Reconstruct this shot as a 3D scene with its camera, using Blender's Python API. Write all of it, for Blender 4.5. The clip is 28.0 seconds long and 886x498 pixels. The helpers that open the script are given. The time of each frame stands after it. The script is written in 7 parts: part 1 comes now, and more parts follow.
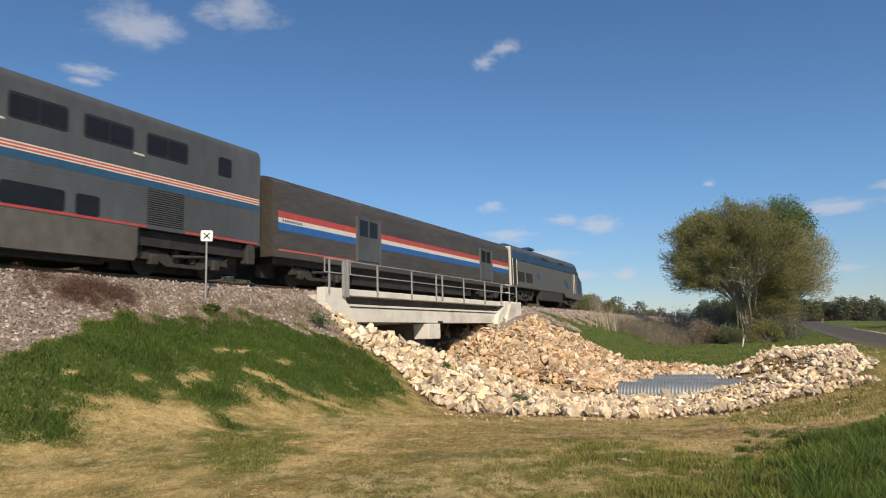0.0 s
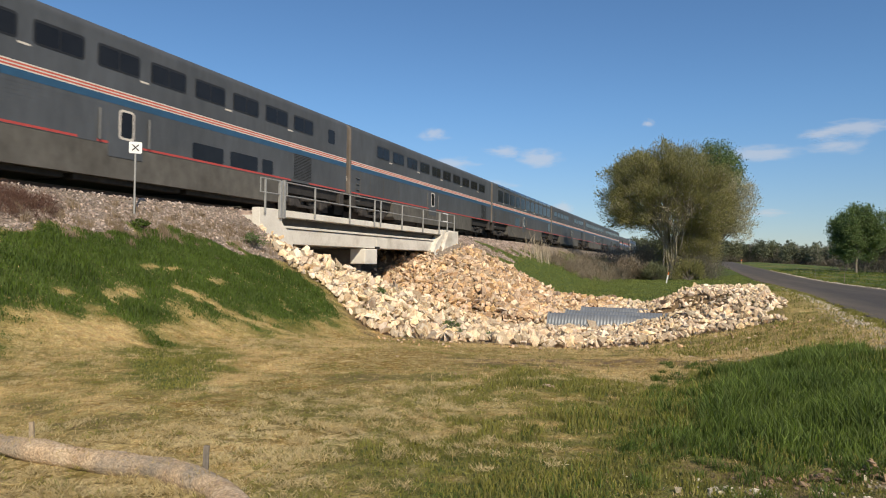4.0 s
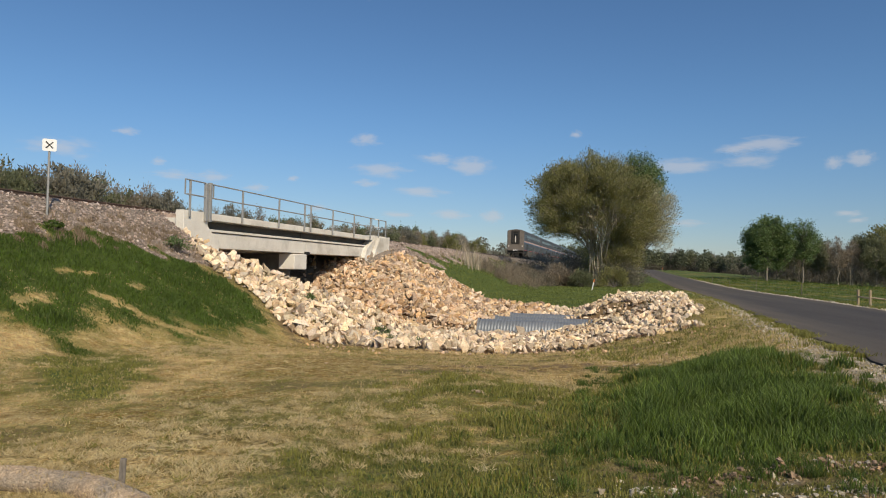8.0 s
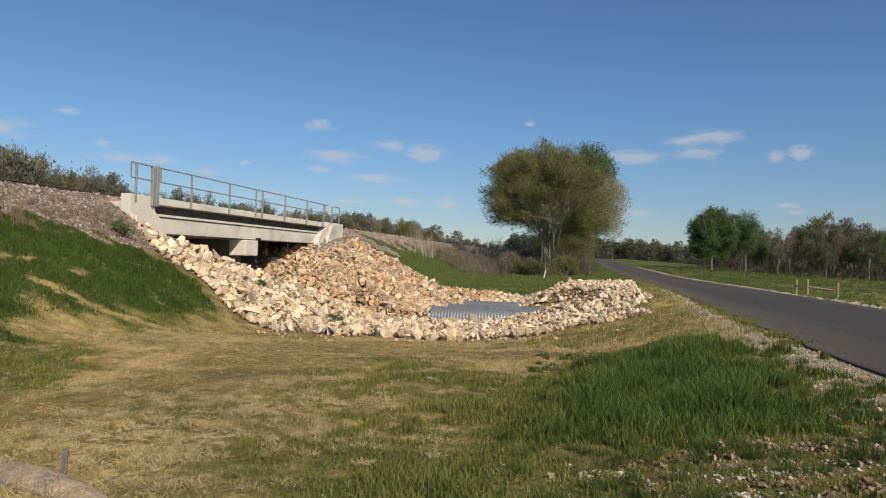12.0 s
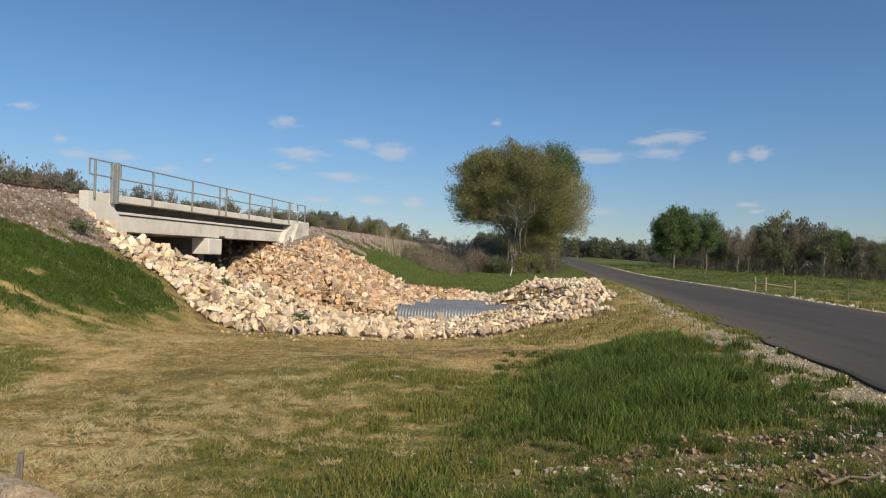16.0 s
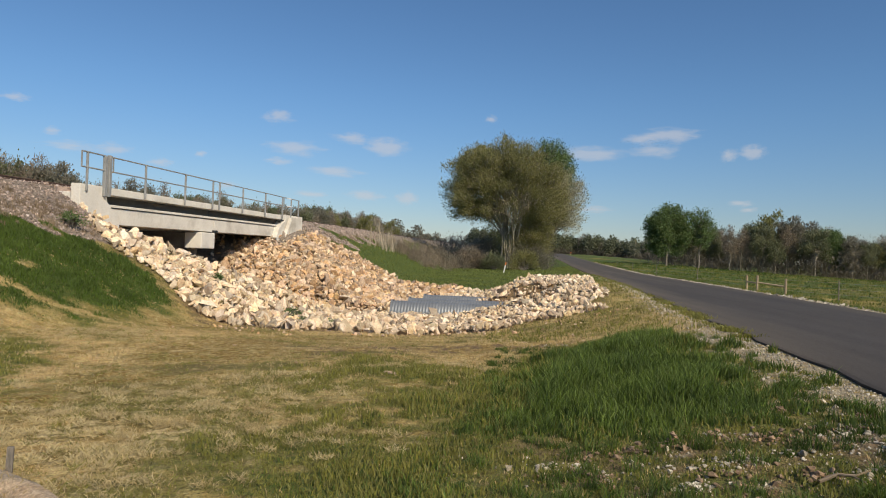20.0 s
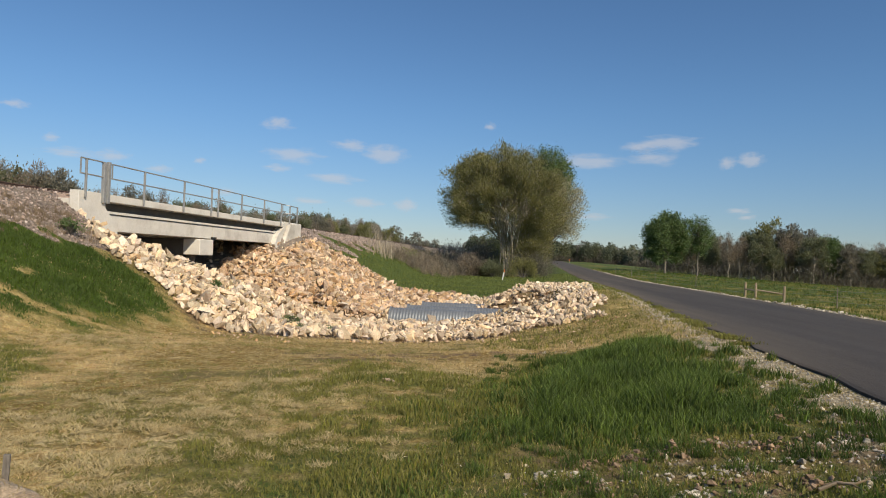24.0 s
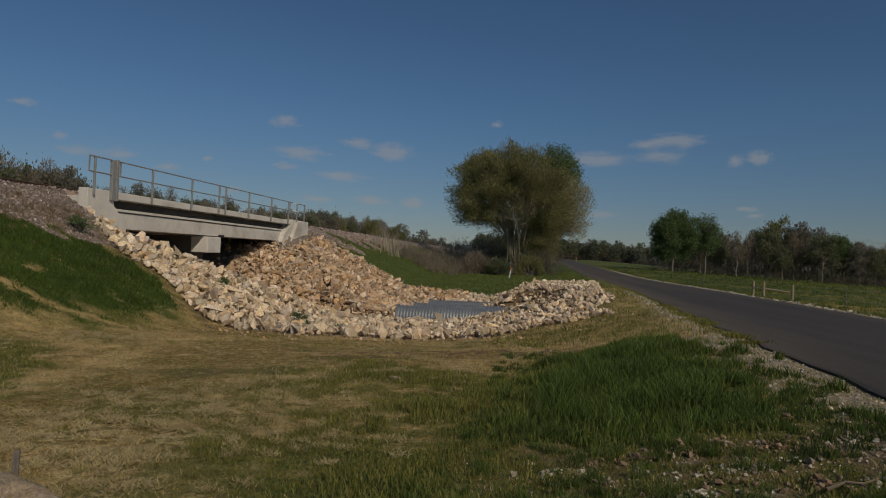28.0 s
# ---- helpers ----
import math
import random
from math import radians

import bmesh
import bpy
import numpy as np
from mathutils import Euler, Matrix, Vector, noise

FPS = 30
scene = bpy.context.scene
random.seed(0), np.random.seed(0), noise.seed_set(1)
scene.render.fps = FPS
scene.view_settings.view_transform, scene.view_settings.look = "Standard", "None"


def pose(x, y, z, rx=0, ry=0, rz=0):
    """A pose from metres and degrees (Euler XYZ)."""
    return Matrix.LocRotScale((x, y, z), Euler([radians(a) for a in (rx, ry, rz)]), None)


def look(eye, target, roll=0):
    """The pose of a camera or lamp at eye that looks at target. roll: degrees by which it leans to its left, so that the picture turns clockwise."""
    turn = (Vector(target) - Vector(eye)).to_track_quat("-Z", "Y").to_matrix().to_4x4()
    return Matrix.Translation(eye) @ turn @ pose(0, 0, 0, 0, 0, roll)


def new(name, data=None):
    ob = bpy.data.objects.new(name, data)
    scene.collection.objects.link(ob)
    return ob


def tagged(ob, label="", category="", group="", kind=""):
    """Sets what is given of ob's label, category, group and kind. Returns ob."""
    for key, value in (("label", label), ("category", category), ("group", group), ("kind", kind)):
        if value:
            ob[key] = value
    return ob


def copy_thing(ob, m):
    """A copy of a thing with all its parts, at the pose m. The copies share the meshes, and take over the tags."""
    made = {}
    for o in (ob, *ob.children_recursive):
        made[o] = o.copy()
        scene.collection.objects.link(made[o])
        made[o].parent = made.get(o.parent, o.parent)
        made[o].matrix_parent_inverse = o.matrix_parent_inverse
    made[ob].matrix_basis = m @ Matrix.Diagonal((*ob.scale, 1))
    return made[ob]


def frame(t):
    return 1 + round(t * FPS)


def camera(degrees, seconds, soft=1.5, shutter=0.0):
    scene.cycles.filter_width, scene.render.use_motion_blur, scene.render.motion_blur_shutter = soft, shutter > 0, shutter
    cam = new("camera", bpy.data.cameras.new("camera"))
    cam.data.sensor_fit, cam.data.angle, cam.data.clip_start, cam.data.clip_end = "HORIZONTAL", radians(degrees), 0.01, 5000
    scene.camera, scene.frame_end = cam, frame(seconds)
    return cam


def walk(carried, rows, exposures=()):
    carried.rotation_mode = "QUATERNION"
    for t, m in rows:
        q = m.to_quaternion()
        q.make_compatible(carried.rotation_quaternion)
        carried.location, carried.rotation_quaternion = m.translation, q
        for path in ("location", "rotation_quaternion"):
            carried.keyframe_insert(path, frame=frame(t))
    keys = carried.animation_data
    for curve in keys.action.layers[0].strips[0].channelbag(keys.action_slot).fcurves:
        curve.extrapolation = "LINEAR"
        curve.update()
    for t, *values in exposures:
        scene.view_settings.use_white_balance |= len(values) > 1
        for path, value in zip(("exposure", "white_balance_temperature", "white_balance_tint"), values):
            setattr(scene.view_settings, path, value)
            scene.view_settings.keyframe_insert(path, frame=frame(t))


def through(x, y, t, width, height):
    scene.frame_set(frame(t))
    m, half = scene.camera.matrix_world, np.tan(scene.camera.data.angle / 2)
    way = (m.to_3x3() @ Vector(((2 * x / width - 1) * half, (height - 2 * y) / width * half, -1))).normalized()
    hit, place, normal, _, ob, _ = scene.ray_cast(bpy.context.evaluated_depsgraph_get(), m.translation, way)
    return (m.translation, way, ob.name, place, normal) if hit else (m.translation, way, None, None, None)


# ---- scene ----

# ---------------------------------------------------------------- camera
cam = camera(66.8, 28.0, soft=1.05, shutter=0.1)
EYE = (0.0, 0.0, 1.6)
# seconds, yaw, pitch, roll: a person stands still and pans
PATH = [
    (0.0, 25.92, 7.17, -1.5), (0.2, 23.75, 6.35, -1.35), (0.5, 23.27, 5.78, -1.21), (1.0, 23.35, 4.65, -0.35), (1.5, 23.05, 3.76, -0.17),
    (2.0, 22.46, 3.05, 0.24), (2.5, 22.02, 2.41, 0.75), (3.0, 21.06, 1.8, 1.15), (3.5, 20.87, 1.19, 0.98), (5.5, 18.72, 0.81, 0.38),
    (6.0, 17.04, 1.27, 0.55), (6.5, 15.8, 1.57, 0.91), (7.0, 14.87, 1.63, 1.31), (7.5, 15.28, 1.69, 1.4), (8.0, 14.87, 1.58, 1.27),
    (8.5, 14.5, 1.43, 1.31), (9.0, 14.24, 1.34, 1.52), (9.5, 14.05, 1.21, 1.64), (10.0, 13.89, 1.12, 1.55), (10.5, 13.03, 1.03, 1.49),
    (11.0, 12.16, 0.89, 1.57), (11.5, 11.53, 0.71, 1.67), (12.0, 10.92, 0.62, 1.67), (12.5, 10.33, 0.53, 1.51), (14.5, 9.63, 0.37, 1.6),
    (15.0, 9.12, 0.5, 1.55), (15.5, 8.67, 0.58, 1.39), (16.0, 8.09, 0.57, 1.63), (16.5, 7.45, 0.48, 2.2), (17.0, 7.3, 0.4, 2.32),
    (17.5, 7.17, 0.32, 1.73), (18.0, 6.95, 0.3, 1.41), (18.5, 6.94, 0.31, 1.39), (19.0, 7.07, 0.32, 1.57), (19.5, 7.27, 0.3, 1.79),
    (20.0, 7.53, 0.24, 2.09), (20.5, 7.83, 0.22, 2.26), (21.0, 7.96, 0.29, 2.43), (21.5, 7.81, 0.34, 2.76), (23.5, 7.47, 0.79, 2.17),
    (24.0, 7.44, 0.85, 2.17), (24.5, 7.41, 0.9, 1.96), (25.0, 7.42, 0.9, 1.95), (25.5, 7.39, 0.86, 2.17), (26.0, 7.37, 0.8, 2.56),
    (26.5, 7.5, 0.77, 2.64), (27.0, 7.77, 0.74, 2.43), (27.5, 7.94, 0.71, 2.26), (28.0, 8.01, 0.65, 2.26),
]


def eye_pose(yaw, pitch, roll):
    return Matrix.Translation(EYE) @ pose(0, 0, 0, 0, 0, yaw) @ pose(0, 0, 0, 90 + pitch) @ pose(0, 0, 0, 0, 0, roll)


walk(cam, [(t, eye_pose(a, b, c)) for t, a, b, c in PATH],
     exposures=[(0.0, 0.06), (5.0, 0.1), (7.0, -0.05), (9.0, -0.13), (12.5, -0.13), (14.5, -0.06), (27.2, -0.06), (27.6, -0.3), (28.0, -1.3)])

# ---------------------------------------------------------------- light
SUN = Vector((0.50, -0.60, 0.60)).normalized()
world = bpy.data.worlds.new("sky")
scene.world = world
world.use_nodes = True
wn = world.node_tree
sky = wn.nodes.new("ShaderNodeTexSky")
sky.sky_type, sky.sun_disc = "NISHITA", False
sky.sun_elevation = math.asin(SUN.z)
sky.sun_rotation = math.atan2(SUN.x, SUN.y)
sky.air_density, sky.dust_density, sky.ozone_density = 0.95, 0.15, 2.0
tint = wn.nodes.new("ShaderNodeMix")
tint.data_type, tint.blend_type = "RGBA", "MULTIPLY"
tint.inputs[0].default_value = 1.0
# the air is bluer overhead and dull and hazy low down
aim, part_z, climb, shade = (wn.nodes.new("ShaderNode" + k) for k in ("TexCoord", "SeparateXYZ", "MapRange", "Mix"))
shade.data_type = "RGBA"
climb.interpolation_type = "SMOOTHSTEP"
climb.inputs[1].default_value, climb.inputs[2].default_value = -0.02, 0.24
shade.inputs[6].default_value, shade.inputs[7].default_value = (0.725, 0.78, 0.915, 1), (0.735, 0.985, 1.19, 1)
wn.links.new(aim.outputs["Generated"], part_z.inputs[0]), wn.links.new(part_z.outputs[2], climb.inputs[0])
wn.links.new(climb.outputs[0], shade.inputs[0]), wn.links.new(shade.outputs[2], tint.inputs[7])
wn.links.new(sky.outputs[0], tint.inputs[6])
wn.links.new(tint.outputs[2], wn.nodes["Background"].inputs[0])
wn.nodes["Background"].inputs[1].default_value = 0.087
sun = new("sun", bpy.data.lights.new("sun", "SUN"))
sun.data.energy, sun.data.angle, sun.data.color = 4.8, radians(0.55), (1.0, 0.87, 0.68)
sun.matrix_world = look((0, 0, 60), Vector((0, 0, 60)) - SUN)

# ---------------------------------------------------------------- helpers and materials
def mat(name, a, b=None, rough=0.8, metal=0.0, scale=4.0, fine=40.0, bump=0.3, c=None, stretch=(1, 1, 1), vary=0.0, spec=0.5, dist=0.02, mix=0.5, hue=0.0):
    """A surface that wanders between colours a and b at one scale and is grained at a second; c tints it in large stains; vary: how far pieces differ."""
    m = bpy.data.materials.new(name)
    m.use_nodes = True
    nt = m.node_tree
    n, link = nt.nodes, nt.links.new
    p = n["Principled BSDF"]
    p.inputs["Roughness"].default_value, p.inputs["Metallic"].default_value = rough, metal
    p.inputs["Specular IOR Level"].default_value = spec
    b = b or tuple(v * 0.75 for v in a)
    co = n.new("ShaderNodeTexCoord")
    mp = n.new("ShaderNodeMapping")
    mp.inputs["Scale"].default_value = stretch
    link(co.outputs["Object"], mp.inputs[0])

    def cloud(s, detail=5, ):
        t = n.new("ShaderNodeTexNoise")
        t.inputs["Scale"].default_value, t.inputs["Detail"].default_value, t.inputs["Roughness"].default_value = s, detail, 0.62
        link(mp.outputs[0], t.inputs["Vector"])
        return t

    def blend(f, x, y, mode="MIX"):
        k = n.new("ShaderNodeMix")
        k.data_type, k.blend_type = "RGBA", mode
        for i, v in ((0, f), (6, x), (7, y)):
            if isinstance(v, bpy.types.NodeSocket):
                link(v, k.inputs[i])
            elif i:
                k.inputs[i].default_value = (*v, 1)
            else:
                k.inputs[i].default_value = v
        return k.outputs[2]

    def ramp(src, lo, hi):
        r = n.new("ShaderNodeMapRange")
        r.inputs[1].default_value, r.inputs[2].default_value = lo, hi
        link(src, r.inputs[0])
        return r.outputs[0]

    big, small = cloud(scale), cloud(fine, 3)
    col = blend(ramp(big.outputs[0], 0.35, 0.65), a, b)
    if c:
        col = blend(ramp(cloud(scale * 0.31).outputs[0], 0.5, 0.66), col, c)
    col = blend(mix, col, ramp(small.outputs[0], 0.2, 0.75), "OVERLAY")
    if vary:
        oi, ge = n.new("ShaderNodeObjectInfo"), n.new("ShaderNodeNewGeometry")
        ad = n.new("ShaderNodeMath")
        link(oi.outputs["Random"], ad.inputs[0]), link(ge.outputs["Random Per Island"], ad.inputs[1])
        fr = n.new("ShaderNodeMath")
        fr.operation = "FRACT"
        link(ad.outputs[0], fr.inputs[0])
        hs = n.new("ShaderNodeHueSaturation")
        lo, hi = n.new("ShaderNodeMapRange"), n.new("ShaderNodeMath")
        link(fr.outputs[0], lo.inputs[0])
        lo.inputs[3].default_value, lo.inputs[4].default_value = 1 - vary, 1 + vary
        link(lo.outputs[0], hs.inputs["Value"])
        hi.operation = "MULTIPLY_ADD"
        m7 = n.new("ShaderNodeMath")
        m7.operation = "MULTIPLY"
        m7.inputs[1].default_value = 7.31
        link(fr.outputs[0], m7.inputs[0])
        f7 = n.new("ShaderNodeMath")
        f7.operation = "FRACT"
        link(m7.outputs[0], f7.inputs[0])
        link(f7.outputs[0], hi.inputs[0])
        hi.inputs[1].default_value, hi.inputs[2].default_value = vary * 0.9, 1 - vary * 0.5
        link(hi.outputs[0], hs.inputs["Saturation"])
        if hue:
            hr, hm, hf = n.new("ShaderNodeMapRange"), n.new("ShaderNodeMath"), n.new("ShaderNodeMath")
            hm.operation, hm.inputs[1].default_value, hf.operation = "MULTIPLY", 23.7, "FRACT"
            link(fr.outputs[0], hm.inputs[0]), link(hm.outputs[0], hf.inputs[0]), link(hf.outputs[0], hr.inputs[0])
            hr.inputs[3].default_value, hr.inputs[4].default_value = 0.5 - hue, 0.5 + hue * 0.7
            link(hr.outputs[0], hs.inputs["Hue"])
        link(col, hs.inputs["Color"])
        col = hs.outputs[0]
    link(col, p.inputs["Base Color"])
    if bump:
        bp = n.new("ShaderNodeBump")
        bp.inputs["Strength"].default_value, bp.inputs["Distance"].default_value = bump, dist
        link(small.outputs[0], bp.inputs["Height"])
        link(bp.outputs[0], p.inputs["Normal"])
    m["base"] = a
    return m


def leafy(name, a, b, through=0.42, vary=0.24, rough=0.6):
    """Thin leaves: they let some light through and differ from leaf to leaf."""
    m = mat(name, a, b, rough=rough, scale=0.6, fine=3.0, bump=0, vary=vary, spec=0.25, mix=0.25)
    nt = m.node_tree
    p, out = nt.nodes["Principled BSDF"], nt.nodes["Material Output"]
    tr, mx = nt.nodes.new("ShaderNodeBsdfTranslucent"), nt.nodes.new("ShaderNodeMixShader")
    mx.inputs[0].default_value = through
    nt.links.new(p.inputs["Base Color"].links[0].from_socket, tr.inputs[0])
    nt.links.new(p.outputs[0], mx.inputs[1]), nt.links.new(tr.outputs[0], mx.inputs[2]), nt.links.new(mx.outputs[0], out.inputs[0])
    return m


CONCRETE = mat("concrete", (0.74, 0.70, 0.61), (0.65, 0.61, 0.53), rough=0.9, scale=1.2, fine=30, bump=0.25, c=(0.46, 0.42, 0.35), mix=0.25)
DARK_CONCRETE = mat("darker grey concrete", (0.42, 0.40, 0.365), (0.33, 0.315, 0.29), rough=0.9, scale=1.5, fine=30, bump=0.25, mix=0.3)
# the next concrete is darkened to stand for shade below deck and walkway
SHADED_CONCRETE = mat("concrete with shade in its colour", (0.17, 0.155, 0.135), (0.12, 0.11, 0.097), rough=0.95, scale=1.5, fine=30, bump=0.3, mix=0.3)
GALVANISED = mat("galvanised steel", (0.34, 0.34, 0.325), (0.27, 0.27, 0.26), rough=0.55, metal=0.2, scale=6, fine=60, bump=0.1, mix=0.25)
PIPE_STEEL = mat("corrugated galvanised steel", (0.245, 0.26, 0.27), (0.195, 0.21, 0.22), rough=0.5, metal=0.35, scale=2, fine=40, bump=0.1, mix=0.25)
ASPHALT = mat("asphalt", (0.044, 0.037, 0.032), (0.029, 0.0245, 0.022), rough=0.92, scale=0.9, fine=60, bump=0.4, c=(0.058, 0.049, 0.042), stretch=(1, 0.07, 1), mix=0.35)


def dusty(m, layer, colour):
    """Pale dust over a material, as thick as a layer of the mesh says."""
    nt = m.node_tree
    p, at, k, noise, f = nt.nodes["Principled BSDF"], *(nt.nodes.new("ShaderNode" + t) for t in ("VertexColor", "Mix", "TexNoise", "Math"))
    at.layer_name, k.data_type, f.operation = layer, "RGBA", "MULTIPLY"
    noise.inputs["Scale"].default_value, noise.inputs["Detail"].default_value = 2.2, 6
    src = p.inputs["Base Color"].links[0].from_socket
    nt.links.new(nt.nodes["Mapping"].outputs[0], noise.inputs["Vector"])
    nt.links.new(at.outputs[0], f.inputs[0]), nt.links.new(noise.outputs[0], f.inputs[1]), nt.links.new(f.outputs[0], k.inputs[0])
    nt.links.new(src, k.inputs[6])
    k.inputs[7].default_value = (*colour, 1)
    nt.links.new(k.outputs[2], p.inputs["Base Color"])


dusty(ASPHALT, "dust", (0.19, 0.15, 0.10))
ROCK = mat("limestone riprap", (0.70, 0.56, 0.39), (0.56, 0.41, 0.26), rough=0.95, scale=2.0, fine=14, bump=0.8, vary=0.45, dist=0.03, mix=0.45, hue=0.008)
DULL_ROCK = mat("tan dusty riprap", (0.58, 0.415, 0.255), (0.43, 0.285, 0.165), rough=0.95, scale=2.0, fine=14, bump=0.8, vary=0.48, dist=0.03, mix=0.45, hue=0.008)
CLOD = mat("red-brown soil clods", (0.31, 0.21, 0.13), (0.18, 0.12, 0.072), rough=0.95, scale=4, fine=25, bump=0.8, vary=0.25)
PEBBLE = mat("pale gravel", (0.50, 0.445, 0.345), (0.36, 0.315, 0.24), rough=0.95, scale=3, fine=30, bump=0.4, vary=0.4)
BALLAST_STONE = mat("ballast stone", (0.41, 0.325, 0.27), (0.255, 0.20, 0.168), rough=0.95, scale=3, fine=30, bump=0.4, vary=0.4)
TIE_WOOD = mat("creosoted timber", (0.085, 0.07, 0.06), (0.05, 0.042, 0.036), rough=0.9, scale=3, fine=20, bump=0.5, vary=0.25, stretch=(1, 6, 6))
RAIL_STEEL = mat("rusty rail steel", (0.16, 0.10, 0.07), (0.11, 0.075, 0.055), rough=0.6, metal=0.4, scale=3, fine=50, bump=0.15)
TIMBER = mat("weathered fence timber", (0.40, 0.31, 0.20), (0.30, 0.23, 0.15), rough=0.85, scale=2, fine=25, bump=0.4, stretch=(5, 5, 1), vary=0.15)
STRAW = mat("straw wattle netting", (0.56, 0.43, 0.29), (0.44, 0.31, 0.19), rough=0.95, scale=8, fine=50, bump=0.9, c=(0.30, 0.25, 0.19), dist=0.03, mix=0.6)
WHITE = mat("white paint", (0.80, 0.80, 0.78), (0.72, 0.72, 0.70), rough=0.5, scale=3, fine=30, bump=0.05, mix=0.1)
BLACK = mat("black paint", (0.02, 0.02, 0.02), (0.015, 0.015, 0.015), rough=0.5, scale=3, fine=30, bump=0.05)
ORANGE = mat("orange marker paint", (0.75, 0.22, 0.06), (0.6, 0.18, 0.06), rough=0.5, scale=3, bump=0.05, mix=0.1)
STAINLESS = mat("brushed stainless car side", (0.129, 0.137, 0.147), (0.104, 0.111, 0.119), rough=0.55, metal=0.35, spec=0.08, scale=0.7, fine=4, bump=0.03, c=(0.094, 0.10, 0.106), stretch=(1, 0.8, 0.3), mix=0.12)
CAR_LOW = mat("dusty lower car side", (0.138, 0.13, 0.115), (0.104, 0.097, 0.085), rough=0.65, metal=0.2, spec=0.1, scale=0.8, fine=5, bump=0.05, stretch=(1, 0.6, 0.4), mix=0.25)
CAR_ROOF = mat("sooty car roof", (0.085, 0.083, 0.08), (0.06, 0.058, 0.056), rough=0.75, metal=0.1, spec=0.1, scale=0.6, fine=6, bump=0.1, stretch=(1, 0.2, 1))
CAR_END = mat("dirty car end", (0.175, 0.148, 0.125), (0.135, 0.114, 0.095), rough=0.65, metal=0.2, scale=0.9, fine=5, bump=0.05, mix=0.15)
BAGGAGE = mat("dull fluted baggage car side", (0.13, 0.112, 0.097), (0.10, 0.087, 0.075), rough=0.5, metal=0.5, scale=0.6, fine=6, bump=0.08, stretch=(1, 0.2, 1), mix=0.25)
UNDER = mat("greasy running gear", (0.045, 0.04, 0.036), (0.025, 0.023, 0.02), rough=0.7, metal=0.3, scale=2, fine=12, bump=0.3)
TRUCK = mat("dusty truck steel", (0.06, 0.053, 0.047), (0.034, 0.03, 0.027), rough=0.75, metal=0.2, scale=2, fine=12, bump=0.3)
RED = mat("red stripe paint", (0.48, 0.07, 0.055), (0.38, 0.06, 0.05), rough=0.45, scale=2, bump=0.0, mix=0.15)
BLUE = mat("blue stripe paint", (0.03, 0.12, 0.36), (0.025, 0.10, 0.30), rough=0.45, scale=2, bump=0.0, mix=0.15)
TEAL = mat("dark blue stripe paint", (0.03, 0.09, 0.17), (0.025, 0.075, 0.14), rough=0.45, scale=2, bump=0.0, mix=0.15)
CREAM = mat("off-white stripe paint", (0.66, 0.60, 0.52), (0.58, 0.53, 0.46), rough=0.5, scale=2, bump=0.0, mix=0.15)
SALMON = mat("faded red stripe paint", (0.55, 0.115, 0.075), (0.47, 0.095, 0.065), rough=0.5, scale=2, bump=0.0, mix=0.15)
SILVER = mat("silver locomotive paint", (0.13, 0.13, 0.127), (0.12, 0.12, 0.117), rough=0.5, metal=0.2, scale=0.8, fine=6, bump=0.03, mix=0.2)
LOCO_BLUE = mat("dark blue locomotive paint", (0.03, 0.07, 0.14), (0.025, 0.055, 0.11), rough=0.45, scale=0.8, fine=6, bump=0.03, mix=0.2)
GLASS = mat("dark tinted window glass", (0.018, 0.02, 0.024), (0.014, 0.016, 0.02), rough=0.15, scale=1, fine=5, bump=0, spec=0.16, mix=0.1)
SKYLIGHT = mat("glossy roof-edge glass", (0.05, 0.055, 0.06), (0.04, 0.045, 0.05), rough=0.12, scale=1, fine=5, bump=0, spec=0.7, mix=0.1)
BARK = mat("grey-brown bark", (0.23, 0.20, 0.165), (0.15, 0.13, 0.105), rough=0.95, scale=2, fine=14, bump=0.8, stretch=(3, 3, 0.5), dist=0.04)
PALE_BARK = mat("pale bare branches", (0.40, 0.355, 0.29), (0.29, 0.255, 0.205), rough=0.95, scale=2, fine=14, bump=0.5, stretch=(3, 3, 0.5))
OLIVE = leafy("olive spring leaves", (0.325, 0.305, 0.125), (0.22, 0.225, 0.088), through=0.52, vary=0.09)
GREEN_LEAF = leafy("green leaves", (0.17, 0.235, 0.085), (0.12, 0.175, 0.065), through=0.5, vary=0.14)
PALE_LEAF = leafy("thin grey-green leaves", (0.48, 0.45, 0.28), (0.38, 0.36, 0.21))
FAR_LEAF = leafy("brownish spring wood", (0.27, 0.25, 0.19), (0.205, 0.195, 0.148), through=0.5, vary=0.1)
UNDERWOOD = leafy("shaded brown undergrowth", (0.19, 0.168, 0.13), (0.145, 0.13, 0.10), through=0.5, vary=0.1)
BRUSH = leafy("light brown brush", (0.44, 0.365, 0.27), (0.34, 0.285, 0.21), through=0.45, vary=0.12)
BROWN_BRUSH = leafy("brown leafless brush", (0.32, 0.265, 0.19), (0.245, 0.20, 0.145), through=0.45, vary=0.14)
FAR_DARK = leafy("dark far pines", (0.15, 0.165, 0.10), (0.11, 0.125, 0.08), through=0.4, vary=0.1)
FAR_GREEN = leafy("young green wood", (0.225, 0.235, 0.13), (0.165, 0.18, 0.10), through=0.5, vary=0.12)
DRY_WEED = leafy("dry weed stems", (0.30, 0.23, 0.15), (0.20, 0.15, 0.10), through=0.2)
RED_WEED = leafy("red-brown dead weeds", (0.155, 0.085, 0.06), (0.115, 0.062, 0.046), through=0.2)
TWIG = leafy("pale fine twigs", (0.36, 0.325, 0.255), (0.28, 0.25, 0.195), through=0.35, vary=0.1)
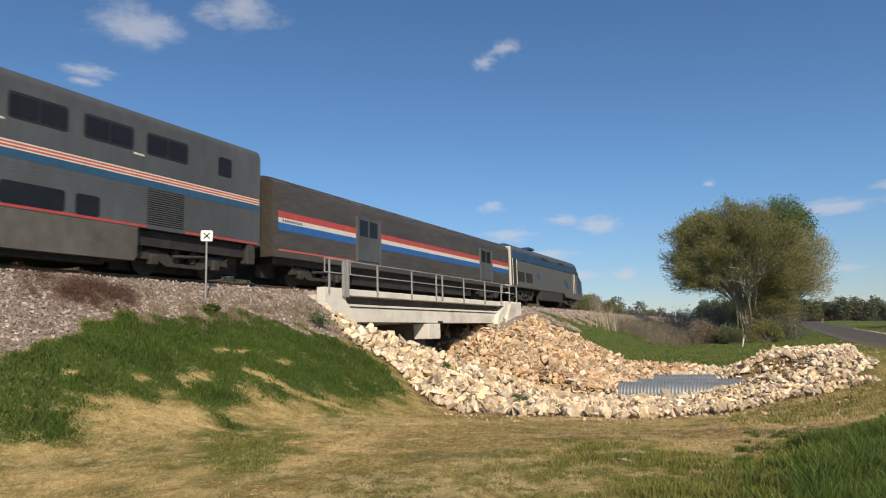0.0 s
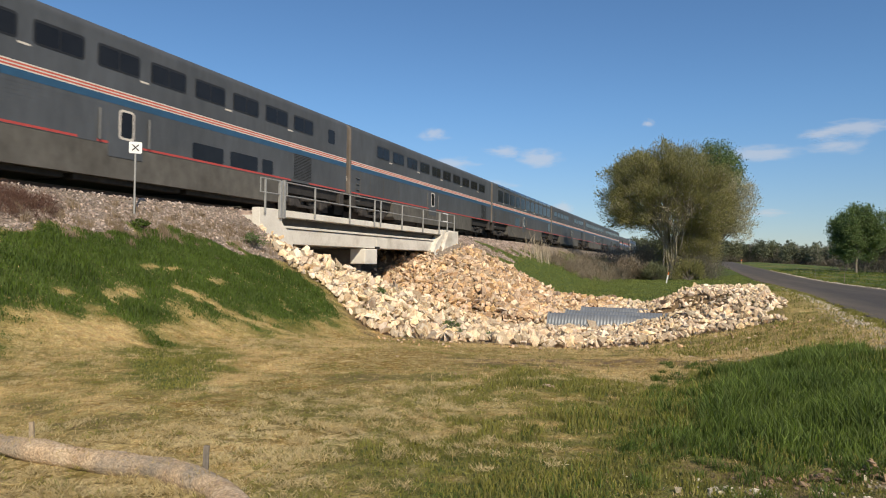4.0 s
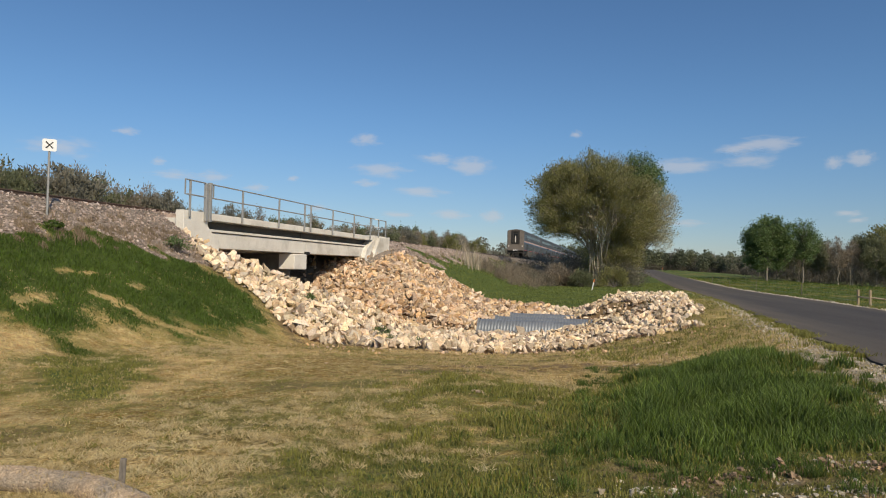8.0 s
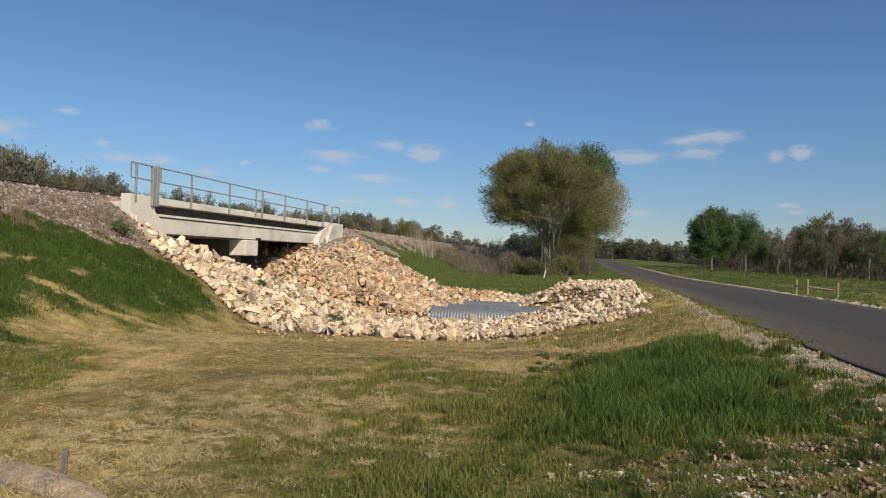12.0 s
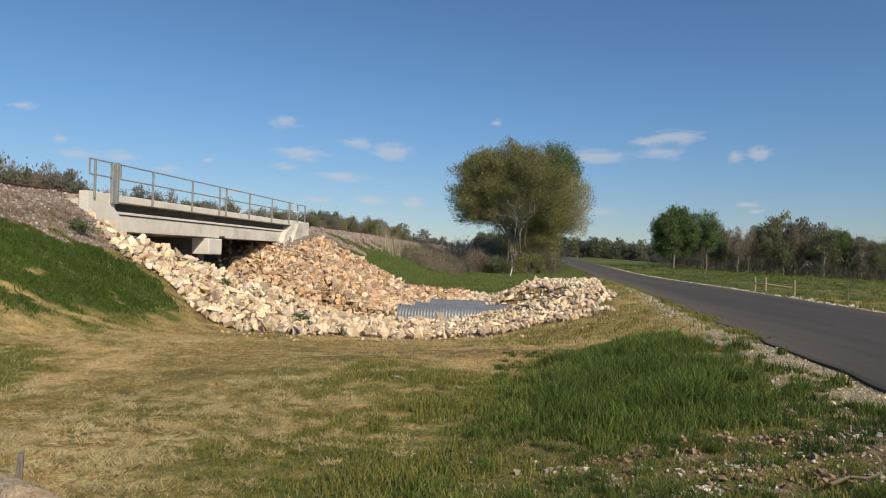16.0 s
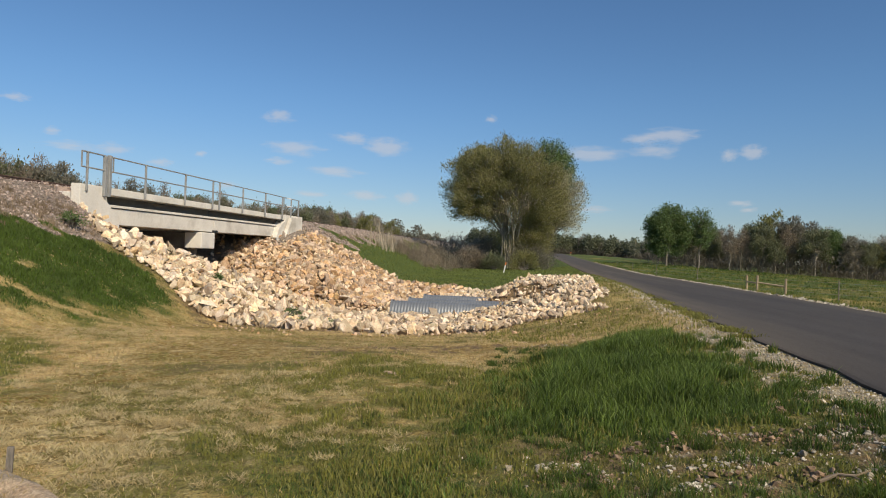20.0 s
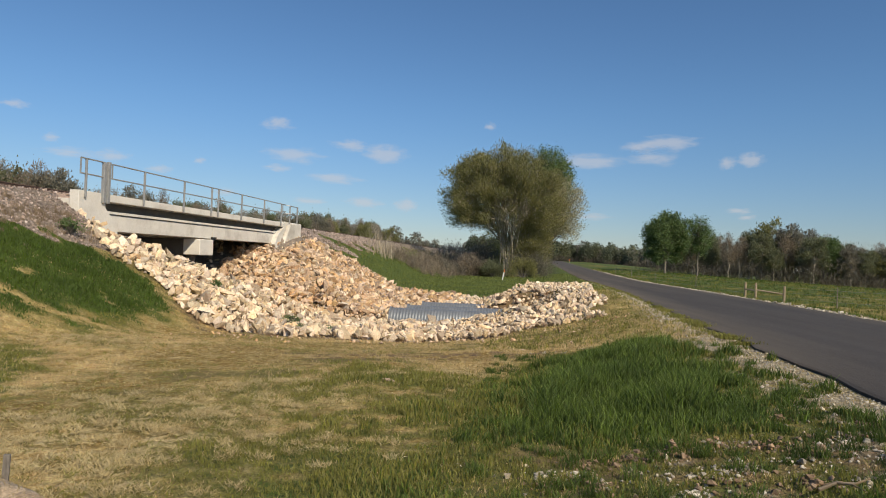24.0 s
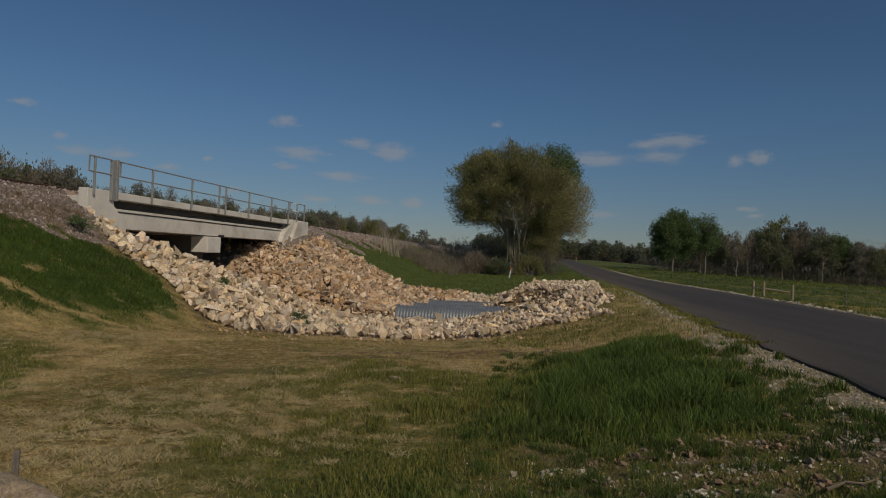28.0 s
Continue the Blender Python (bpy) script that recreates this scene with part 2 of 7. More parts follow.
PALE_REED = leafy("pale dry reeds", (0.45, 0.38, 0.28), (0.36, 0.30, 0.21), through=0.2)
GRASS = leafy("fresh grass blades", (0.14, 0.195, 0.04), (0.08, 0.122, 0.027), through=0.45, vary=0.32)
BRIGHT_GRASS = leafy("pale long grass blades", (0.24, 0.32, 0.07), (0.17, 0.25, 0.05), through=0.45, vary=0.2)
THIN_GRASS = leafy("thin olive grass blades", (0.27, 0.252, 0.064), (0.2, 0.2, 0.051), through=0.4)
SLOPE_GRASS = leafy("bank grass blades", (0.105, 0.158, 0.028), (0.075, 0.118, 0.022), through=0.4)
MATTED = leafy("matted dead grass", (0.58, 0.475, 0.262), (0.47, 0.37, 0.182), through=0.3, vary=0.16)
MEADOW = leafy("bright meadow grass", (0.23, 0.265, 0.07), (0.175, 0.21, 0.055), through=0.45, vary=0.15)
PALE_STRAW = leafy("pale dead grass", (0.61, 0.465, 0.245), (0.50, 0.37, 0.175), through=0.3, vary=0.15)
DRY_GRASS = leafy("dry straw blades", (0.50, 0.385, 0.185), (0.39, 0.29, 0.13), through=0.25)


def box(bm, x0, x1, y0, y1, z0, z1):
    v = [bm.verts.new((x, y, z)) for z in (z0, z1) for x, y in ((x0, y0), (x1, y0), (x1, y1), (x0, y1))]
    for f in ((3, 2, 1, 0), (4, 5, 6, 7), (0, 1, 5, 4), (1, 2, 6, 5), (2, 3, 7, 6), (3, 0, 4, 7)):
        bm.faces.new([v[i] for i in f])
    return v


def prism(bm, poly, axis, a, b):
    """A closed outline (pairs) pulled from a to b along an axis: x: pairs are y, z; y: x, z; z: x, y."""
    def at(p, k):
        return {"x": (k, p[0], p[1]), "y": (p[0], k, p[1]), "z": (p[0], p[1], k)}[axis]
    lo, hi = [bm.verts.new(at(p, a)) for p in poly], [bm.verts.new(at(p, b)) for p in poly]
    k = len(poly)
    for i in range(k):
        bm.faces.new((lo[i], lo[(i + 1) % k], hi[(i + 1) % k], hi[i]))
    bm.faces.new(lo[::-1]), bm.faces.new(hi)
    bmesh.ops.recalc_face_normals(bm, faces=bm.faces[:])


def tube(bm, p, q, r, s=None, n=8, caps=True):
    p, q, s = Vector(p), Vector(q), r if s is None else s
    d = (q - p).normalized()
    u = d.orthogonal().normalized()
    w = d.cross(u)
    ra = [bm.verts.new(p + (u * math.cos(a) + w * math.sin(a)) * r) for a in (2 * math.pi * i / n for i in range(n))]
    rb = [bm.verts.new(q + (u * math.cos(a) + w * math.sin(a)) * s) for a in (2 * math.pi * i / n for i in range(n))]
    for i in range(n):
        bm.faces.new((ra[i], ra[(i + 1) % n], rb[(i + 1) % n], rb[i]))
    if caps:
        bm.faces.new(ra[::-1]), bm.faces.new(rb)


def limb(bm, pts, r0, r1, n=6):
    """A bent, tapering limb through points."""
    k = len(pts) - 1
    for i in range(k):
        a, b = r0 + (r1 - r0) * i / k, r0 + (r1 - r0) * (i + 1) / k
        tube(bm, pts[i], pts[i + 1], a, b, n, caps=i == k - 1)


def bevel(bm, width, segments=1):
    bmesh.ops.bevel(bm, geom=bm.edges[:], offset=width, segments=segments, affect="EDGES", profile=0.7)


def mesh_of(name, bm, material, smooth=False):
    me = bpy.data.meshes.new(name)
    bm.to_mesh(me), bm.free()
    me.materials.append(material)
    if smooth:
        me.shade_smooth()
    return me


def part(name, bm, material, parent=None, label="", smooth=False):
    ob = new(name, bm if isinstance(bm, bpy.types.Mesh) else mesh_of(name, bm, material, smooth))
    ob.parent = parent
    return tagged(ob, label)


def empty(name, at, label, category, group="", kind=""):
    ob = new(name)
    ob.empty_display_size = 0.2
    ob.location = at
    return tagged(ob, label, category, group, kind)


def raw(name, verts, faces, material, smooth=False):
    """A mesh from numpy arrays; faces: all of one size."""
    verts, faces = np.asarray(verts, dtype=np.float32), np.asarray(faces, dtype=np.int32)
    me = bpy.data.meshes.new(name)
    k = faces.shape[1]
    me.vertices.add(len(verts)), me.loops.add(faces.size), me.polygons.add(len(faces))
    me.vertices.foreach_set("co", verts.ravel())
    me.loops.foreach_set("vertex_index", faces.ravel())
    me.polygons.foreach_set("loop_start", np.arange(0, faces.size, k, dtype=np.int32))
    me.materials.append(material)
    me.update(calc_edges=True)
    if smooth:
        me.shade_smooth()
    else:
        me.shade_flat()
    return me

# ---------------------------------------------------------------- the lie of the land
TRACK_X, RAIL_Z = -18.45, 3.65
rng = np.random.default_rng(5)


def rise(y):
    """The ground climbs to a crest beyond the bend of the road."""
    u = np.clip(y, -60, 255) - 75
    return 0.0102 * (np.hypot(u, 15) + u)


def road_z(y):
    return 0.36 - 0.006 * np.clip(y, -60, 320) + rise(y)


def road_left(y):
    u = np.clip(y - 30, 0, 30)
    return 3.3 + 0.05 * np.clip(y, -60, 60) - 0.00083 * u * u


ROAD_W = 6.0


def smax(*vs, k=7.0):
    return np.log(sum(np.exp(k * (v - vs[0])) for v in vs)) / k + vs[0]


# first points: added bank beyond the bridge, keeps light from coming in under it
CHANNEL = ((-60, 40, 3.3), (-26, 32.8, 2.7), (-22.5, 32.2, 0.2), (-16, 31.2, -0.75), (-10.5, 28.6, -1.15), (-7.0, 27.6, -1.55), (-1.0, 27.2, -1.65))


def channel(x, y):
    """Distance from the bed's middle line, and the bed's height there."""
    best, bed = np.full(np.shape(x), 1e9), np.zeros(np.shape(x))
    for (ax, ay, az), (bx, by, bz) in zip(CHANNEL, CHANNEL[1:]):
        dx, dy = bx - ax, by - ay
        s = np.clip(((x - ax) * dx + (y - ay) * dy) / (dx * dx + dy * dy), 0, 1)
        d = np.hypot(x - ax - s * dx, y - ay - s * dy)
        bed = np.where(d < best, az + s * (bz - az), bed)
        best = np.minimum(best, d)
    return best, bed


def uncut(x, y):
    valley = np.interp(y, (-60, 0, 8, 12, 17, 20.5, 30, 40, 50, 70, 110, 200), (0, -0.08, -0.12, -0.25, -0.62, -1.02, -1.05, -0.7, -0.55, -0.45, -0.65, -1.2)) + rise(y)
    emb = 3.39 - np.maximum(np.abs(x - TRACK_X) - 2.0, 0) * 0.53
    rl, rz = road_left(y), road_z(y)
    left = rz - 0.05 - np.maximum(rl - 0.7 - x, 0) * 0.17
    right = rz - 0.07 - np.minimum(np.maximum(x - rl - ROAD_W - 0.6, 0) * 0.12, 0.34)
    bank = np.where(x < rl + 3, left, right)
    mound = 0.32 - 0.5 * np.maximum(np.hypot((x - 2.2) / 1.0, (y - 32) / 3.2) - 2.5, 0)
    flat = valley + 0.25 * np.clip((-x - 20) / 10, 0, 1) * 3
    z = smax(flat, emb, np.maximum(bank, -3.0), np.maximum(mound, -4.0))
    z = np.where(x > rl - 0.9, bank + (z - bank) * np.clip((rl - 0.1 - x) / 0.8, 0, 1), z)
    z = np.where(x > rl + 3, bank - 0.045 * np.clip(x - 27, -12, 60) * np.clip((y - 80) / 60, 0, 1) * np.clip((x - rl - ROAD_W - 0.8) / 6, 0, 1), z)
    return z


def ground(x, y):
    x, y = np.asarray(x, float), np.asarray(y, float)
    z = uncut(x, y)
    d, bed = channel(x, y)
    cut = bed + np.maximum(d - 0.7, 0) * np.interp(x, (-20, -14, -9, -3), (0.38, 0.38, 0.42, 0.8)) + np.where(x < -14.0, np.maximum(d - 8.6, 0) * 1.6, 0)
    near = np.clip((x + 40) / 15, 0, 1)
    z = np.where((cut < z) & (x < 2.0), z + (cut - z) * near, z)
    return z - 0.5 * np.exp(-((x + 14.7) / 1.1) ** 2 - ((y - 40.0) / 1.5) ** 2)


def riprap(x, y):
    """How surely loose rock covers a place, 0 to 1."""
    x, y = np.asarray(x, float), np.asarray(y, float)
    d, bed = channel(x, y)
    wob = 0.35 * np.sin(x * 2.3 + 1.1 * y) + 0.3 * np.sin(y * 1.7 - 0.8 * x)
    front = np.interp(x, (-16, -14.5, -12.0, -10, -8.8, -6.3, -4.7, -3.5, -2.1, -0.5, 0.4, 2.5), (20.0, 19.6, 19.3, 18.0, 18.2, 16.9, 16.5, 17.6, 18.5, 18.5, 19.3, 21.0))
    back = np.interp(x, (-16, -14, -12.0, -10, -8, -6.0, -3, 0, 3), (43.0, 44.0, 46.0, 45.0, 43.3, 40.6, 39.0, 40.0, 40.0))
    ok = (y > front + wob * 0.6) & (y < back + wob) & (x > -22) & (x < np.interp(y, (20, 26, 34, 42), (2.3, 2.5, 3.0, 3.0)) + wob * 0.5)
    return ok.astype(float)


def axis(lo, hi, step, far, ratio=1.05):
    inner = np.arange(lo, hi + 1e-6, step)
    out = np.cumsum(step * ratio ** np.arange(1, 300))
    out = out[out < far]
    return np.concatenate([lo - out[::-1], inner, hi + out])


def wobble(x, y):
    return 0.05 * np.sin(0.9 * x + 0.4 * y) * np.sin(0.7 * y - 0.3 * x) + 0.025 * np.sin(2.3 * x - 1.1 * y) * np.sin(1.9 * y)


def surface(x, y):
    rl = road_left(np.asarray(y, float))
    calm = np.clip(np.maximum(rl - 1.0 - x, x - rl - ROAD_W - 1), 0, 1.5) / 1.5 * np.clip(np.abs(x - TRACK_X) - 2.2, 0, 1)
    return ground(x, y) + wobble(x, y) * calm


def smooth(v, a, b):
    t = np.clip((v - a) / (b - a), 0, 1)
    return t * t * (3 - 2 * t)


def patchy(x, y, s, seed):
    """Soft noise of unit size s, about -1 to 1."""
    r = np.random.default_rng(seed)
    v = 0
    for k in range(7):
        a, ph, f = r.uniform(0, 6.28), r.uniform(0, 6.28), r.uniform(0.6, 1.9) / s
        v = v + np.sin((x * np.cos(a) + y * np.sin(a)) * f * 3 + ph + 1.3 * np.sin((x * np.sin(a) - y * np.cos(a)) * f * 2 + ph * 2))
    return v / 3.2


def scar(x, y):
    """Washed-out furrows and bare spots in the bank's grass."""
    best = np.full(np.shape(x), 9.0)
    for ax, ay, bx, by, w in ((-11.6, 12.9, -11.1, 13.15, 0.22), (-11.1, 13.15, -10.5, 13.4, 0.14), (-10.5, 13.4, -9.8, 13.99, 0.11), (-9.8, 13.99, -9.36, 14.25, 0.09), (-9.36, 14.25, -8.3, 14.5, 0.07), (-12.57, 12.8, -12.38, 13.89, 0.07), (-11.75, 14.2, -11.72, 14.5, 0.1), (-11.45, 10.7, -11.72, 11.5, 0.17), (-10.7, 15.86, -10.38, 15.64, 0.05), (-10.5, 9.6, -10.45, 10.0, 0.25), (-10.94, 11.9, -10.94, 12.1, 0.08),
                              (-12.05, 8.4, -12.0, 8.6, 0.05), (-11.75, 9.7, -11.7, 9.9, 0.06)):
        dx, dy = bx - ax, by - ay
        s = np.clip(((x - ax) * dx + (y - ay) * dy) / (dx * dx + dy * dy), 0, 1)
        best = np.minimum(best, np.hypot(x - ax - s * dx, y - ay - s * dy) - 0.66 * w)
    return smooth(-best + 0.05 * np.sin(x * 9 + y * 7) + 0.10 * patchy(x, y, 0.22, 51), -0.22, 0.2)


def cover(x, y):
    """Shares of green grass, stone and bare red soil over the land, and whether its stone is pale gravel."""
    x, y = np.asarray(x, float), np.asarray(y, float)
    n1, n2, n3 = patchy(x, y, 3.0, 1), patchy(x, y, 0.9, 2), patchy(x, y, 0.35, 6)
    d = np.abs(x - TRACK_X)
    rl = road_left(y)
    # bank below the ballast: green above, thin and dry towards its foot
    foot = np.interp(y, (0, 8, 10.3, 12.6, 14.3, 17, 20, 24), (-10.9, -11.1, -10.5, -10.4, -9.8, -9.6, -9.5, -9.2))
    slope = smooth(foot + 0.8 * n1 + 0.4 * n2 + 0.3 * n3 - x + 0.25, -1.5, 1.2) * (1 - 0.8 * scar(x, y))
    # lush patch by the road, thin and broken where the ground was dug over near the camera
    edge = np.interp(y, (-5, 4, 6.6, 9, 10.8, 12.3, 14, 15), (-0.5, -0.75, -1.2, -1.0, -0.6, -0.1, 0.6, 3.0))
    lush = smooth(x - edge + 0.35 * n1 + 0.22 * n2 + 0.2 * n3, -1.5, 1.25) * smooth(13.9 + 0.4 * n1 + 0.15 * n3 - y, -0.5, 0.4)
    lush *= 1 - 0.65 * smooth(x - rl + 0.7 + 0.45 * n2 + 0.5 * n3, -0.5, 0.6)
    lush *= 1 - 0.8 * smooth(0.45 - np.hypot((x - 2.46) * 0.8, y - 10.5) + 0.1 * n2, -0.1, 0.2)
    dug = smooth(6.1 + 0.3 * n2 - y, -0.4, 0.5) * smooth(x + 0.9, 0, 1.2)
    row = np.abs(y - np.interp(x, (-0.3, 0.35, 1.2, 1.9, 2.7, 3.3), (6.15, 5.96, 5.8, 5.82, 6.2, 6.5)))
    lush *= 1 - 0.8 * smooth(0.16 + 0.14 * n2 + 0.14 * n3 - row, -0.2, 0.2) * smooth(x, 0.4, 1.4)
    lush *= (1 - 0.22 * dug) * (1 - 0.6 * dug * smooth(n3 + 0.6 * n2, -0.3, 0.6))
    # thin olive grass in the trodden strip
    strip = 0.30 + 0.20 * n2 + 0.18 * n3 + 0.12 * smooth(x, -6, -4) * smooth(10 - y, 0, 2)
    strip = strip * (0.35 + 0.65 * smooth(n1 + 0.3, -0.5, 0.6))
    fringe = smooth(x - edge + 1.4 + 0.6 * n1 + 0.5 * n2 + 0.35 * n3, -1.3, 1.2) * smooth(10.0 - y + n1, -2.0, 1.5)
    strip += (0.72 + 0.2 * n3) * fringe
    mid = np.interp(y, (5.5, 6.5, 8.1, 9.8, 11), (-6.2, -6.7, -7.4, -8.7, -9.7))
    band = smooth(0.95 + 0.35 * n2 + 0.2 * n3 - np.abs(x - mid), -0.6, 0.5) * smooth(y + 0.4 * n1, 5.6, 7.0) * smooth(11.4 - y, 0, 1.4)
    strip += 0.85 * band
    strip -= 0.25 * smooth(0.9 - np.abs(y - 13.2 - 0.25 * x + 0.4 * n1), -0.4, 0.6) * (x > -5)
    strip += (0.42 + 0.15 * n3) * smooth(y - 14.5, -0.8, 0.8) * smooth(x + 1.2, -1, 1.5)
    strip = np.clip(strip, 0, 0.5 + np.maximum(0.4 * band, 0.3 * fringe)) * (1 - 0.8 * scar(x, y)) * (1 - dug * (0.12 + 0.35 * smooth(n3 + 0.5 * n2, -0.2, 0.6)))
    beyond = smooth(y + 0.25 * x, 33, 39) * (x < rl)
    n5 = patchy(0.35 * x, y, 9.0, 61)
    field = (x > rl + ROAD_W) * np.clip(np.interp(y - 0.2 * x, (20, 38, 52, 70, 100), (0.5, 0.58, 0.72, 0.95, 0.9)) + 0.25 * n5 + 0.12 * n1, 0.05, 1)
    rim = np.maximum.reduce([riprap(x + 0.5 + 0.2 * n3, y), riprap(x + 0.3, y + 0.35 + 0.2 * n3), riprap(x, y + 0.5 + 0.3 * n2)])
    green = np.clip(np.maximum.reduce([slope, lush, strip, beyond, field]), 0, 1) * (1 - 0.5 * rim * (x < 1))
    width = np.interp(y, (8.4, 9.5, 10.6, 13.2, 15.2, 16.4, 17.0, 18.5, 20, 40, 44, 60), (5.5, 5.0, 4.25, 4.35, 3.75, 4.0, 4.8, 5.3, 5.9, 5.4, 4.1, 3.9))
    stone = smooth(width + 0.35 * n2 + 1.5 * n1 * smooth(y, 42, 46) - d, -0.3, 0.4)
    reach = np.interp(y, (4, 9, 13, 18, 30), (0.5, 0.55, 0.7, 0.45, 0.33))
    shoulder = (y < 75) * np.interp(y, (8, 13, 16), (0.74, 0.7, 0.52)) * smooth(reach + 0.3 * n2 + 0.4 * n3 - np.abs(x - rl + 0.75 * reach), -0.35, 0.4) + (y < 130) * 0.9 * smooth(0.55 + 0.2 * n2 - np.abs(x - rl - ROAD_W - 0.3), -0.1, 0.3)
    near = dug * smooth(n3 + 0.5 * n2 - 0.35, 0, 0.7) * smooth(x, 0, 1.0)
    stone = np.clip(np.maximum.reduce([stone, 0.9 * shoulder, 0.6 * near]), 0, 1)
    soil = np.clip(0.95 * dug + smooth(n2 + 0.6 * n1, 0.6, 1.3) * 0.6 + riprap(x, y) + (0.45 + 0.3 * n3) * rim + 0.8 * smooth(0.5 - np.hypot((x - 2.46) * 0.8, y - 10.5), -0.1, 0.3)
                   + (0.42 + 0.35 * n3) * smooth(1.2 - np.abs(y - 13.0 - 0.2 * x + 0.7 * n1), -0.8, 0.8) * smooth(x + 4.5 + n1, -1, 1) * (x < 1), 0, 1)
    return green * (1 - 0.85 * stone), stone, soil, (x > -8).astype(float)


def tone(x, y):
    """How pale and thick the dead straw lies, 0 to 1; low where brown thatch and soil show."""
    def spot(cx, cy, rx, ry):
        return np.exp(-((x - cx) / rx) ** 2 - ((y - cy) / ry) ** 2)
    n1, n2, n3 = patchy(x, y, 2.2, 41), patchy(x, y, 0.8, 42), patchy(x, y, 0.3, 43)
    v = 0.46 + 0.22 * n1 + 0.22 * n2 + 0.16 * n3
    v += 0.6 * spot(-10.0, 7.6, 1.6, 2.6) + 0.3 * spot(-8.8, 11.8, 1.3, 1.6) + (0.3 + 0.4 * n3) * spot(-3.1, 7.2, 0.9, 3.0) + 0.1 * spot(-5.0, 4.8, 1.8, 0.9) + 0.3 * spot(0.5, 15.5, 3.0, 1.0)
    v -= 0.55 * spot(-4.9, 10.0, 1.1, 4.0) + 0.35 * spot(-2.0, 13.0, 2.4, 1.2) + 0.35 * spot(-7.3, 16.3, 2.2, 1.5)
    # wheel lines pressed into the grass
    for c in (np.interp(y, (5.4, 6.5, 7.9, 9.9, 11.8), (-5.5, -5.8, -6.15, -6.5, -6.75)), np.interp(y, (6, 8.2, 9.8, 12.5), (-6.75, -7.1, -7.35, -7.8))):
        v += 0.8 * smooth(0.16 + 0.07 * n2 - np.abs(x - c), -0.14, 0.14) * smooth(y, 5.0, 6.5) * smooth(13.4 - y, 0, 1.5)
    v = np.where(x > 9.0, np.interp(y, (30, 50, 80), (0.34, 0.26, 0.1)) + 0.15 * n1, v)
    return np.clip(v + 0.6 * scar(x, y), 0, 1)


def matted(x, y):
    """Where last year's grass lies in pale matted clumps, 0 to 1."""
    n1, n2 = patchy(x, y, 1.6, 46), patchy(x, y, 0.6, 47)
    v = smooth(x + 6.0 + 0.8 * n1 - 0.25 * (y - 5), 0, 1.8) * smooth(0.55 * y - 3.7 - x + 0.5 * n1, 0, 1.6) * smooth(8.4 - y - 0.35 * (x + 4) + 0.9 * n1, 0, 2.2)
    v = np.maximum(v, 0.9 * smooth(0.45 + 0.3 * n1 - np.abs(y - 9.0 - 0.9 * (x + 2.6)), 0, 0.5) * smooth(x + 4.2, 0, 1) * smooth(0.2 - x, 0, 1))
    v = np.maximum(v, 0.45 * smooth(1.3 + 1.2 * n1 - np.abs(x - np.interp(y, (5, 8, 12, 14), (-9.8, -9.4, -8.6, -7.8))), 0, 1.4) * smooth(13.6 - y, 0, 1.5))
    return np.clip(v * (0.75 + 0.5 * n2), 0, 1)


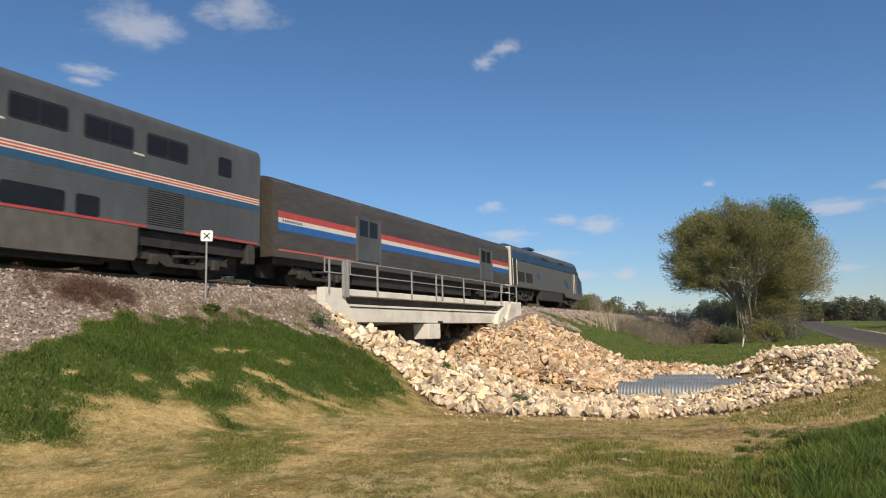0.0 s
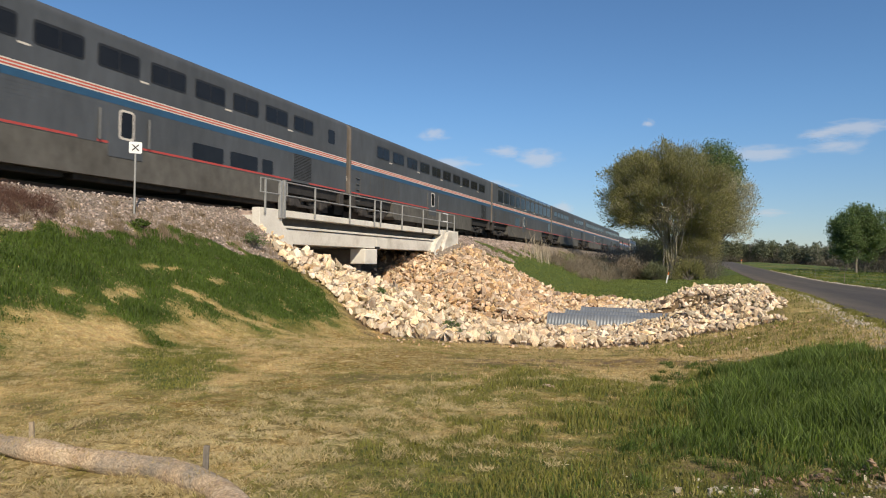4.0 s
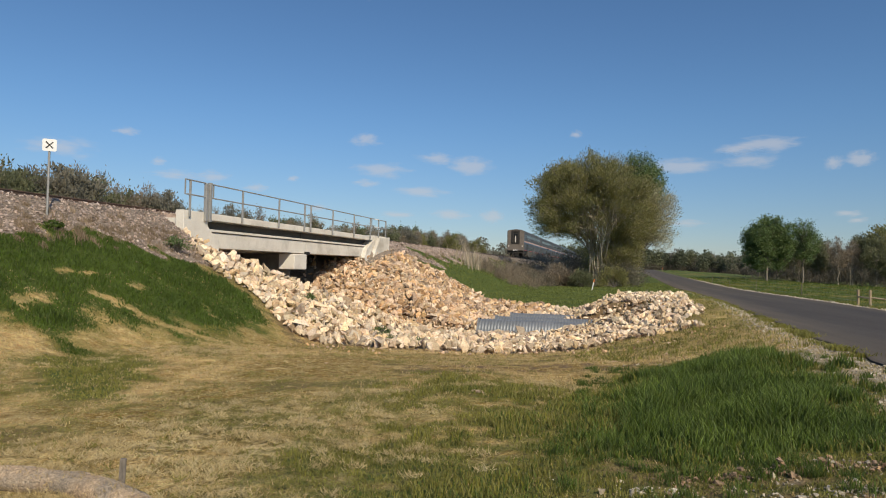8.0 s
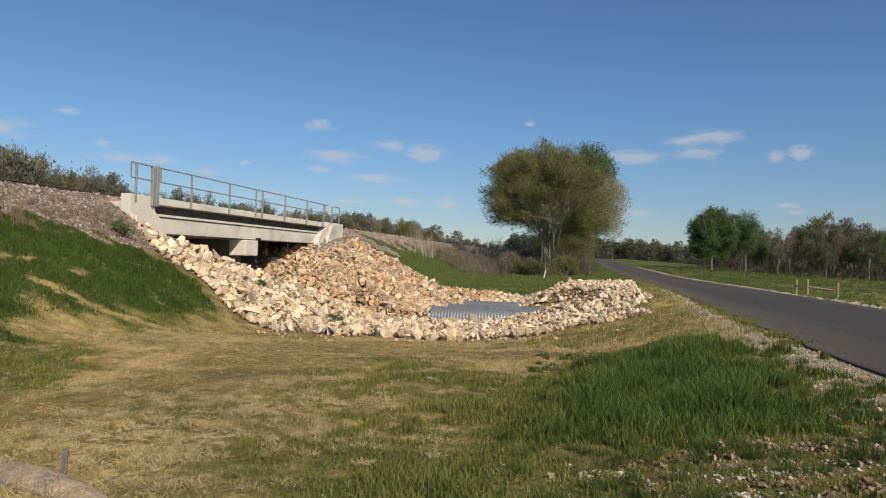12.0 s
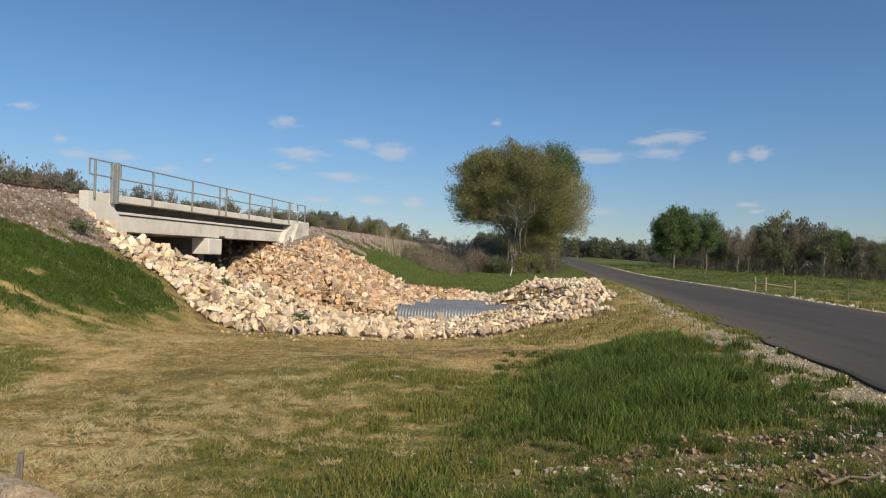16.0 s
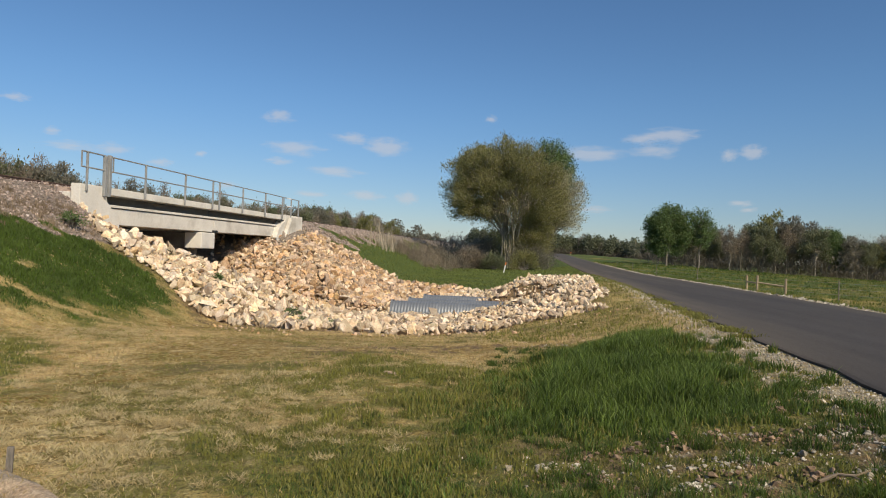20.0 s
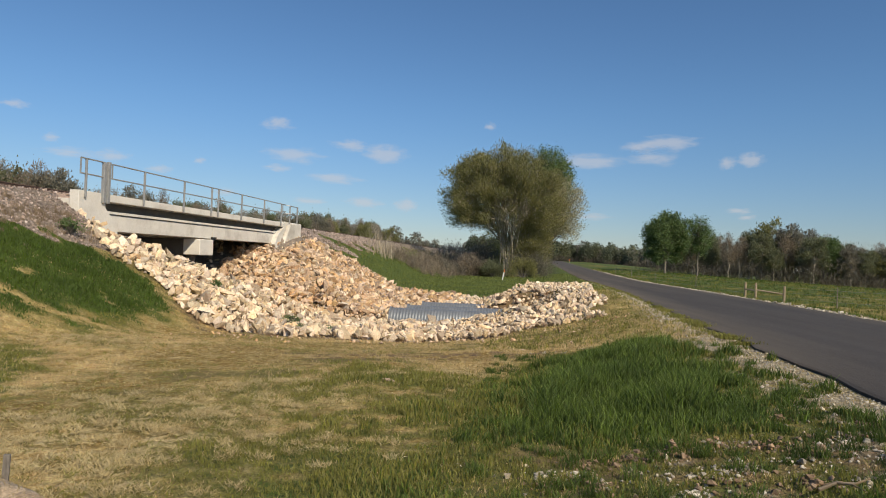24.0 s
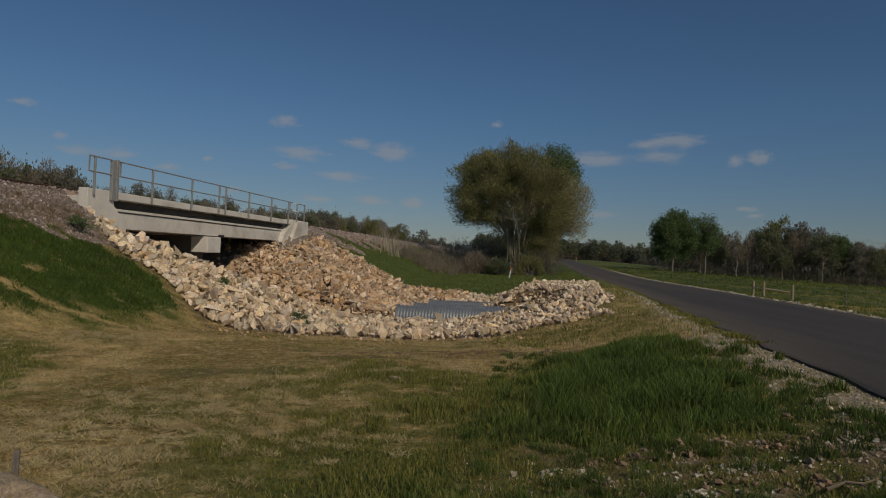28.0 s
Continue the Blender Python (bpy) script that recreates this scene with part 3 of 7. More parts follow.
def land_material():
    m = bpy.data.materials.new("grass, straw, gravel and soil")
    m.use_nodes = True
    nt = m.node_tree
    n, link = nt.nodes, nt.links.new
    p = n["Principled BSDF"]
    p.inputs["Roughness"].default_value, p.inputs["Specular IOR Level"].default_value = 0.95, 0.2
    co = n.new("ShaderNodeTexCoord")

    def tex(s, detail=4):
        t = n.new("ShaderNodeTexNoise")
        t.inputs["Scale"].default_value, t.inputs["Detail"].default_value, t.inputs["Roughness"].default_value = s, detail, 0.65
        link(co.outputs["Object"], t.inputs["Vector"])
        return t.outputs[0]

    def rng_(src, lo, hi):
        r = n.new("ShaderNodeMapRange")
        r.inputs[1].default_value, r.inputs[2].default_value = lo, hi
        link(src, r.inputs[0])
        return r.outputs[0]

    def blend(f, x, y, mode="MIX"):
        k = n.new("ShaderNodeMix")
        k.data_type, k.blend_type = "RGBA", mode
        for i, v in ((0, f), (6, x), (7, y)):
            if isinstance(v, bpy.types.NodeSocket):
                link(v, k.inputs[i])
            else:
                k.inputs[i].default_value = (*v, 1) if i else v
        return k.outputs[2]

    def edge(src, jitter, gain=3.0):
        """A share of cover, frayed by fine noise."""
        a = n.new("ShaderNodeMath")
        a.operation = "MULTIPLY_ADD"
        link(jitter, a.inputs[0])
        a.inputs[1].default_value, a.inputs[2].default_value = 1.1, -0.55
        b = n.new("ShaderNodeMath")
        link(src, b.inputs[0]), link(a.outputs[0], b.inputs[1])
        return rng_(b.outputs[0], 0.5 - 0.5 / gain, 0.5 + 0.5 / gain)

    at = n.new("ShaderNodeVertexColor")
    at.layer_name = "cover"
    sep = n.new("ShaderNodeSeparateColor")
    link(at.outputs[0], sep.inputs[0])
    t1, t2, t3 = tex(1.3), tex(9.0), tex(45.0, 3)
    mp = n.new("ShaderNodeMapping")
    mp.inputs["Scale"].default_value, mp.inputs["Rotation"].default_value = (1.0, 0.75, 1.0), (0, 0, 0.12)
    link(co.outputs["Object"], mp.inputs[0])
    st = n.new("ShaderNodeTexNoise")
    st.inputs["Scale"].default_value, st.inputs["Detail"].default_value, st.inputs["Roughness"].default_value = 3.2, 6, 0.7
    link(mp.outputs[0], st.inputs["Vector"])
    t0 = tex(0.45, 5)
    tn = n.new("ShaderNodeVertexColor")
    tn.layer_name = "tone"
    tsep = n.new("ShaderNodeSeparateColor")
    link(tn.outputs[0], tsep.inputs[0])
    mp2 = n.new("ShaderNodeMapping")
    mp2.inputs["Scale"].default_value, mp2.inputs["Rotation"].default_value = (1.0, 0.85, 1.0), (0, 0, 0.7)
    link(co.outputs["Object"], mp2.inputs[0])
    cl = n.new("ShaderNodeTexNoise")
    cl.inputs["Scale"].default_value, cl.inputs["Detail"].default_value, cl.inputs["Roughness"].default_value, cl.inputs["Distortion"].default_value = 8.0, 3, 0.55, 0.6
    link(mp2.outputs[0], cl.inputs["Vector"])
    straw = blend(edge(tsep.outputs[0], t2, 1.5), (0.27, 0.175, 0.046), (0.63, 0.445, 0.187))
    straw = blend(rng_(t0, 0.5, 0.7), straw, (0.32, 0.215, 0.066))
    straw = blend(rng_(t1, 0.52, 0.75), straw, (0.25, 0.195, 0.056))
    straw = blend(rng_(st.outputs[0], 0.5, 0.66), straw, (0.53, 0.40, 0.185))
    straw = blend(rng_(t2, 0.5, 0.72), straw, (0.60, 0.455, 0.205))
    straw = blend(rng_(tex(22.0, 3), 0.55, 0.68), straw, (0.66, 0.515, 0.26))
    mat_ = blend(rng_(cl.outputs[0], 0.45, 0.57), (0.18, 0.145, 0.048), (0.58, 0.465, 0.25))
    straw = blend(0.35, straw, rng_(cl.outputs[0], 0.25, 0.75), "OVERLAY")
    share = n.new("ShaderNodeMath")
    share.operation, share.inputs[1].default_value = "MULTIPLY", 0.85
    link(tsep.outputs[1], share.inputs[0])
    straw = blend(share.outputs[0], straw, mat_)
    green = blend(rng_(t1, 0.3, 0.7), (0.098, 0.13, 0.03), (0.07, 0.098, 0.023))
    green = blend(rng_(sep.outputs[0], 0.5, 0.85), (0.20, 0.185, 0.05), green)
    soil = blend(rng_(t2, 0.3, 0.7), (0.265, 0.175, 0.10), (0.15, 0.10, 0.058))
    cell = n.new("ShaderNodeTexVoronoi")
    cell.inputs["Scale"].default_value = 14
    link(co.outputs["Object"], cell.inputs["Vector"])
    hue = n.new("ShaderNodeSeparateColor")
    link(cell.outputs["Color"], hue.inputs[0])
    stone = blend(hue.outputs[0], (0.19, 0.155, 0.12), (0.345, 0.28, 0.22))
    stone = blend(rng_(cell.outputs["Distance"], 0.02, 0.06), (0.12, 0.10, 0.09), stone)
    stone = blend(at.outputs[1], stone, blend(hue.outputs[0], (0.25, 0.205, 0.125), (0.46, 0.39, 0.265)))
    col = blend(edge(sep.outputs[2], t2), straw, soil)
    col = blend(edge(sep.outputs[0], t2, 1.4), col, green)
    col = blend(edge(sep.outputs[1], t2), col, stone)
    col = blend(0.55, col, rng_(t3, 0.2, 0.8), "OVERLAY")
    link(col, p.inputs["Base Color"])
    bp = n.new("ShaderNodeBump")
    bp.inputs["Strength"].default_value, bp.inputs["Distance"].default_value = 0.8, 0.05
    link(t3, bp.inputs["Height"])
    lump = n.new("ShaderNodeBump")
    lump.inputs["Strength"].default_value, lump.inputs["Distance"].default_value = 0.9, 0.07
    link(cl.outputs[0], lump.inputs["Height"]), link(bp.outputs[0], lump.inputs["Normal"]), link(lump.outputs[0], p.inputs["Normal"])
    return m


def build_ground():
    xs, ys = axis(-24, 12, 0.19, 3500, 1.07), axis(-4, 50, 0.19, 3500)
    gx, gy = np.meshgrid(xs, ys)
    gz = surface(gx, gy)
    w, h = len(xs), len(ys)
    i = (np.arange(h - 1)[:, None] * w + np.arange(w - 1)[None, :]).ravel()
    me = raw("ground", np.stack([gx.ravel(), gy.ravel(), gz.ravel()], 1), np.stack([i, i + 1, i + w + 1, i + w], 1), land_material(), True)
    g, s, b, pale = cover(gx.ravel(), gy.ravel())
    layer = me.color_attributes.new("cover", "FLOAT_COLOR", "POINT")
    layer.data.foreach_set("color", np.stack([g, s, b, pale], 1).astype(np.float32).ravel())
    tv, mv = tone(gx.ravel(), gy.ravel()), matted(gx.ravel(), gy.ravel())
    layer = me.color_attributes.new("tone", "FLOAT_COLOR", "POINT")
    layer.data.foreach_set("color", np.stack([tv, mv, tv, np.ones_like(tv)], 1).astype(np.float32).ravel())
    tagged(new("ground", me), "rough verge of dry straw, green grass, gravel and tan soil", "ground", kind="structure")


def build_road():
    ys = np.concatenate([np.arange(-60, 80, 1.0), np.arange(80, 700, 10.0)])
    rag = 0.07 * np.sin(ys * 3.1) + 0.05 * np.sin(ys * 7.7 + 1)
    prof = ((0.0, -0.25), (0.0, -0.015), (0.06, 0.0), (1.5, 0.035), (3.0, 0.06), (4.5, 0.035), (5.94, 0.0), (6.0, -0.015), (6.0, -0.25))
    k = len(prof)
    v = [(road_left(y) + u + (rag[j] if u < 0.1 else -rag[j] * 0.5 if u > 5.9 else 0), y, road_z(y) + d) for j, y in enumerate(ys) for u, d in prof]
    f = [(j * k + i, j * k + i + 1, (j + 1) * k + i + 1, (j + 1) * k + i) for j in range(len(ys) - 1) for i in range(k - 1)]
    me = raw("road", v, f, ASPHALT)
    q = np.array(v)
    u = q[:, 0] - road_left(q[:, 1])
    dust = np.interp(u, (0, 0.06, 1.5, 3.0, 4.5, 5.9), (1.0, 0.9, 0.12, 0.2, 0.05, 0.6)) * np.interp(q[:, 1], (8, 13, 20), (0.25, 0.8, 1.0)) + 0.25 * smooth(q[:, 1], 20, 60)
    layer = me.color_attributes.new("dust", "FLOAT_COLOR", "POINT")
    layer.data.foreach_set("color", np.stack([dust, dust, dust, np.ones_like(dust)], 1).astype(np.float32).ravel())
    tagged(new("road", me), "narrow worn grey asphalt country road with ragged edges", "road", kind="structure")


build_ground()
build_road()


# ---------------------------------------------------------------- railway track
def build_track():
    track = empty("railway_track", (TRACK_X, 0, RAIL_Z), "single railway track of rusty rails on timber ties", "railway track", kind="structure")
    for side in (-1, 1):
        bm = bmesh.new()
        c = 0.7525 * side
        prism(bm, ((c - 0.07, -0.17), (c + 0.07, -0.17), (c + 0.07, -0.155), (c + 0.012, -0.13), (c + 0.012, -0.045), (c + 0.036, -0.035), (c + 0.036, -0.006), (c + 0.026, 0),
                   (c - 0.026, 0), (c - 0.036, -0.006), (c - 0.036, -0.035), (c - 0.012, -0.045), (c - 0.012, -0.13), (c - 0.07, -0.155)), "y", -200, 1400)
        part("rail", bm, RAIL_STEEL, track)
    bm = bmesh.new()
    box(bm, -1.3, 1.3, -0.115, 0.115, -0.35, -0.17)
    bevel(bm, 0.012)
    tie = mesh_of("tie", bm, TIE_WOOD)
    for i in range(300):
        t = part("tie", tie, None, track)
        t.location, t.rotation_euler = (rng.uniform(-0.04, 0.04), -30 + i * 0.55, 0), (0, 0, rng.uniform(-0.02, 0.02))
    bm = bmesh.new()
    for i in range(500):
        box(bm, -1.3, 1.3, 135.1 + i * 0.55, 135.33 + i * 0.55, -0.35, -0.17)
    tagged(part("distant_ties", bm, TIE_WOOD, track), kind="stuff")


build_track()


# ---------------------------------------------------------------- bridge
def build_bridge():
    br = empty("railway_bridge", (TRACK_X, 30, 0), "pale concrete two-span railway bridge with galvanised handrail", "bridge")
    ox, oy = TRACK_X, 30

    def at(name, bm, m, label="", bev=0.015):
        bmesh.ops.translate(bm, verts=bm.verts[:], vec=(-ox, -oy, 0))
        if bev:
            bevel(bm, bev)
        return part(name, bm, m, br, label)

    for side in (0, 1):
        def X(x):
            return x if not side else 2 * TRACK_X - x

        def length(name, x0, x1, y0, y1, z0, z1, m=CONCRETE, label="", bev=0.012):
            bm = bmesh.new()
            box(bm, *sorted((X(x0), X(x1))), y0, y1, z0, z1)
            at(name, bm, m, label, bev)

        for a, b in ((22.7, 31.52), (31.57, 41.0)):
            length("girder", -15.66, -17.2, a, b, 2.16, 2.77)
            length("girder_ledge", -15.60, -17.2, a, b, 2.80, 2.90)
            # web colour holds the shadow of the overhanging walkway
            length("girder_web", -15.98, -17.2, a, b, 2.903, 3.225, SHADED_CONCRETE)
        length("walkway", -15.40, -16.6, 22.62, 40.4, 3.23, 3.50, label="concrete walkway curb overhanging the girders")
        for y in (24.6, 27.4, 31.3, 34.2, 37.0):
            length("drip_block", -15.45, -15.55, y, y + 0.08, 3.20, 3.229, DARK_CONCRETE, bev=0)
    bm = bmesh.new()
    box(bm, -19.7, -17.21, 22.7, 41.0, 2.5, 3.2)
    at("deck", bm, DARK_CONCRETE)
    bm = bmesh.new()
    box(bm, -20.25, -16.65, 21.5, 42.0, 3.232, 3.44)
    at("deck_ballast", bm, BALLAST_STONE, bev=0)
    # pier; the cap's inner length and piles carry under-bridge shade in their colour
    bm = bmesh.new()
    box(bm, -16.35, -15.5, 30.0, 31.35, 1.34, 2.11)
    at("pier_cap_end", bm, CONCRETE, "pale concrete end of the pier cap", 0.03)
    bm = bmesh.new()
    box(bm, -21.5, -16.36, 30.12, 31.25, 1.36, 2.10)
    at("pier_cap", bm, SHADED_CONCRETE, "pier cap coloured dark for the shade under the bridge", 0.03)
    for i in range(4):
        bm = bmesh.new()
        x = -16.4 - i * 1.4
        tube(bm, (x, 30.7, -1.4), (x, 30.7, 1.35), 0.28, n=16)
        at("pile", bm, SHADED_CONCRETE, bev=0)
    for x0, y in ((-15.64, 31.45), (-15.64, 31.72)):
        bm = bmesh.new()
        box(bm, x0 - 0.02, x0 + 0.08, y - 0.08, y + 0.08, 2.10, 2.25)
        at("bearing_bolt", bm, BLACK, bev=0.01)
    # abutments with their wing walls
    bm = bmesh.new()
    prism(bm, ((21.12, 1.2), (23.4, 1.2), (23.4, 2.5), (22.9, 2.75), (22.6, 3.0), (22.6, 3.50), (21.12, 3.50)), "x", -15.72, -15.37)
    at("wing_wall", bm, CONCRETE, "pale concrete wing wall")
    bm = bmesh.new()
    box(bm, -21.4, -15.73, 21.3, 22.65, 0.8, 3.22)
    at("abutment", bm, CONCRETE)
    bm = bmesh.new()
    prism(bm, ((42.8, 0.9), (42.8, 3.56), (40.45, 3.56), (40.45, 3.22), (39.5, 2.72), (39.0, 2.1), (39.6, 1.5), (40.2, 0.9)), "x", -15.9, -15.37)
    at("wing_wall", bm, CONCRETE, "pale concrete wing wall")
    bm = bmesh.new()
    prism(bm, ((39.2, 0.8), (39.4, 1.6), (39.9, 2.15), (41.0, 3.42), (42.85, 3.54), (42.85, 0.8)), "x", -15.36, -15.12)
    at("wing_buttress", bm, CONCRETE)
    bm = bmesh.new()
    box(bm, -21.4, -15.91, 41.05, 42.6, 0.4, 3.22)
    at("abutment", bm, CONCRETE)
    # handrail: posts, two rails, returns at the ends
    x = -15.33
    for y in (21.4, 24.95, 28.05, 30.65, 31.35, 34.05, 37.1, 39.78, 41.25, 42.6):
        bm = bmesh.new()
        box(bm, x - 0.035, x + 0.035, y - 0.035, y + 0.035, 3.26, 4.63)
        at("post", bm, GALVANISED, bev=0.008)
    for dy in (-0.11, 0.13):
        bm = bmesh.new()
        box(bm, x - 0.06, x + 0.06, 22.5 + dy - 0.075, 22.5 + dy + 0.075, 3.15, 4.66 - (dy < 0) * 0.06)
        at("end_post", bm, GALVANISED, bev=0.01)
    for z in (4.08, 4.61):
        for a, b in ((21.1, 22.4), (22.65, 42.7)):
            bm = bmesh.new()
            tube(bm, (x, a, z), (x, b, z), 0.027, n=8)
            at("rail", bm, GALVANISED, bev=0)
    for ya in (21.1, 22.85, 40.0, 42.68):
        bm = bmesh.new()
        box(bm, x - 0.02, x + 0.02, ya - 0.02, ya + 0.02, 4.06, 4.62)
        at("rail_return", bm, GALVANISED, bev=0)
    for z in (4.10, 4.60):
        bm = bmesh.new()
        box(bm, x + 0.036, x + 0.06, 40.4, 41.2, z - 0.03, z + 0.03)
        at("rail_plate", bm, WHITE, "white-painted rail plate", bev=0)


build_bridge()

# ---------------------------------------------------------------- train
def body_outline(w, zb, zt, r, n=5):
    pts = [(-w, zb), (w, zb)]
    for i in range(n + 1):
        a = math.pi / 2 * i / n
        pts.append((w - r + r * math.cos(a), zt - 0.16 - r + r * math.sin(a)))
    pts.append((0, zt))
    for i in range(n + 1):
        a = math.pi / 2 * (1 - i / n)
        pts.append((-w + r - r * math.cos(a), zt - 0.16 - r + r * math.sin(a)))
    return pts


def sheet(name, x, y0, y1, z0, z1, m, parent, out=0.006, label="", rim=0.0):
    """A thin plate on a car's side at x = +-1.55, proud by out."""
    bm = bmesh.new()
    s = 1 if x > 0 else -1
    a, b = sorted((x - 0.01 * s, x + out * s))
    if rim:
        corner = ((y1 - rim, z1 - rim, 0), (y0 + rim, z1 - rim, 90), (y0 + rim, z0 + rim, 180), (y1 - rim, z0 + rim, 270))
        prism(bm, [(cy + rim * math.cos(radians(d + k)), cz + rim * math.sin(radians(d + k))) for cy, cz, d in corner for k in (0, 30, 60, 90)], "x", a, b)
    else:
        box(bm, a, b, y0, y1, z0, z1)
    return part(name, bm, m, parent, label)


def build_truck(car, y, axle=1.3, r=0.46):
    t = new("truck")
    t.parent, t.location = car, (0, y, 0)
    for s in (-1, 1):
        bm = bmesh.new()
        prism(bm, ((-1.9, 0.62), (-1.5, 0.78), (-0.7, 0.72), (-0.45, 0.42), (0.45, 0.42), (0.7, 0.72), (1.5, 0.78), (1.9, 0.62), (1.9, 0.46), (1.2, 0.5), (0.75, 0.3), (-0.75, 0.3), (-1.2, 0.5), (-1.9, 0.46)), "x", s * 1.05, s * 1.2)
        part("side_frame", bm, TRUCK, t)
        for a in (-axle, axle):
            bm = bmesh.new()
            tube(bm, (s * 0.69, a, r), (s * 0.83, a, r), r, n=24)
            part("wheel", bm, TRUCK, t)
            bm = bmesh.new()
            box(bm, s * 1.2 - 0.1, s * 1.2 + 0.1, a - 0.17, a + 0.17, r - 0.17, r + 0.17)
            bevel(bm, 0.04)
            part("axle_box", bm, TRUCK, t)
        for a in (-0.35, 0.35):
            bm = bmesh.new()
            tube(bm, (s * 1.1, a, 0.45), (s * 1.1, a, 0.98), 0.13, n=10)
            part("spring", bm, UNDER, t)
        bm = bmesh.new()
        tube(bm, (s * 1.28, -0.6, 0.62), (s * 1.28, 0.75, 0.72), 0.05, n=8)
        part("damper", bm, TRUCK, t)
        for a in (-1.85, 1.85):
            bm = bmesh.new()
            tube(bm, (s * 1.16, a * 0.97, 0.55), (s * 1.3, a, 1.05), 0.045, n=8)
            part("swing_hanger", bm, TRUCK, t)
            bm = bmesh.new()
            box(bm, s * 1.12 - 0.07, s * 1.12 + 0.07, a * 0.42 - 0.12, a * 0.42 + 0.12, 0.32, 0.6)
            bevel(bm, 0.03)
            part("brake_cylinder", bm, UNDER, t)
        bm = bmesh.new()
        tube(bm, (s * 1.22, -1.5, 0.98), (s * 1.22, 1.5, 0.98), 0.035, n=6)
        part("equalizer_bar", bm, TRUCK, t)
    bm = bmesh.new()
    box(bm, -0.95, 0.95, -1.75, 1.75, 0.45, 0.87)
    box(bm, -0.62, 0.62, -1.85, 1.85, 0.14, 0.45)
    part("bolster", bm, UNDER, t)
    return t


def build_passenger_car(kind, sh=0.0):
    """A two-level car; its front end's middle at rail height is the origin, the car lies behind it (-y)."""
    L = 25.4
    label = {"coach": "two-level stainless passenger car with red and blue stripes", "sleeper": "two-level stainless passenger car with a blank upper panel",
             "plain": "two-level stainless passenger car with an unbroken lower side",
             "lounge": "two-level stainless lounge car with tall upper windows"}[kind]
    car = empty("passenger_car", (0, 0, 0), label, "train car", "cars of the train")
    bm = bmesh.new()
    prism(bm, body_outline(1.55, 1.36, 5.13, 0.30, 7), "y", -L, 0)
    part("body", bm, STAINLESS, car)
    bm = bmesh.new()
    prism(bm, ((-1.36, 4.8), (1.36, 4.8), (1.22, 4.99), (0.9, 5.09), (0, 5.17), (-0.9, 5.09), (-1.22, 4.99)), "y", -L + 0.1, -0.1)
    part("roof", bm, CAR_ROOF, car)
    # low side between the trucks, wheel-well shields at both ends
    bm = bmesh.new()
    prism(bm, ((-5.3, 1.352), (-5.3, 0.5), (-5.42, 0.34), (-19.95, 0.34), (-20.1, 0.5), (-20.15, 1.352)), "x", -1.545, 1.545)
    part("lower_body", bm, CAR_LOW, car)
    for y in (-0.75, -L + 0.05):
        for s in (-1, 1):
            bm = bmesh.new()
            a, b = sorted((s * 1.2, s * 1.54))
            box(bm, a, b, y + 0.15, y + 0.55, 0.62, 1.352)
            bevel(bm, 0.03)
            part("end_skirt", bm, TRUCK, car)
    bm = bmesh.new()
    box(bm, -1.35, 1.35, -25.2, -0.2, 0.86, 1.34)
    box(bm, -0.55, 0.55, -25.3, -24.3, 0.3, 0.86)
    box(bm, -0.55, 0.55, -1.1, -0.1, 0.3, 0.86)
    part("underframe", bm, UNDER, car)
    for a, b in ((-19.4, -16.2), (-15.9, -11.5), (-11.2, -6.2)):
        bm = bmesh.new()
        box(bm, -1.3, 1.3, a, b, 0.17, 0.5)
        bevel(bm, 0.03)
        part("equipment_box", bm, UNDER, car)
    for y in (-3.15, -22.25):
        build_truck(car, y)
    for a, b in ((-5.6, -0.9), (-24.5, -19.8)):
        bm = bmesh.new()
        box(bm, -0.66, 0.66, a, b, 0.12, 0.5)
        bevel(bm, 0.03)
        part("brake_rigging", bm, UNDER, car)
        for k in range(3):
            bm = bmesh.new()
            x, y = (0.95, -0.95, 1.0)[k], a + 0.5 + k * 1.7
            tube(bm, (x, y, 0.75), (x, y + 0.9, 0.75), 0.17, n=10)
            part("air_tank", bm, TRUCK, car)
    for s in (1, -1):
        x = 1.55 * s
        for z0, z1, m in ((2.64, 2.86, TEAL), (2.86, 2.90, CREAM), (2.90, 2.95, SALMON), (2.95, 2.99, CREAM), (2.99, 3.04, SALMON), (3.04, 3.08, CREAM)):
            sheet("stripe", x, -L + 0.02, -0.02, z0, z1, m, car, 0.004)
        if kind == "coach":
            sheet("stripe", x, -15.3, -5.0, 1.38, 1.45, RED, car, 0.004, "thin red waist line")
            sheet("stripe", x, -L + 0.1, -16.0, 1.38, 1.45, RED, car, 0.004)
            sheet("stripe", x, -3.5, -0.1, 1.38, 1.45, RED, car, 0.004)
        else:
            sheet("stripe", x, -L + 0.1, -0.1, 1.38, 1.45, RED, car, 0.004, "thin red waist line")
        # fluting of the lower panels
        bm = bmesh.new()
        for k in range(9):
            z = 1.62 + 0.11 * k
            a, b = sorted((x, x + 0.003 * s))
            box(bm, a, b, -19.5, -5.2, z, z + 0.05)
        tagged(part("fluting", bm, STAINLESS, car), kind="stuff")
        if kind == "lounge":
            for k in range(11):
                y = -23.7 + 2.115 * k
                w = sheet("window", x, y, y + 1.62, 3.34, 4.38, GLASS, car, 0.01, rim=0.08)
                bm = bmesh.new()
                arc = [(s * (1.25 + q * math.cos(radians(d))), 4.67 + q * math.sin(radians(d))) for q, ds in ((0.312, (-14, 6, 22, 38, 54, 66)), (0.26, (66, 38, 6, -14))) for d in ds]
                prism(bm, arc, "y", y - 0.1, y + 1.72)
                part("skylight", bm, SKYLIGHT, car, "curved roof-edge skylight pane")
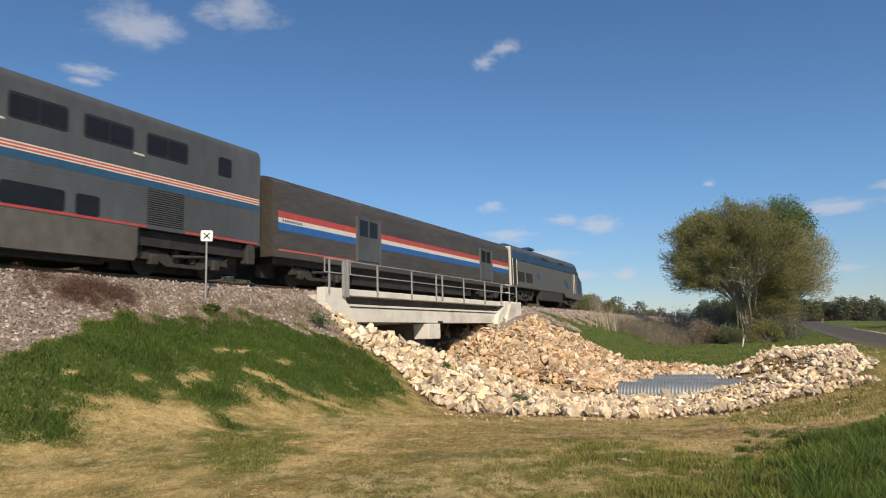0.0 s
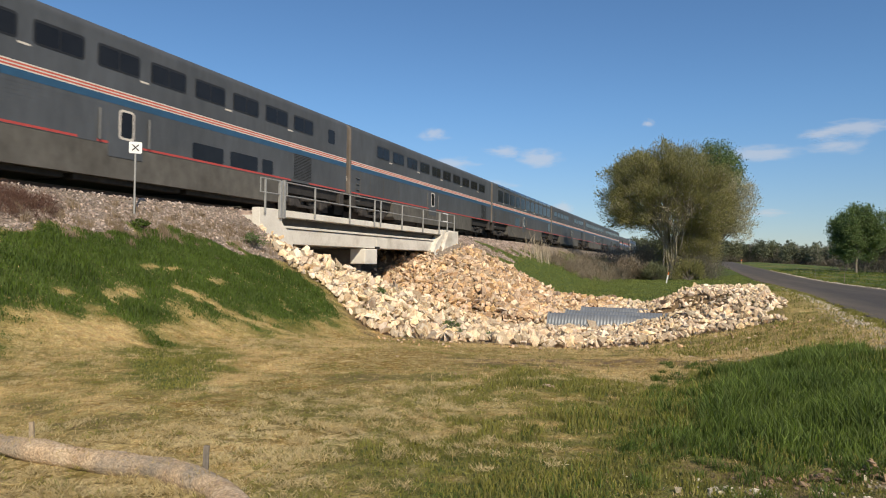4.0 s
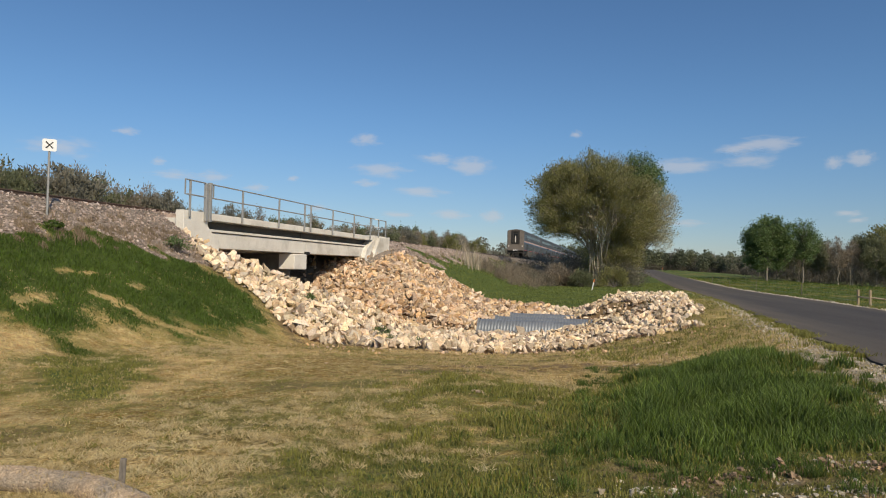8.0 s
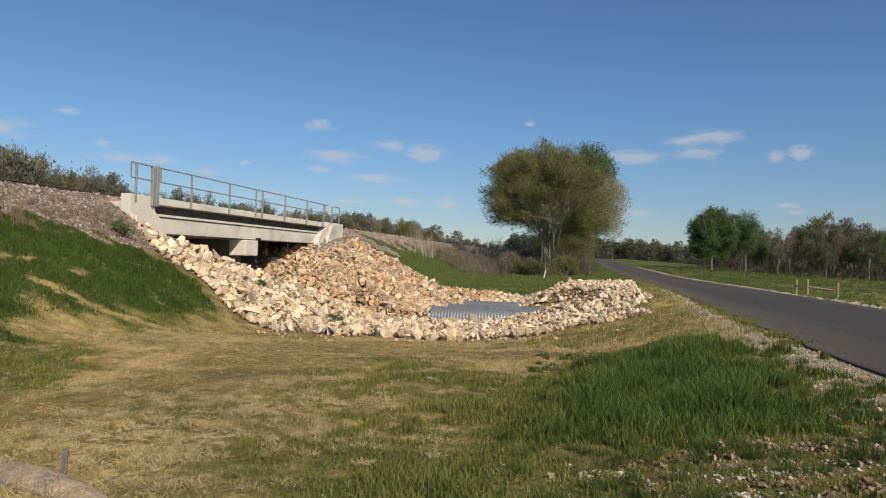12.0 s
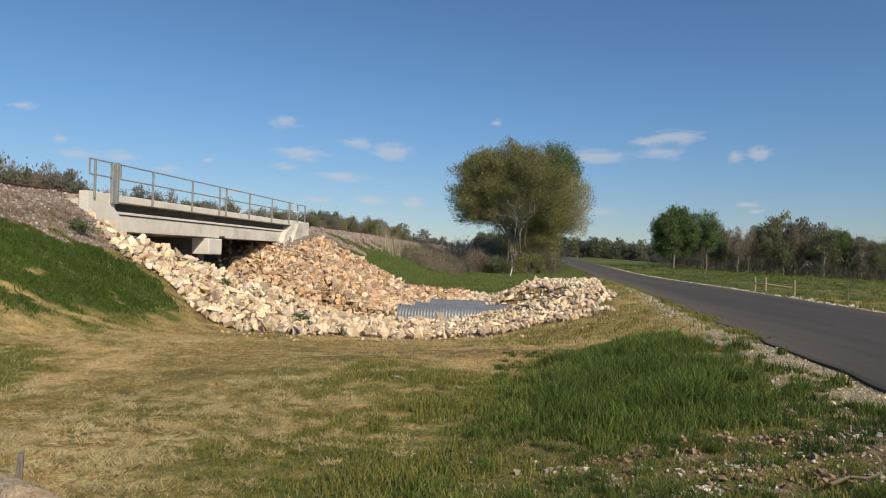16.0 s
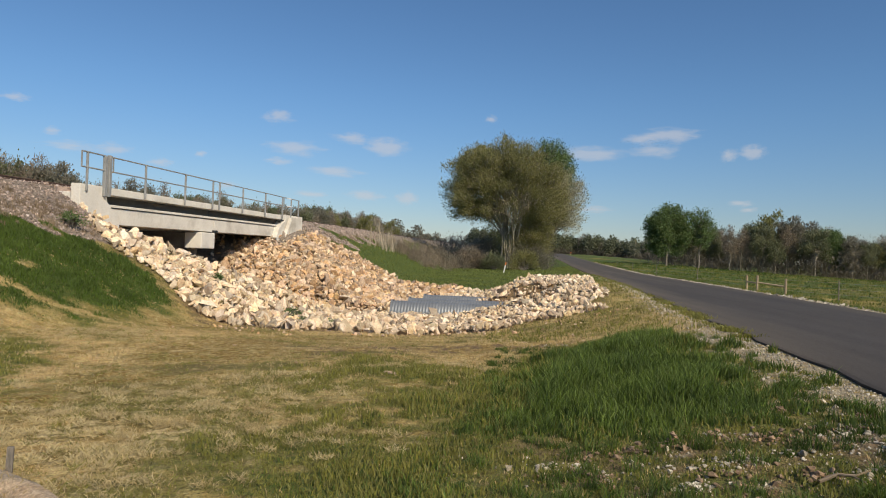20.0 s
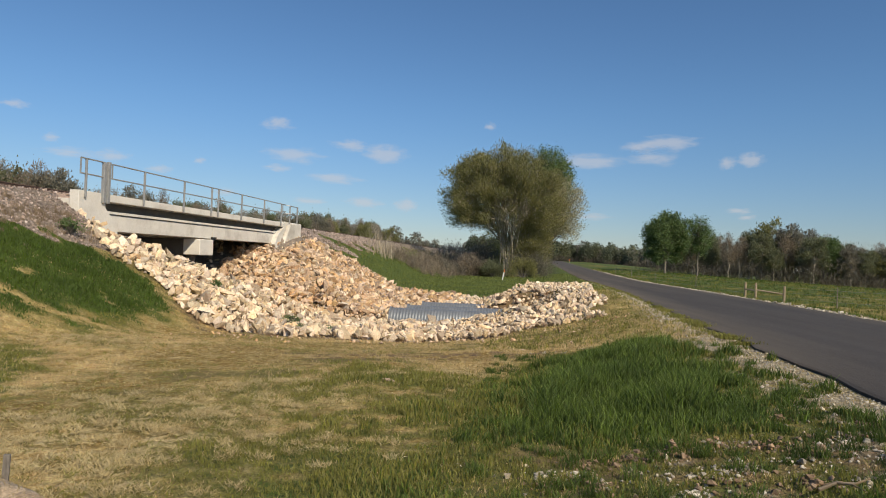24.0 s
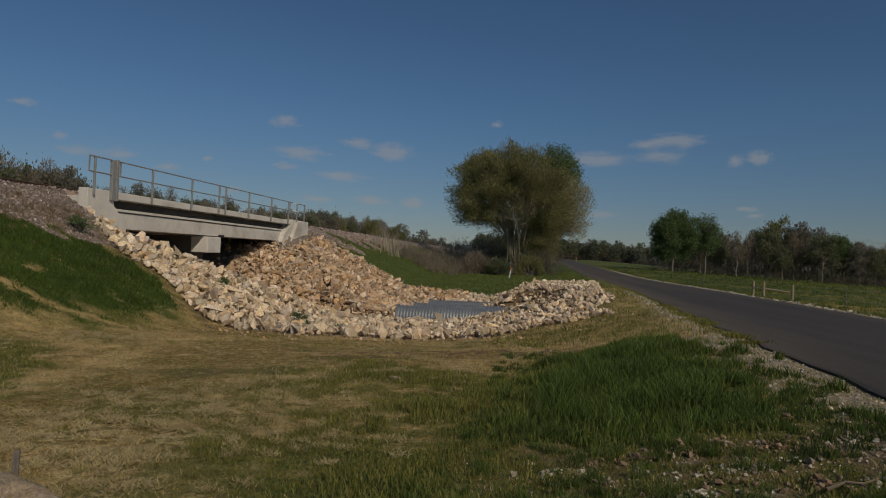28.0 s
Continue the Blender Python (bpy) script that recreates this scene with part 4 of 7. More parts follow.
                if k % 2 == 0:
                    sheet("marker", x, y + 1.66, y + 2.05, 3.24, 3.30, CREAM, car, 0.006)
            sheet("window", x, -17.4, -15.75, 1.45, 2.3, GLASS, car, 0.01)
            sheet("window", x, -1.9, -0.8, 1.62, 2.5, GLASS, car, 0.01)
        else:
            skip = (5, 6) if kind == "sleeper" else ()
            for k in range(11 if skip else 10):
                if k in skip:
                    continue
                y = {"coach": -23.75, "sleeper": -24.03, "plain": -22.42}[kind] + sh + 2.1 * k
                w = sheet("window", x, y, y + 1.64, 3.66, 4.36, BLACK, car, 0.008, rim=0.1)
                for a in (0.06, 0.84):
                    sheet("pane", x, y + a, y + a + 0.73, 3.72, 4.28, GLASS, w, 0.012, rim=0.06)
                if k % 2:
                    sheet("marker", x, y - 0.45, y - 0.07, 3.56, 3.62, CREAM, car, 0.006)
            if skip:
                for z in (3.6, 4.35):
                    sheet("vent", x, -12.9, -9.2, z, z + 0.04, BLACK, car, 0.006)
            if kind == "coach":
                sheet("window", x, -1.85 + sh, -1.23 + sh, 3.6, 4.27, GLASS, car, 0.01, rim=0.08)
            if kind == "coach":
                for a, b in ((-11.23, -9.55), (-9.15, -7.42), (-7.11, -6.37)):
                    sheet("window", x, a + sh, b + sh, 1.46, 2.04, GLASS, car, 0.01, rim=0.09)
            ga = {"coach": -4.75, "sleeper": -3.0, "plain": -2.82}[kind] + sh
            g = sheet("grille", x, ga, ga + 1.4, 1.5, 2.62, UNDER, car, 0.006, "louvred air grille")
            bm = bmesh.new()
            for k in range(16):
                z = 1.52 + k * 0.068
                a, b = sorted((x, x + 0.025 * s))
                box(bm, a, b, ga, ga + 1.4, z, z + 0.03)
            tagged(part("louvres", bm, STAINLESS, g), kind="stuff")
        # entrance door in the middle of the side
        dy = {"sleeper": -11.05, "coach": -14.2}.get(kind, -13.8)
        d = sheet("door", x, dy - 0.7, dy + 0.65, 1.0, 2.62, STAINLESS, car, 0.012)
        sheet("door_frame", x, dy - 0.31, dy + 0.30, 1.58, 2.52, CREAM, d, 0.016, rim=0.12)
        sheet("door_window", x, dy - 0.24, dy + 0.23, 1.65, 2.45, GLASS, d, 0.02, rim=0.09)
        for y in (dy - 1.05, dy + 0.9):
            bm = bmesh.new()
            tube(bm, (x + 0.05 * s, y, 1.45), (x + 0.05 * s, y, 2.4), 0.035, n=6)
            part("grab_rail", bm, SILVER, d)
        for y in (-24.4, -23.2, -21.5, -19.4):
            sheet("panel_seam", x, y, y + 0.05, 1.5, 2.58, CAR_LOW, car, 0.006)
        bm = bmesh.new()
        for k in range(5):
            a, b = sorted((x, x + 0.07 * s))
            box(bm, a, b, -24.85, -24.5, 1.0 + k * 0.3, 1.04 + k * 0.3)
        tagged(part("ladder_rungs", bm, SILVER, car), kind="stuff")
    # ends with corner posts, door and diaphragm
    for y, s in ((-L, -1), (0, 1)):
        bm = bmesh.new()
        a, b = sorted((y - 0.2 * s, y + 0.1 * s))
        prism(bm, body_outline(1.535, 1.3, 5.11, 0.36, 7), "y", a, b)
        bevel(bm, 0.1, 3)
        part("end_panel", bm, CAR_END, car, "dusty tan car end")
        for sx in (-1, 1):
            bm = bmesh.new()
            a, b = sorted((y + 0.1 * s, y + 0.25 * s))
            box(bm, sx * 0.6 - 0.14, sx * 0.6 + 0.14, a, b, 2.6, 4.86)
            bevel(bm, 0.02)
            part("diaphragm", bm, UNDER, car, "black rubber gangway diaphragm")
            bm = bmesh.new()
            box(bm, sx * 1.25 - 0.12, sx * 1.25 + 0.12, *sorted((y + 0.1 * s, y + 0.13 * s)), 2.0, 2.22)
            part("marker_lamp", bm, CREAM, car)
        bm = bmesh.new()
        box(bm, -0.7, 0.7, *sorted((y + 0.1 * s, y + 0.252 * s)), 4.6, 4.97)
        part("diaphragm_head", bm, UNDER, car)
        bm = bmesh.new()
        box(bm, -0.7, 0.7, *sorted((y + 0.1 * s, y + 0.252 * s)), 2.6, 2.74)
        part("diaphragm_foot", bm, UNDER, car)
        # black of this door plate stands for the shade in the recessed vestibule
        bm = bmesh.new()
        box(bm, -0.5, 0.5, *sorted((y + 0.101 * s, y + 0.13 * s)), 2.75, 4.57)
        d = part("end_door", bm, UNDER, car, "end door coloured black for the vestibule's shade")
        bm = bmesh.new()
        box(bm, -0.3, 0.3, *sorted((y + 0.131 * s, y + 0.14 * s)), 3.5, 4.3)
        part("end_door_window", bm, GLASS, d)
        bm = bmesh.new()
        box(bm, -0.06, 0.1, *sorted((y + 0.131 * s, y + 0.17 * s)), 2.8, 3.95)
        part("gangway_curtain", bm, CREAM, d, "pale strip on the dark door")
        for k in (-0.3, 0.05, 0.3):
            bm = bmesh.new()
            tube(bm, (k, y + 0.1 * s, 1.5), (k + 0.05, y + 0.22 * s, 1.25), 0.05, n=8)
            part("cable_plug", bm, WHITE, car)
        bm = bmesh.new()
        box(bm, -0.11, 0.11, *sorted((y - 0.3 * s, y + 0.27 * s)), 0.76, 1.02)
        bevel(bm, 0.03)
        part("coupler", bm, TRUCK, car)
        bm = bmesh.new()
        for k in (-0.5, -0.35, 0.4, 0.55):
            tube(bm, (k, y + 0.06 * s, 1.3), (k * 0.9, y + 0.22 * s, 0.6), 0.03, n=6)
        tagged(part("hoses", bm, UNDER, car), kind="stuff")
    return car


def build_baggage_car():
    L = 25.6
    car = empty("baggage_car", (0, 0, 0), "low brown-grey baggage car with red, white and blue band", "train car", "cars of the train")
    bm = bmesh.new()
    prism(bm, body_outline(1.53, 1.05, 4.32, 0.42), "y", 0, L)
    part("body", bm, BAGGAGE, car)
    bm = bmesh.new()
    prism(bm, ((-1.46, 3.98), (1.46, 3.98), (1.3, 4.18), (0.9, 4.29), (0, 4.37), (-0.9, 4.29), (-1.3, 4.18)), "y", 0.1, L - 0.1)
    part("roof", bm, CAR_ROOF, car)
    bm = bmesh.new()
    box(bm, -1.3, 1.3, 0.2, 25.4, 0.8, 1.06)
    box(bm, -1.1, 1.1, 6, 19.6, 0.3, 0.8)
    box(bm, -0.55, 0.55, 0.1, 1.2, 0.3, 0.8)
    part("underframe", bm, UNDER, car)
    for y in (3.3, 22.3):
        build_truck(car, y)
    for s in (1, -1):
        x = 1.53 * s
        for a, b in ((0.25, 5.75), (7.75, 20.25), (22.2, L - 0.1)):
            for z0, z1, m in ((2.60, 2.86, RED), (2.40, 2.60, CREAM), (2.10, 2.40, BLUE)):
                sheet("stripe", x, a, b, z0, z1, m, car, 0.004)
        for z in (1.30, ):
            sheet("stripe", x, 0.25, 5.4, z, z + 0.06, SALMON, car, 0.004)
        bm = bmesh.new()
        for k in range(7):
            box(bm, *sorted((x, x + 0.003 * s)), 0.3, L - 0.3, 1.2 + k * 0.12, 1.25 + k * 0.12)
        for k in range(6):
            box(bm, *sorted((x, x + 0.003 * s)), 0.3, L - 0.3, 2.95 + k * 0.12, 3.0 + k * 0.12)
        tagged(part("fluting", bm, BAGGAGE, car), kind="stuff")
        for y in (5.75, 20.25):
            d = sheet("sliding_door", x, y, y + 1.95, 1.4, 3.42, STAINLESS, car, 0.03, "plain steel sliding door")
            for a in (0.2, 1.05):
                sheet("door_window", x, y + a, y + a + 0.68, 2.55, 3.3, GLASS, d, 0.04)
            for a in (-0.1, 1.92):
                sheet("door_post", x, y + a, y + a + 0.12, 1.3, 3.45, SILVER, d, 0.06)
        bm = bmesh.new()
        for k in range(9):
            box(bm, *sorted((x, x + 0.012 * s)), 0.5 + k * 0.14, 0.58 + k * 0.14, 2.45, 2.54)
        tagged(part("lettering_bars", bm, TEAL, car, "small dark line of letters on the band"), kind="stuff")
    for y, s in ((0, -1), (L, 1)):
        bm = bmesh.new()
        prism(bm, body_outline(1.48, 1.05, 4.24, 0.45), "y", *sorted((y, y + 0.05 * s)))
        part("end_panel", bm, BAGGAGE, car)
        bm = bmesh.new()
        box(bm, -0.65, 0.65, *sorted((y + 0.05 * s, y + 0.25 * s)), 1.2, 3.5)
        bevel(bm, 0.04)
        part("diaphragm", bm, UNDER, car)
        bm = bmesh.new()
        box(bm, -0.11, 0.11, *sorted((y - 0.3 * s, y + 0.26 * s)), 0.76, 1.02)
        part("coupler", bm, TRUCK, car)
    return car


def build_locomotive():
    L = 20.2
    car = empty("locomotive", (0, 0, 0), "silver and dark blue streamlined diesel locomotive", "locomotive", "cars of the train")
    bm = bmesh.new()
    prism(bm, ((0, 1.25), (0, 4.25), (L - 3.6, 4.3), (L - 2.2, 4.15), (L - 1.0, 3.1), (L, 2.7), (L + 0.1, 1.0), (L - 0.5, 0.75), (14.3, 0.95), (13.9, 1.25)), "x", -1.5, 1.5)
    bevel(bm, 0.12, 2)
    part("body", bm, SILVER, car)
    bm = bmesh.new()
    prism(bm, ((-1.505, 3.3), (-1.53, 3.3), (-1.53, 3.9), (-1.4, 4.3), (-0.9, 4.5), (0.9, 4.5), (1.4, 4.3), (1.53, 3.9), (1.53, 3.3), (1.505, 3.3), (1.3, 4.2), (-1.3, 4.2)), "y", 0.4, L - 2.6)
    part("roof", bm, LOCO_BLUE, car, "dark blue roof")
    for s in (1, -1):
        x = 1.5 * s
        bm = bmesh.new()
        prism(bm, ((L - 2.9, 3.2), (L - 1.2, 3.2), (L - 2.2, 3.95), (L - 2.9, 3.95)), "x", x, x + 0.02 * s)
        part("cab_window", bm, GLASS, car)
        bm = bmesh.new()
        prism(bm, ((L - 1.7, 1.4), (L - 0.4, 1.5), (L - 0.7, 2.7), (L - 1.25, 3.1), (L - 1.7, 3.15)), "x", x, x + 0.012 * s)
        part("nose_panel", bm, LOCO_BLUE, car)
        for a, b in ((1.4, 2.9), (3.3, 4.8)):
            sheet("side_grille", x, a, b, 1.7, 2.45, UNDER, car, 0.012)
        sheet("door", x, 0.5, 0.95, 1.4, 3.3, UNDER, car, 0.01)
        for y in (0.2, 1.05, L - 3.4, L - 2.95):
            bm = bmesh.new()
            tube(bm, (x + 0.06 * s, y, 1.4), (x + 0.06 * s, y, 3.3), 0.025, n=6)
            part("handrail", bm, CREAM, car)
        for a in (6.0, 6.45):
            sheet("number_bar", x, a, a + 0.3, 2.05, 2.6, TEAL, car, 0.01)
        for k in range(3):
            bm = bmesh.new()
            prism(bm, ((14.0 + k * 0.28, 2.5), (14.25 + k * 0.28, 2.5), (14.7 + k * 0.4, 1.85 - k * 0.05), (14.5 + k * 0.34, 1.85 - k * 0.05)), "x", x, x + 0.012 * s)
            part("emblem_bar", bm, TEAL, car)
        for y in (7.2, 12.2):
            sheet("roof_grille", 1.53 * s, y, y + 1.6, 3.78, 3.98, UNDER, car, 0.02)
        bm = bmesh.new()
        box(bm, *sorted((x - 0.5 * s, x - 0.02 * s)), 7.0, 13.2, 0.45, 1.24)
        bevel(bm, 0.1, 2)
        part("fuel_tank", bm, TRUCK, car)
    bm = bmesh.new()
    box(bm, -1.0, 1.0, 0.3, L - 0.8, 0.8, 1.26)
    part("underframe", bm, UNDER, car)
    for y in (3.6, 16.4):
        build_truck(car, y, axle=1.35, r=0.5)
    bm = bmesh.new()
    box(bm, -1.2, 1.2, 5.0, 6.4, 4.48, 4.66)
    part("exhaust_hatch", bm, LOCO_BLUE, car)
    bm = bmesh.new()
    box(bm, -1.52, 1.52, -0.12, 0.0, 1.2, 4.2)
    bevel(bm, 0.05)
    part("rear_frame", bm, CREAM, car, "pale rear edge frame")
    bm = bmesh.new()
    box(bm, -0.11, 0.11, -0.45, 0.3, 0.76, 1.02)
    part("coupler", bm, TRUCK, car)
    return car


PITCH, FRONT0, SPEED = 25.91, 19.2, 35.3
TRAIN = [(build_locomotive(), 27.0), (build_baggage_car(), 0.85)]
for i, kind in enumerate(("coach", "coach", "sleeper", "lounge", "plain", "coach", "coach")):
    TRAIN.append((build_passenger_car(kind, -0.24 if i == 0 else 0.1 if i == 1 else 0.0), -PITCH * i))
TURNED = TRAIN[-1][0]                                       # the last car runs the other way round

# ---------------------------------------------------------------- loose rock
def rock_mesh(name, material, seed, n=10, flat=0.78, long=1.2):
    r = random.Random(seed)
    bm = bmesh.new()
    for _ in range(n):
        v = Vector((r.gauss(0, 1), r.gauss(0, 1), r.gauss(0, 1))).normalized() * r.uniform(0.36, 0.62)
        bm.verts.new((v.x * long, v.y, v.z * flat))
    res = bmesh.ops.convex_hull(bm, input=bm.verts[:])
    bmesh.ops.delete(bm, geom=list({*res["geom_interior"], *res["geom_unused"]} & set(bm.verts)), context="VERTS")
    bmesh.ops.triangulate(bm, faces=bm.faces[:])
    return mesh_of(name, bm, material)


def arrays(me):
    v = np.empty(len(me.vertices) * 3, np.float32)
    me.vertices.foreach_get("co", v)
    f = np.empty(len(me.polygons) * 3, np.int32)
    me.polygons.foreach_get("vertices", f)
    return v.reshape(-1, 3), f.reshape(-1, 3)


def turns(r, n):
    """n random rotation matrices."""
    q = r.normal(size=(n, 4))
    q /= np.linalg.norm(q, axis=1)[:, None]
    w, x, y, z = q.T
    return np.stack([1 - 2 * (y * y + z * z), 2 * (x * y - z * w), 2 * (x * z + y * w), 2 * (x * y + z * w), 1 - 2 * (x * x + z * z), 2 * (y * z - x * w),
                     2 * (x * z - y * w), 2 * (y * z + x * w), 1 - 2 * (x * x + y * y)], 1).reshape(n, 3, 3)


def heap(name, shapes, places, sizes, r, material, squash=None):
    """Many stones joined into one mesh."""
    vs, fs, base = [], [], 0
    pick = r.integers(0, len(shapes), len(places))
    rot = turns(r, len(places))
    for k, (v, f) in enumerate(shapes):
        sel = np.nonzero(pick == k)[0]
        if not len(sel):
            continue
        w = np.einsum("nij,vj->nvi", rot[sel], v) * sizes[sel][:, None, None]
        if squash is not None:
            w[:, :, 2] *= squash
        w += places[sel][:, None, :]
        vs.append(w.reshape(-1, 3))
        fs.append((f[None] + (base + np.arange(len(sel)) * len(v))[:, None, None]).reshape(-1, 3))
        base += len(sel) * len(v)
    return raw(name, np.concatenate(vs), np.concatenate(fs), material)


def build_riprap():
    r = np.random.default_rng(11)
    step = 0.183
    gx, gy = np.meshgrid(np.arange(-21.5, 3.6, step), np.arange(15.5, 47, step))
    x, y = (gx + r.uniform(-0.45, 0.45, gx.shape) * step).ravel(), (gy + r.uniform(-0.45, 0.45, gx.shape) * step).ravel()
    keep = riprap(x, y) > 0.5
    keep &= ~((x < -14.6) & (x > -15.4) & (y > 37.8)) & ~((x < -15.05) & (y < 22.5))
    keep &= ~((x < -15.3) & ((y < 22.4) | (y > 40.2))) & ~((x < -16.9) & (r.uniform(size=len(x)) < 0.85))
    keep &= ~((y < 20.5 + 0.5 * np.sin(5 * x)) & (x < -14.3))
    for cx, cy in PIPES:
        keep &= ~((np.abs(y - cy) < 0.52) & (x > cx - 0.1) & (x < np.interp(cy, (25.9, 30.1), (-3.3, -2.7)) + 0.25 * np.sin(cy * 5)))
    x, y = x[keep], y[keep]
    size = np.clip(r.lognormal(-1.52, 0.37, len(x)), 0.10, 0.52)
    edge = riprap(x, y - 0.9) < 0.5
    size = np.where(edge, np.clip(size * 1.08, 0.14, 0.5), size) * np.where(x > -2.8, 0.74, 1.0)
    size = np.where((y > 30) & (x < -4.0), np.clip(size * 1.22, 0.16, 0.55), size) * 0.94
    z = surface(x, y) + size * 0.12 + r.uniform(0, 0.15, len(x))
    d, bed = channel(x, y)
    far_bank = (y > np.interp(x, (-22, -16, -10, -7, -5.5), (32, 31.2, 28.6, 27.6, 33))) & (x < -4.0)
    tint = far_bank & (r.uniform(size=len(x)) < 0.92)
    pts = np.stack([x, y, z], 1)
    heapname = empty("riprap", (0, 0, 0), "bank of loose cream and tan limestone blocks", "riprap")
    front = (y < np.interp(x, (-10, -6, -3, 0, 3), (19.5, 18.2, 19.3, 20.4, 22.6))) & (x > -9.6)
    nearest = np.nonzero(front)[0][:300]
    kinds = [rock_mesh("rock", ROCK, s, 9 + s % 4, 0.5 + 0.05 * (s * 5 % 7), 1.1 + 0.07 * (s * 3 % 8)) for s in range(20)]
    for i in nearest:
        ob = part("rock", kinds[i % len(kinds)], None, heapname)
        s = float(size[i])
        ob.matrix_basis = Matrix.LocRotScale(Vector(pts[i]), Euler(r.uniform(0, 6.28, 3)), (s, s, s))
    rest = np.ones(len(x), bool)
    rest[nearest] = False
    shapes = [arrays(k) for k in kinds]
    for sel, m in ((rest & ~tint, ROCK), (rest & tint, DULL_ROCK)):
        tagged(part("rubble", heap("rubble", shapes, pts[sel], size[sel], r, m), None, heapname), kind="stuff")
    # chips that fill the gaps
    n = 7500
    cx, cy = r.uniform(-16, 3.2, n), r.uniform(16, 46.5, n)
    ok = (riprap(cx, cy) > 0.5) & ~((cy < 22.3) & (cx < -14.5))
    cx, cy = cx[ok], cy[ok]
    cs = r.uniform(0.06, 0.17, len(cx))
    tagged(part("rubble_infill", heap("rubble_infill", shapes, np.stack([cx, cy, surface(cx, cy) + r.uniform(0.0, 0.17, len(cx))], 1), cs, r, ROCK), None, heapname), kind="stuff")
    # scattered small rocks that rolled off the front
    n = 90
    sx = r.uniform(-9, 3, n)
    sy = np.interp(sx, (-10, -6, -3, 0, 3), (17.4, 16.4, 17.4, 18.3, 21)) - r.exponential(0.8, n)
    ss = r.uniform(0.04, 0.13, n)
    me = heap("strays", shapes, np.stack([sx, sy, surface(sx, sy) + ss * 0.15], 1), ss, r, DULL_ROCK)
    tagged(part("stray_rubble", me, None, heapname), kind="stuff")


PIPES = ((-5.35, 25.9), (-5.0, 27.7), (-4.75, 30.1))


def build_pipes():
    bm = bmesh.new()
    n, pitch, length = 28, 0.12, 5.2
    rows = int(length / pitch * 4)
    rings = []
    for i in range(rows + 1):
        u = i * pitch / 4
        ring = []
        for k in range(n):
            a = 2 * math.pi * k / n
            rr = 0.49 + 0.010 * math.cos(2 * math.pi * (u / pitch) + a)
            ring.append(bm.verts.new((u, rr * math.cos(a), rr * math.sin(a))))
        rings.append(ring)
    for p, q in zip(rings, rings[1:]):
        for k in range(n):
            bm.faces.new((p[k], q[k], q[(k + 1) % n], p[(k + 1) % n]))
    me = mesh_of("shell", bm, PIPE_STEEL, True)
    bm = bmesh.new()
    for i in range(24):
        a, b = 2 * math.pi * i / 24, 2 * math.pi * (i + 1) / 24
        v = [bm.verts.new((u, s * math.cos(t), s * math.sin(t))) for u, s, t in ((-0.02, 0.53, a), (-0.02, 0.53, b), (-0.02, 0.46, b), (-0.02, 0.46, a), (0.05, 0.53, a), (0.05, 0.53, b))]
        bm.faces.new(v[:4]), bm.faces.new((v[0], v[4], v[5], v[1]))
    rim = mesh_of("end_rim", bm, PIPE_STEEL)
    for x, y in PIPES:
        pipe = empty("culvert_pipe", (x, y, -0.86), "corrugated galvanised steel culvert pipe among the rocks", "pipe", "culvert pipes")
        pipe.rotation_euler = (0, 0, radians(3))
        part("shell", me, None, pipe)
        part("end_rim", rim, None, pipe)


build_pipes()
build_riprap()


